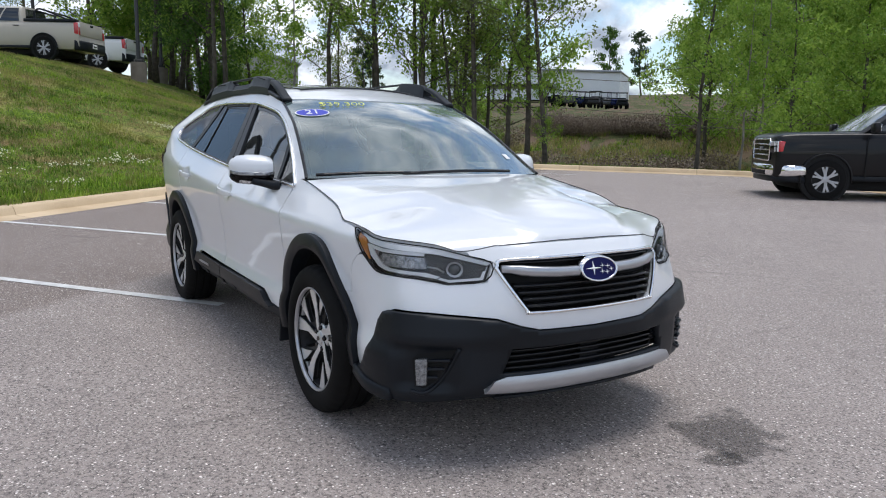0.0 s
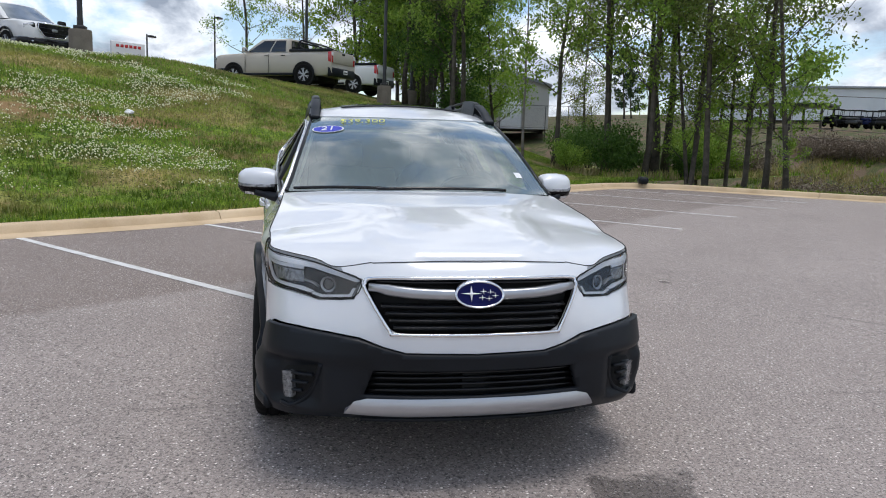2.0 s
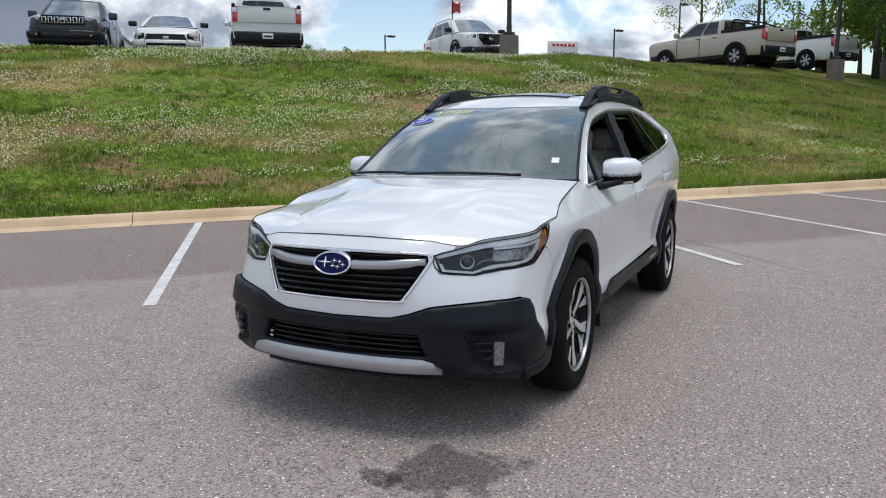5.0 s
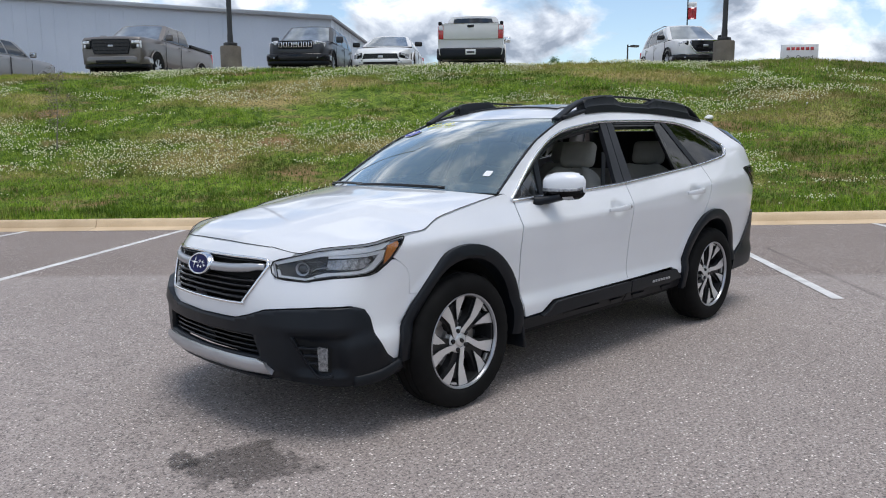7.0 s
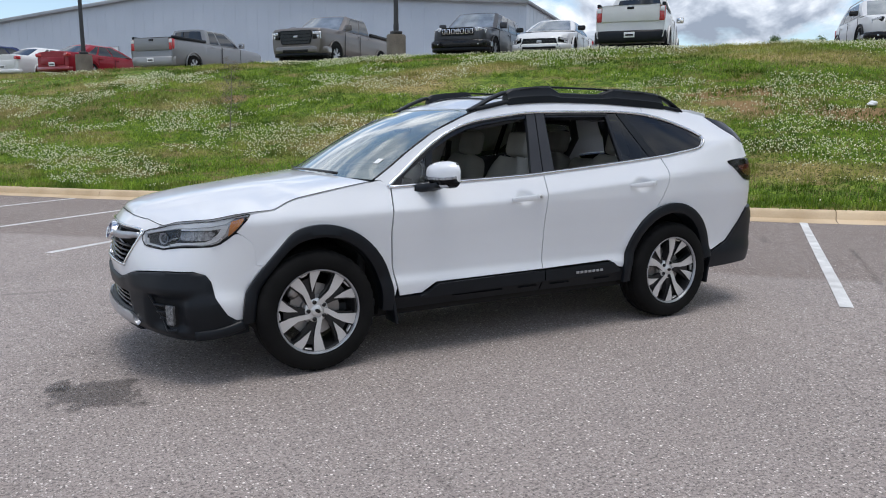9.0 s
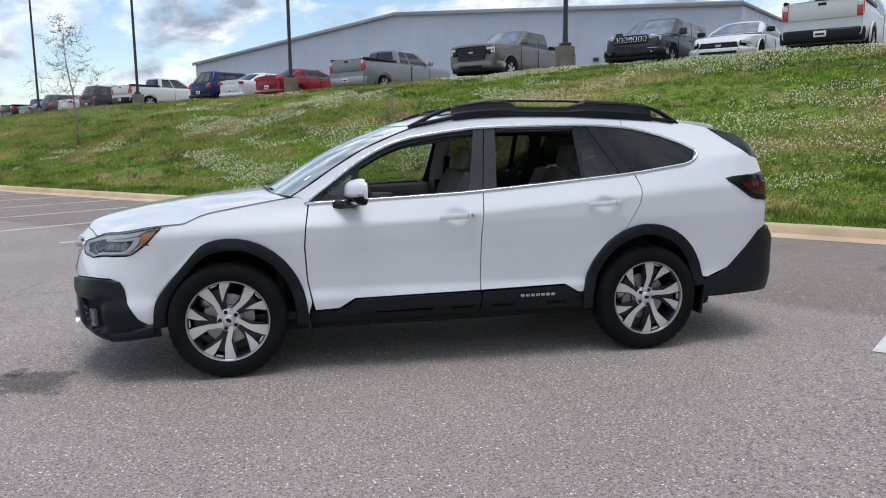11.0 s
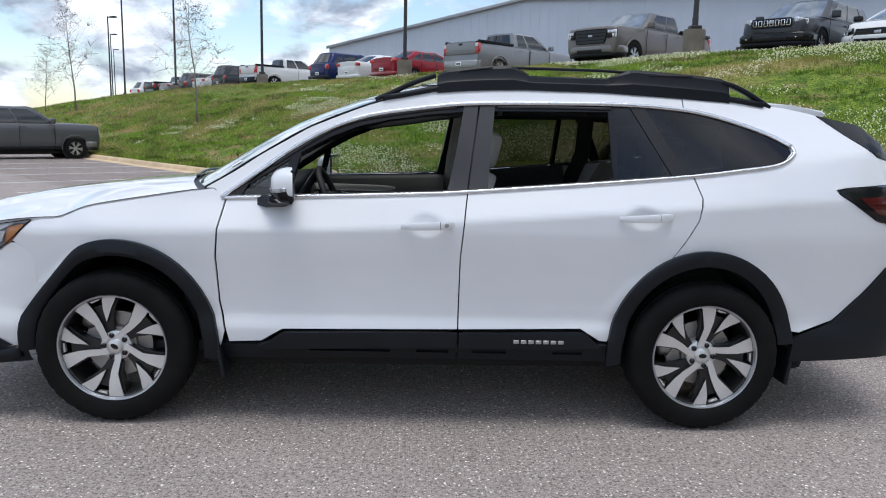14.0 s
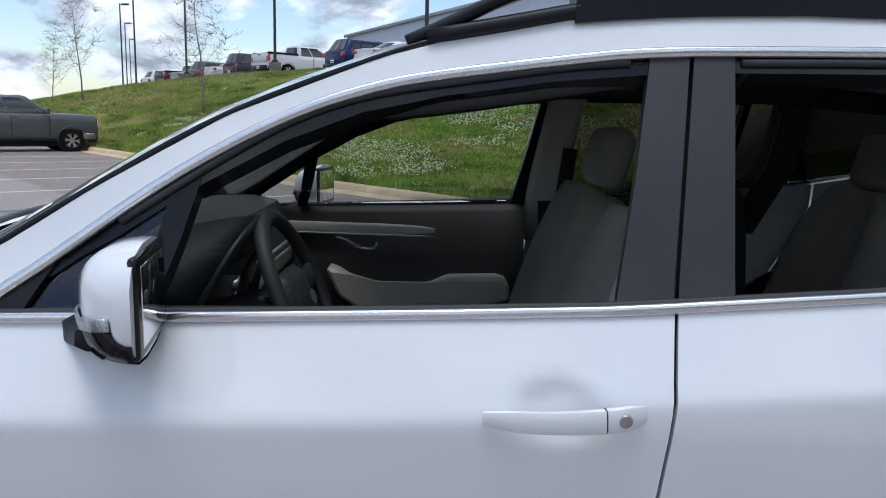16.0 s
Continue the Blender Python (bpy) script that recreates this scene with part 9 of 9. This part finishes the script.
_g = np.random.default_rng(3)
patch = lambda s, n, f=0.16, o=0.0: noise.noise(Vector((s * f * 0.8, n * f * 2.3, o)))
bank = lambda s, n: n > 7.40
scatter("grass", "short mown green grass on the bank", 105000, -36, 30, 7.35, 18.5, 0.075, M["blade"], _g, lambda s, n: bank(s, n) and patch(s, n) > -0.24 - 0.2 * (n < 7.9))
scatter("grass", "denser tussocks of brighter grass on the bank", 13000, -30, 26, 7.5, 18.0, 0.09, M["blade"], _g, lambda s, n: bank(s, n) and patch(s, n, 0.9, 11.0) > 0.12, blades=6, lean=0.8)
scatter("dry_grass", "dry straw-coloured grass among the green", 15000, -40, 30, 7.35, 18.5, 0.075, M["straw"], _g, lambda s, n: bank(s, n) and patch(s, n, 0.16, 4.0) > 0.08)
scatter("dry_grass", "dry yellow grass on the nose of the bank", 16000, 5, 20, 8.0, 20, 0.07, M["straw"], _g, lambda s, n: bank(s, n) and patch(s, n, 0.3, 8.0) > -0.22)
scatter("grass", "tufts of longer grass along the kerb", 7000, -40, 19, 7.30, 7.9, 0.12, M["blade"], _g, lambda s, n: True)
scatter("grass", "grass further along the bank", 16000, -85, -36, 7.35, 20, 0.13, M["blade"], _g, lambda s, n: True)
scatter("dry_grass", "yellowed grass along the far bank", 16000, -85, -14, 7.35, 19, 0.11, M["straw"], _g, lambda s, n: patch(s, n, 0.2, 6.0) > -0.2)
scatter("grass", "grass strip behind the end kerb", 6000, KERB_S + 0.25, 23, -30, 8.5, 0.12, M["blade"], _g, lambda s, n: True)
scatter("weeds", "rank weeds and dry stalks in the ditch", 16000, 22, 60, -30, 12, 0.34, M["straw"], _g, lambda s, n: patch(s, n, 0.2, 7) > -0.1)
scatter("weeds", "green weeds in the ditch", 12000, 22, 60, -30, 12, 0.30, M["blade"], _g, lambda s, n: patch(s, n, 0.2, 9) > 0.0)


def clover():
    """White clover heads in drifts over the bank, one object."""
    verts, faces = [], []
    made = 0
    while made < 40000:
        s, n = _g.uniform(-30, 24), _g.uniform(7.6, 17.2)
        k = 0.8 * patch(s, n, 0.26, 2.0) + 0.6 * patch(s, n, 0.9, 5.0)
        if k < -0.04 + 0.20 * _g.random() + 0.03 * max(0.0, -14 - s) + 0.10 * max(0.0, s - 5) + 0.3 * (n < 8.6) or not bank(s, n):
            made += 0.15
            continue
        made += 1
        x, y = xy(s, n)
        z = ground_at(s, n) + _g.uniform(0.05, 0.11)
        r = _g.uniform(0.011, 0.019)
        b = len(verts)
        verts += [(x + r, y, z), (x, y + r, z), (x - r, y, z), (x, y - r, z), (x, y, z + r), (x, y, z - r)]
        faces += [(b, b + 1, b + 4), (b + 1, b + 2, b + 4), (b + 2, b + 3, b + 4), (b + 3, b, b + 4), (b + 1, b, b + 5), (b + 2, b + 1, b + 5), (b + 3, b + 2, b + 5), (b, b + 3, b + 5)]
    tagged(mesh_object("clover_flowers", verts, faces, M["clover"]), "white clover flowers in drifts on the bank", "flowers", kind="stuff")


clover()
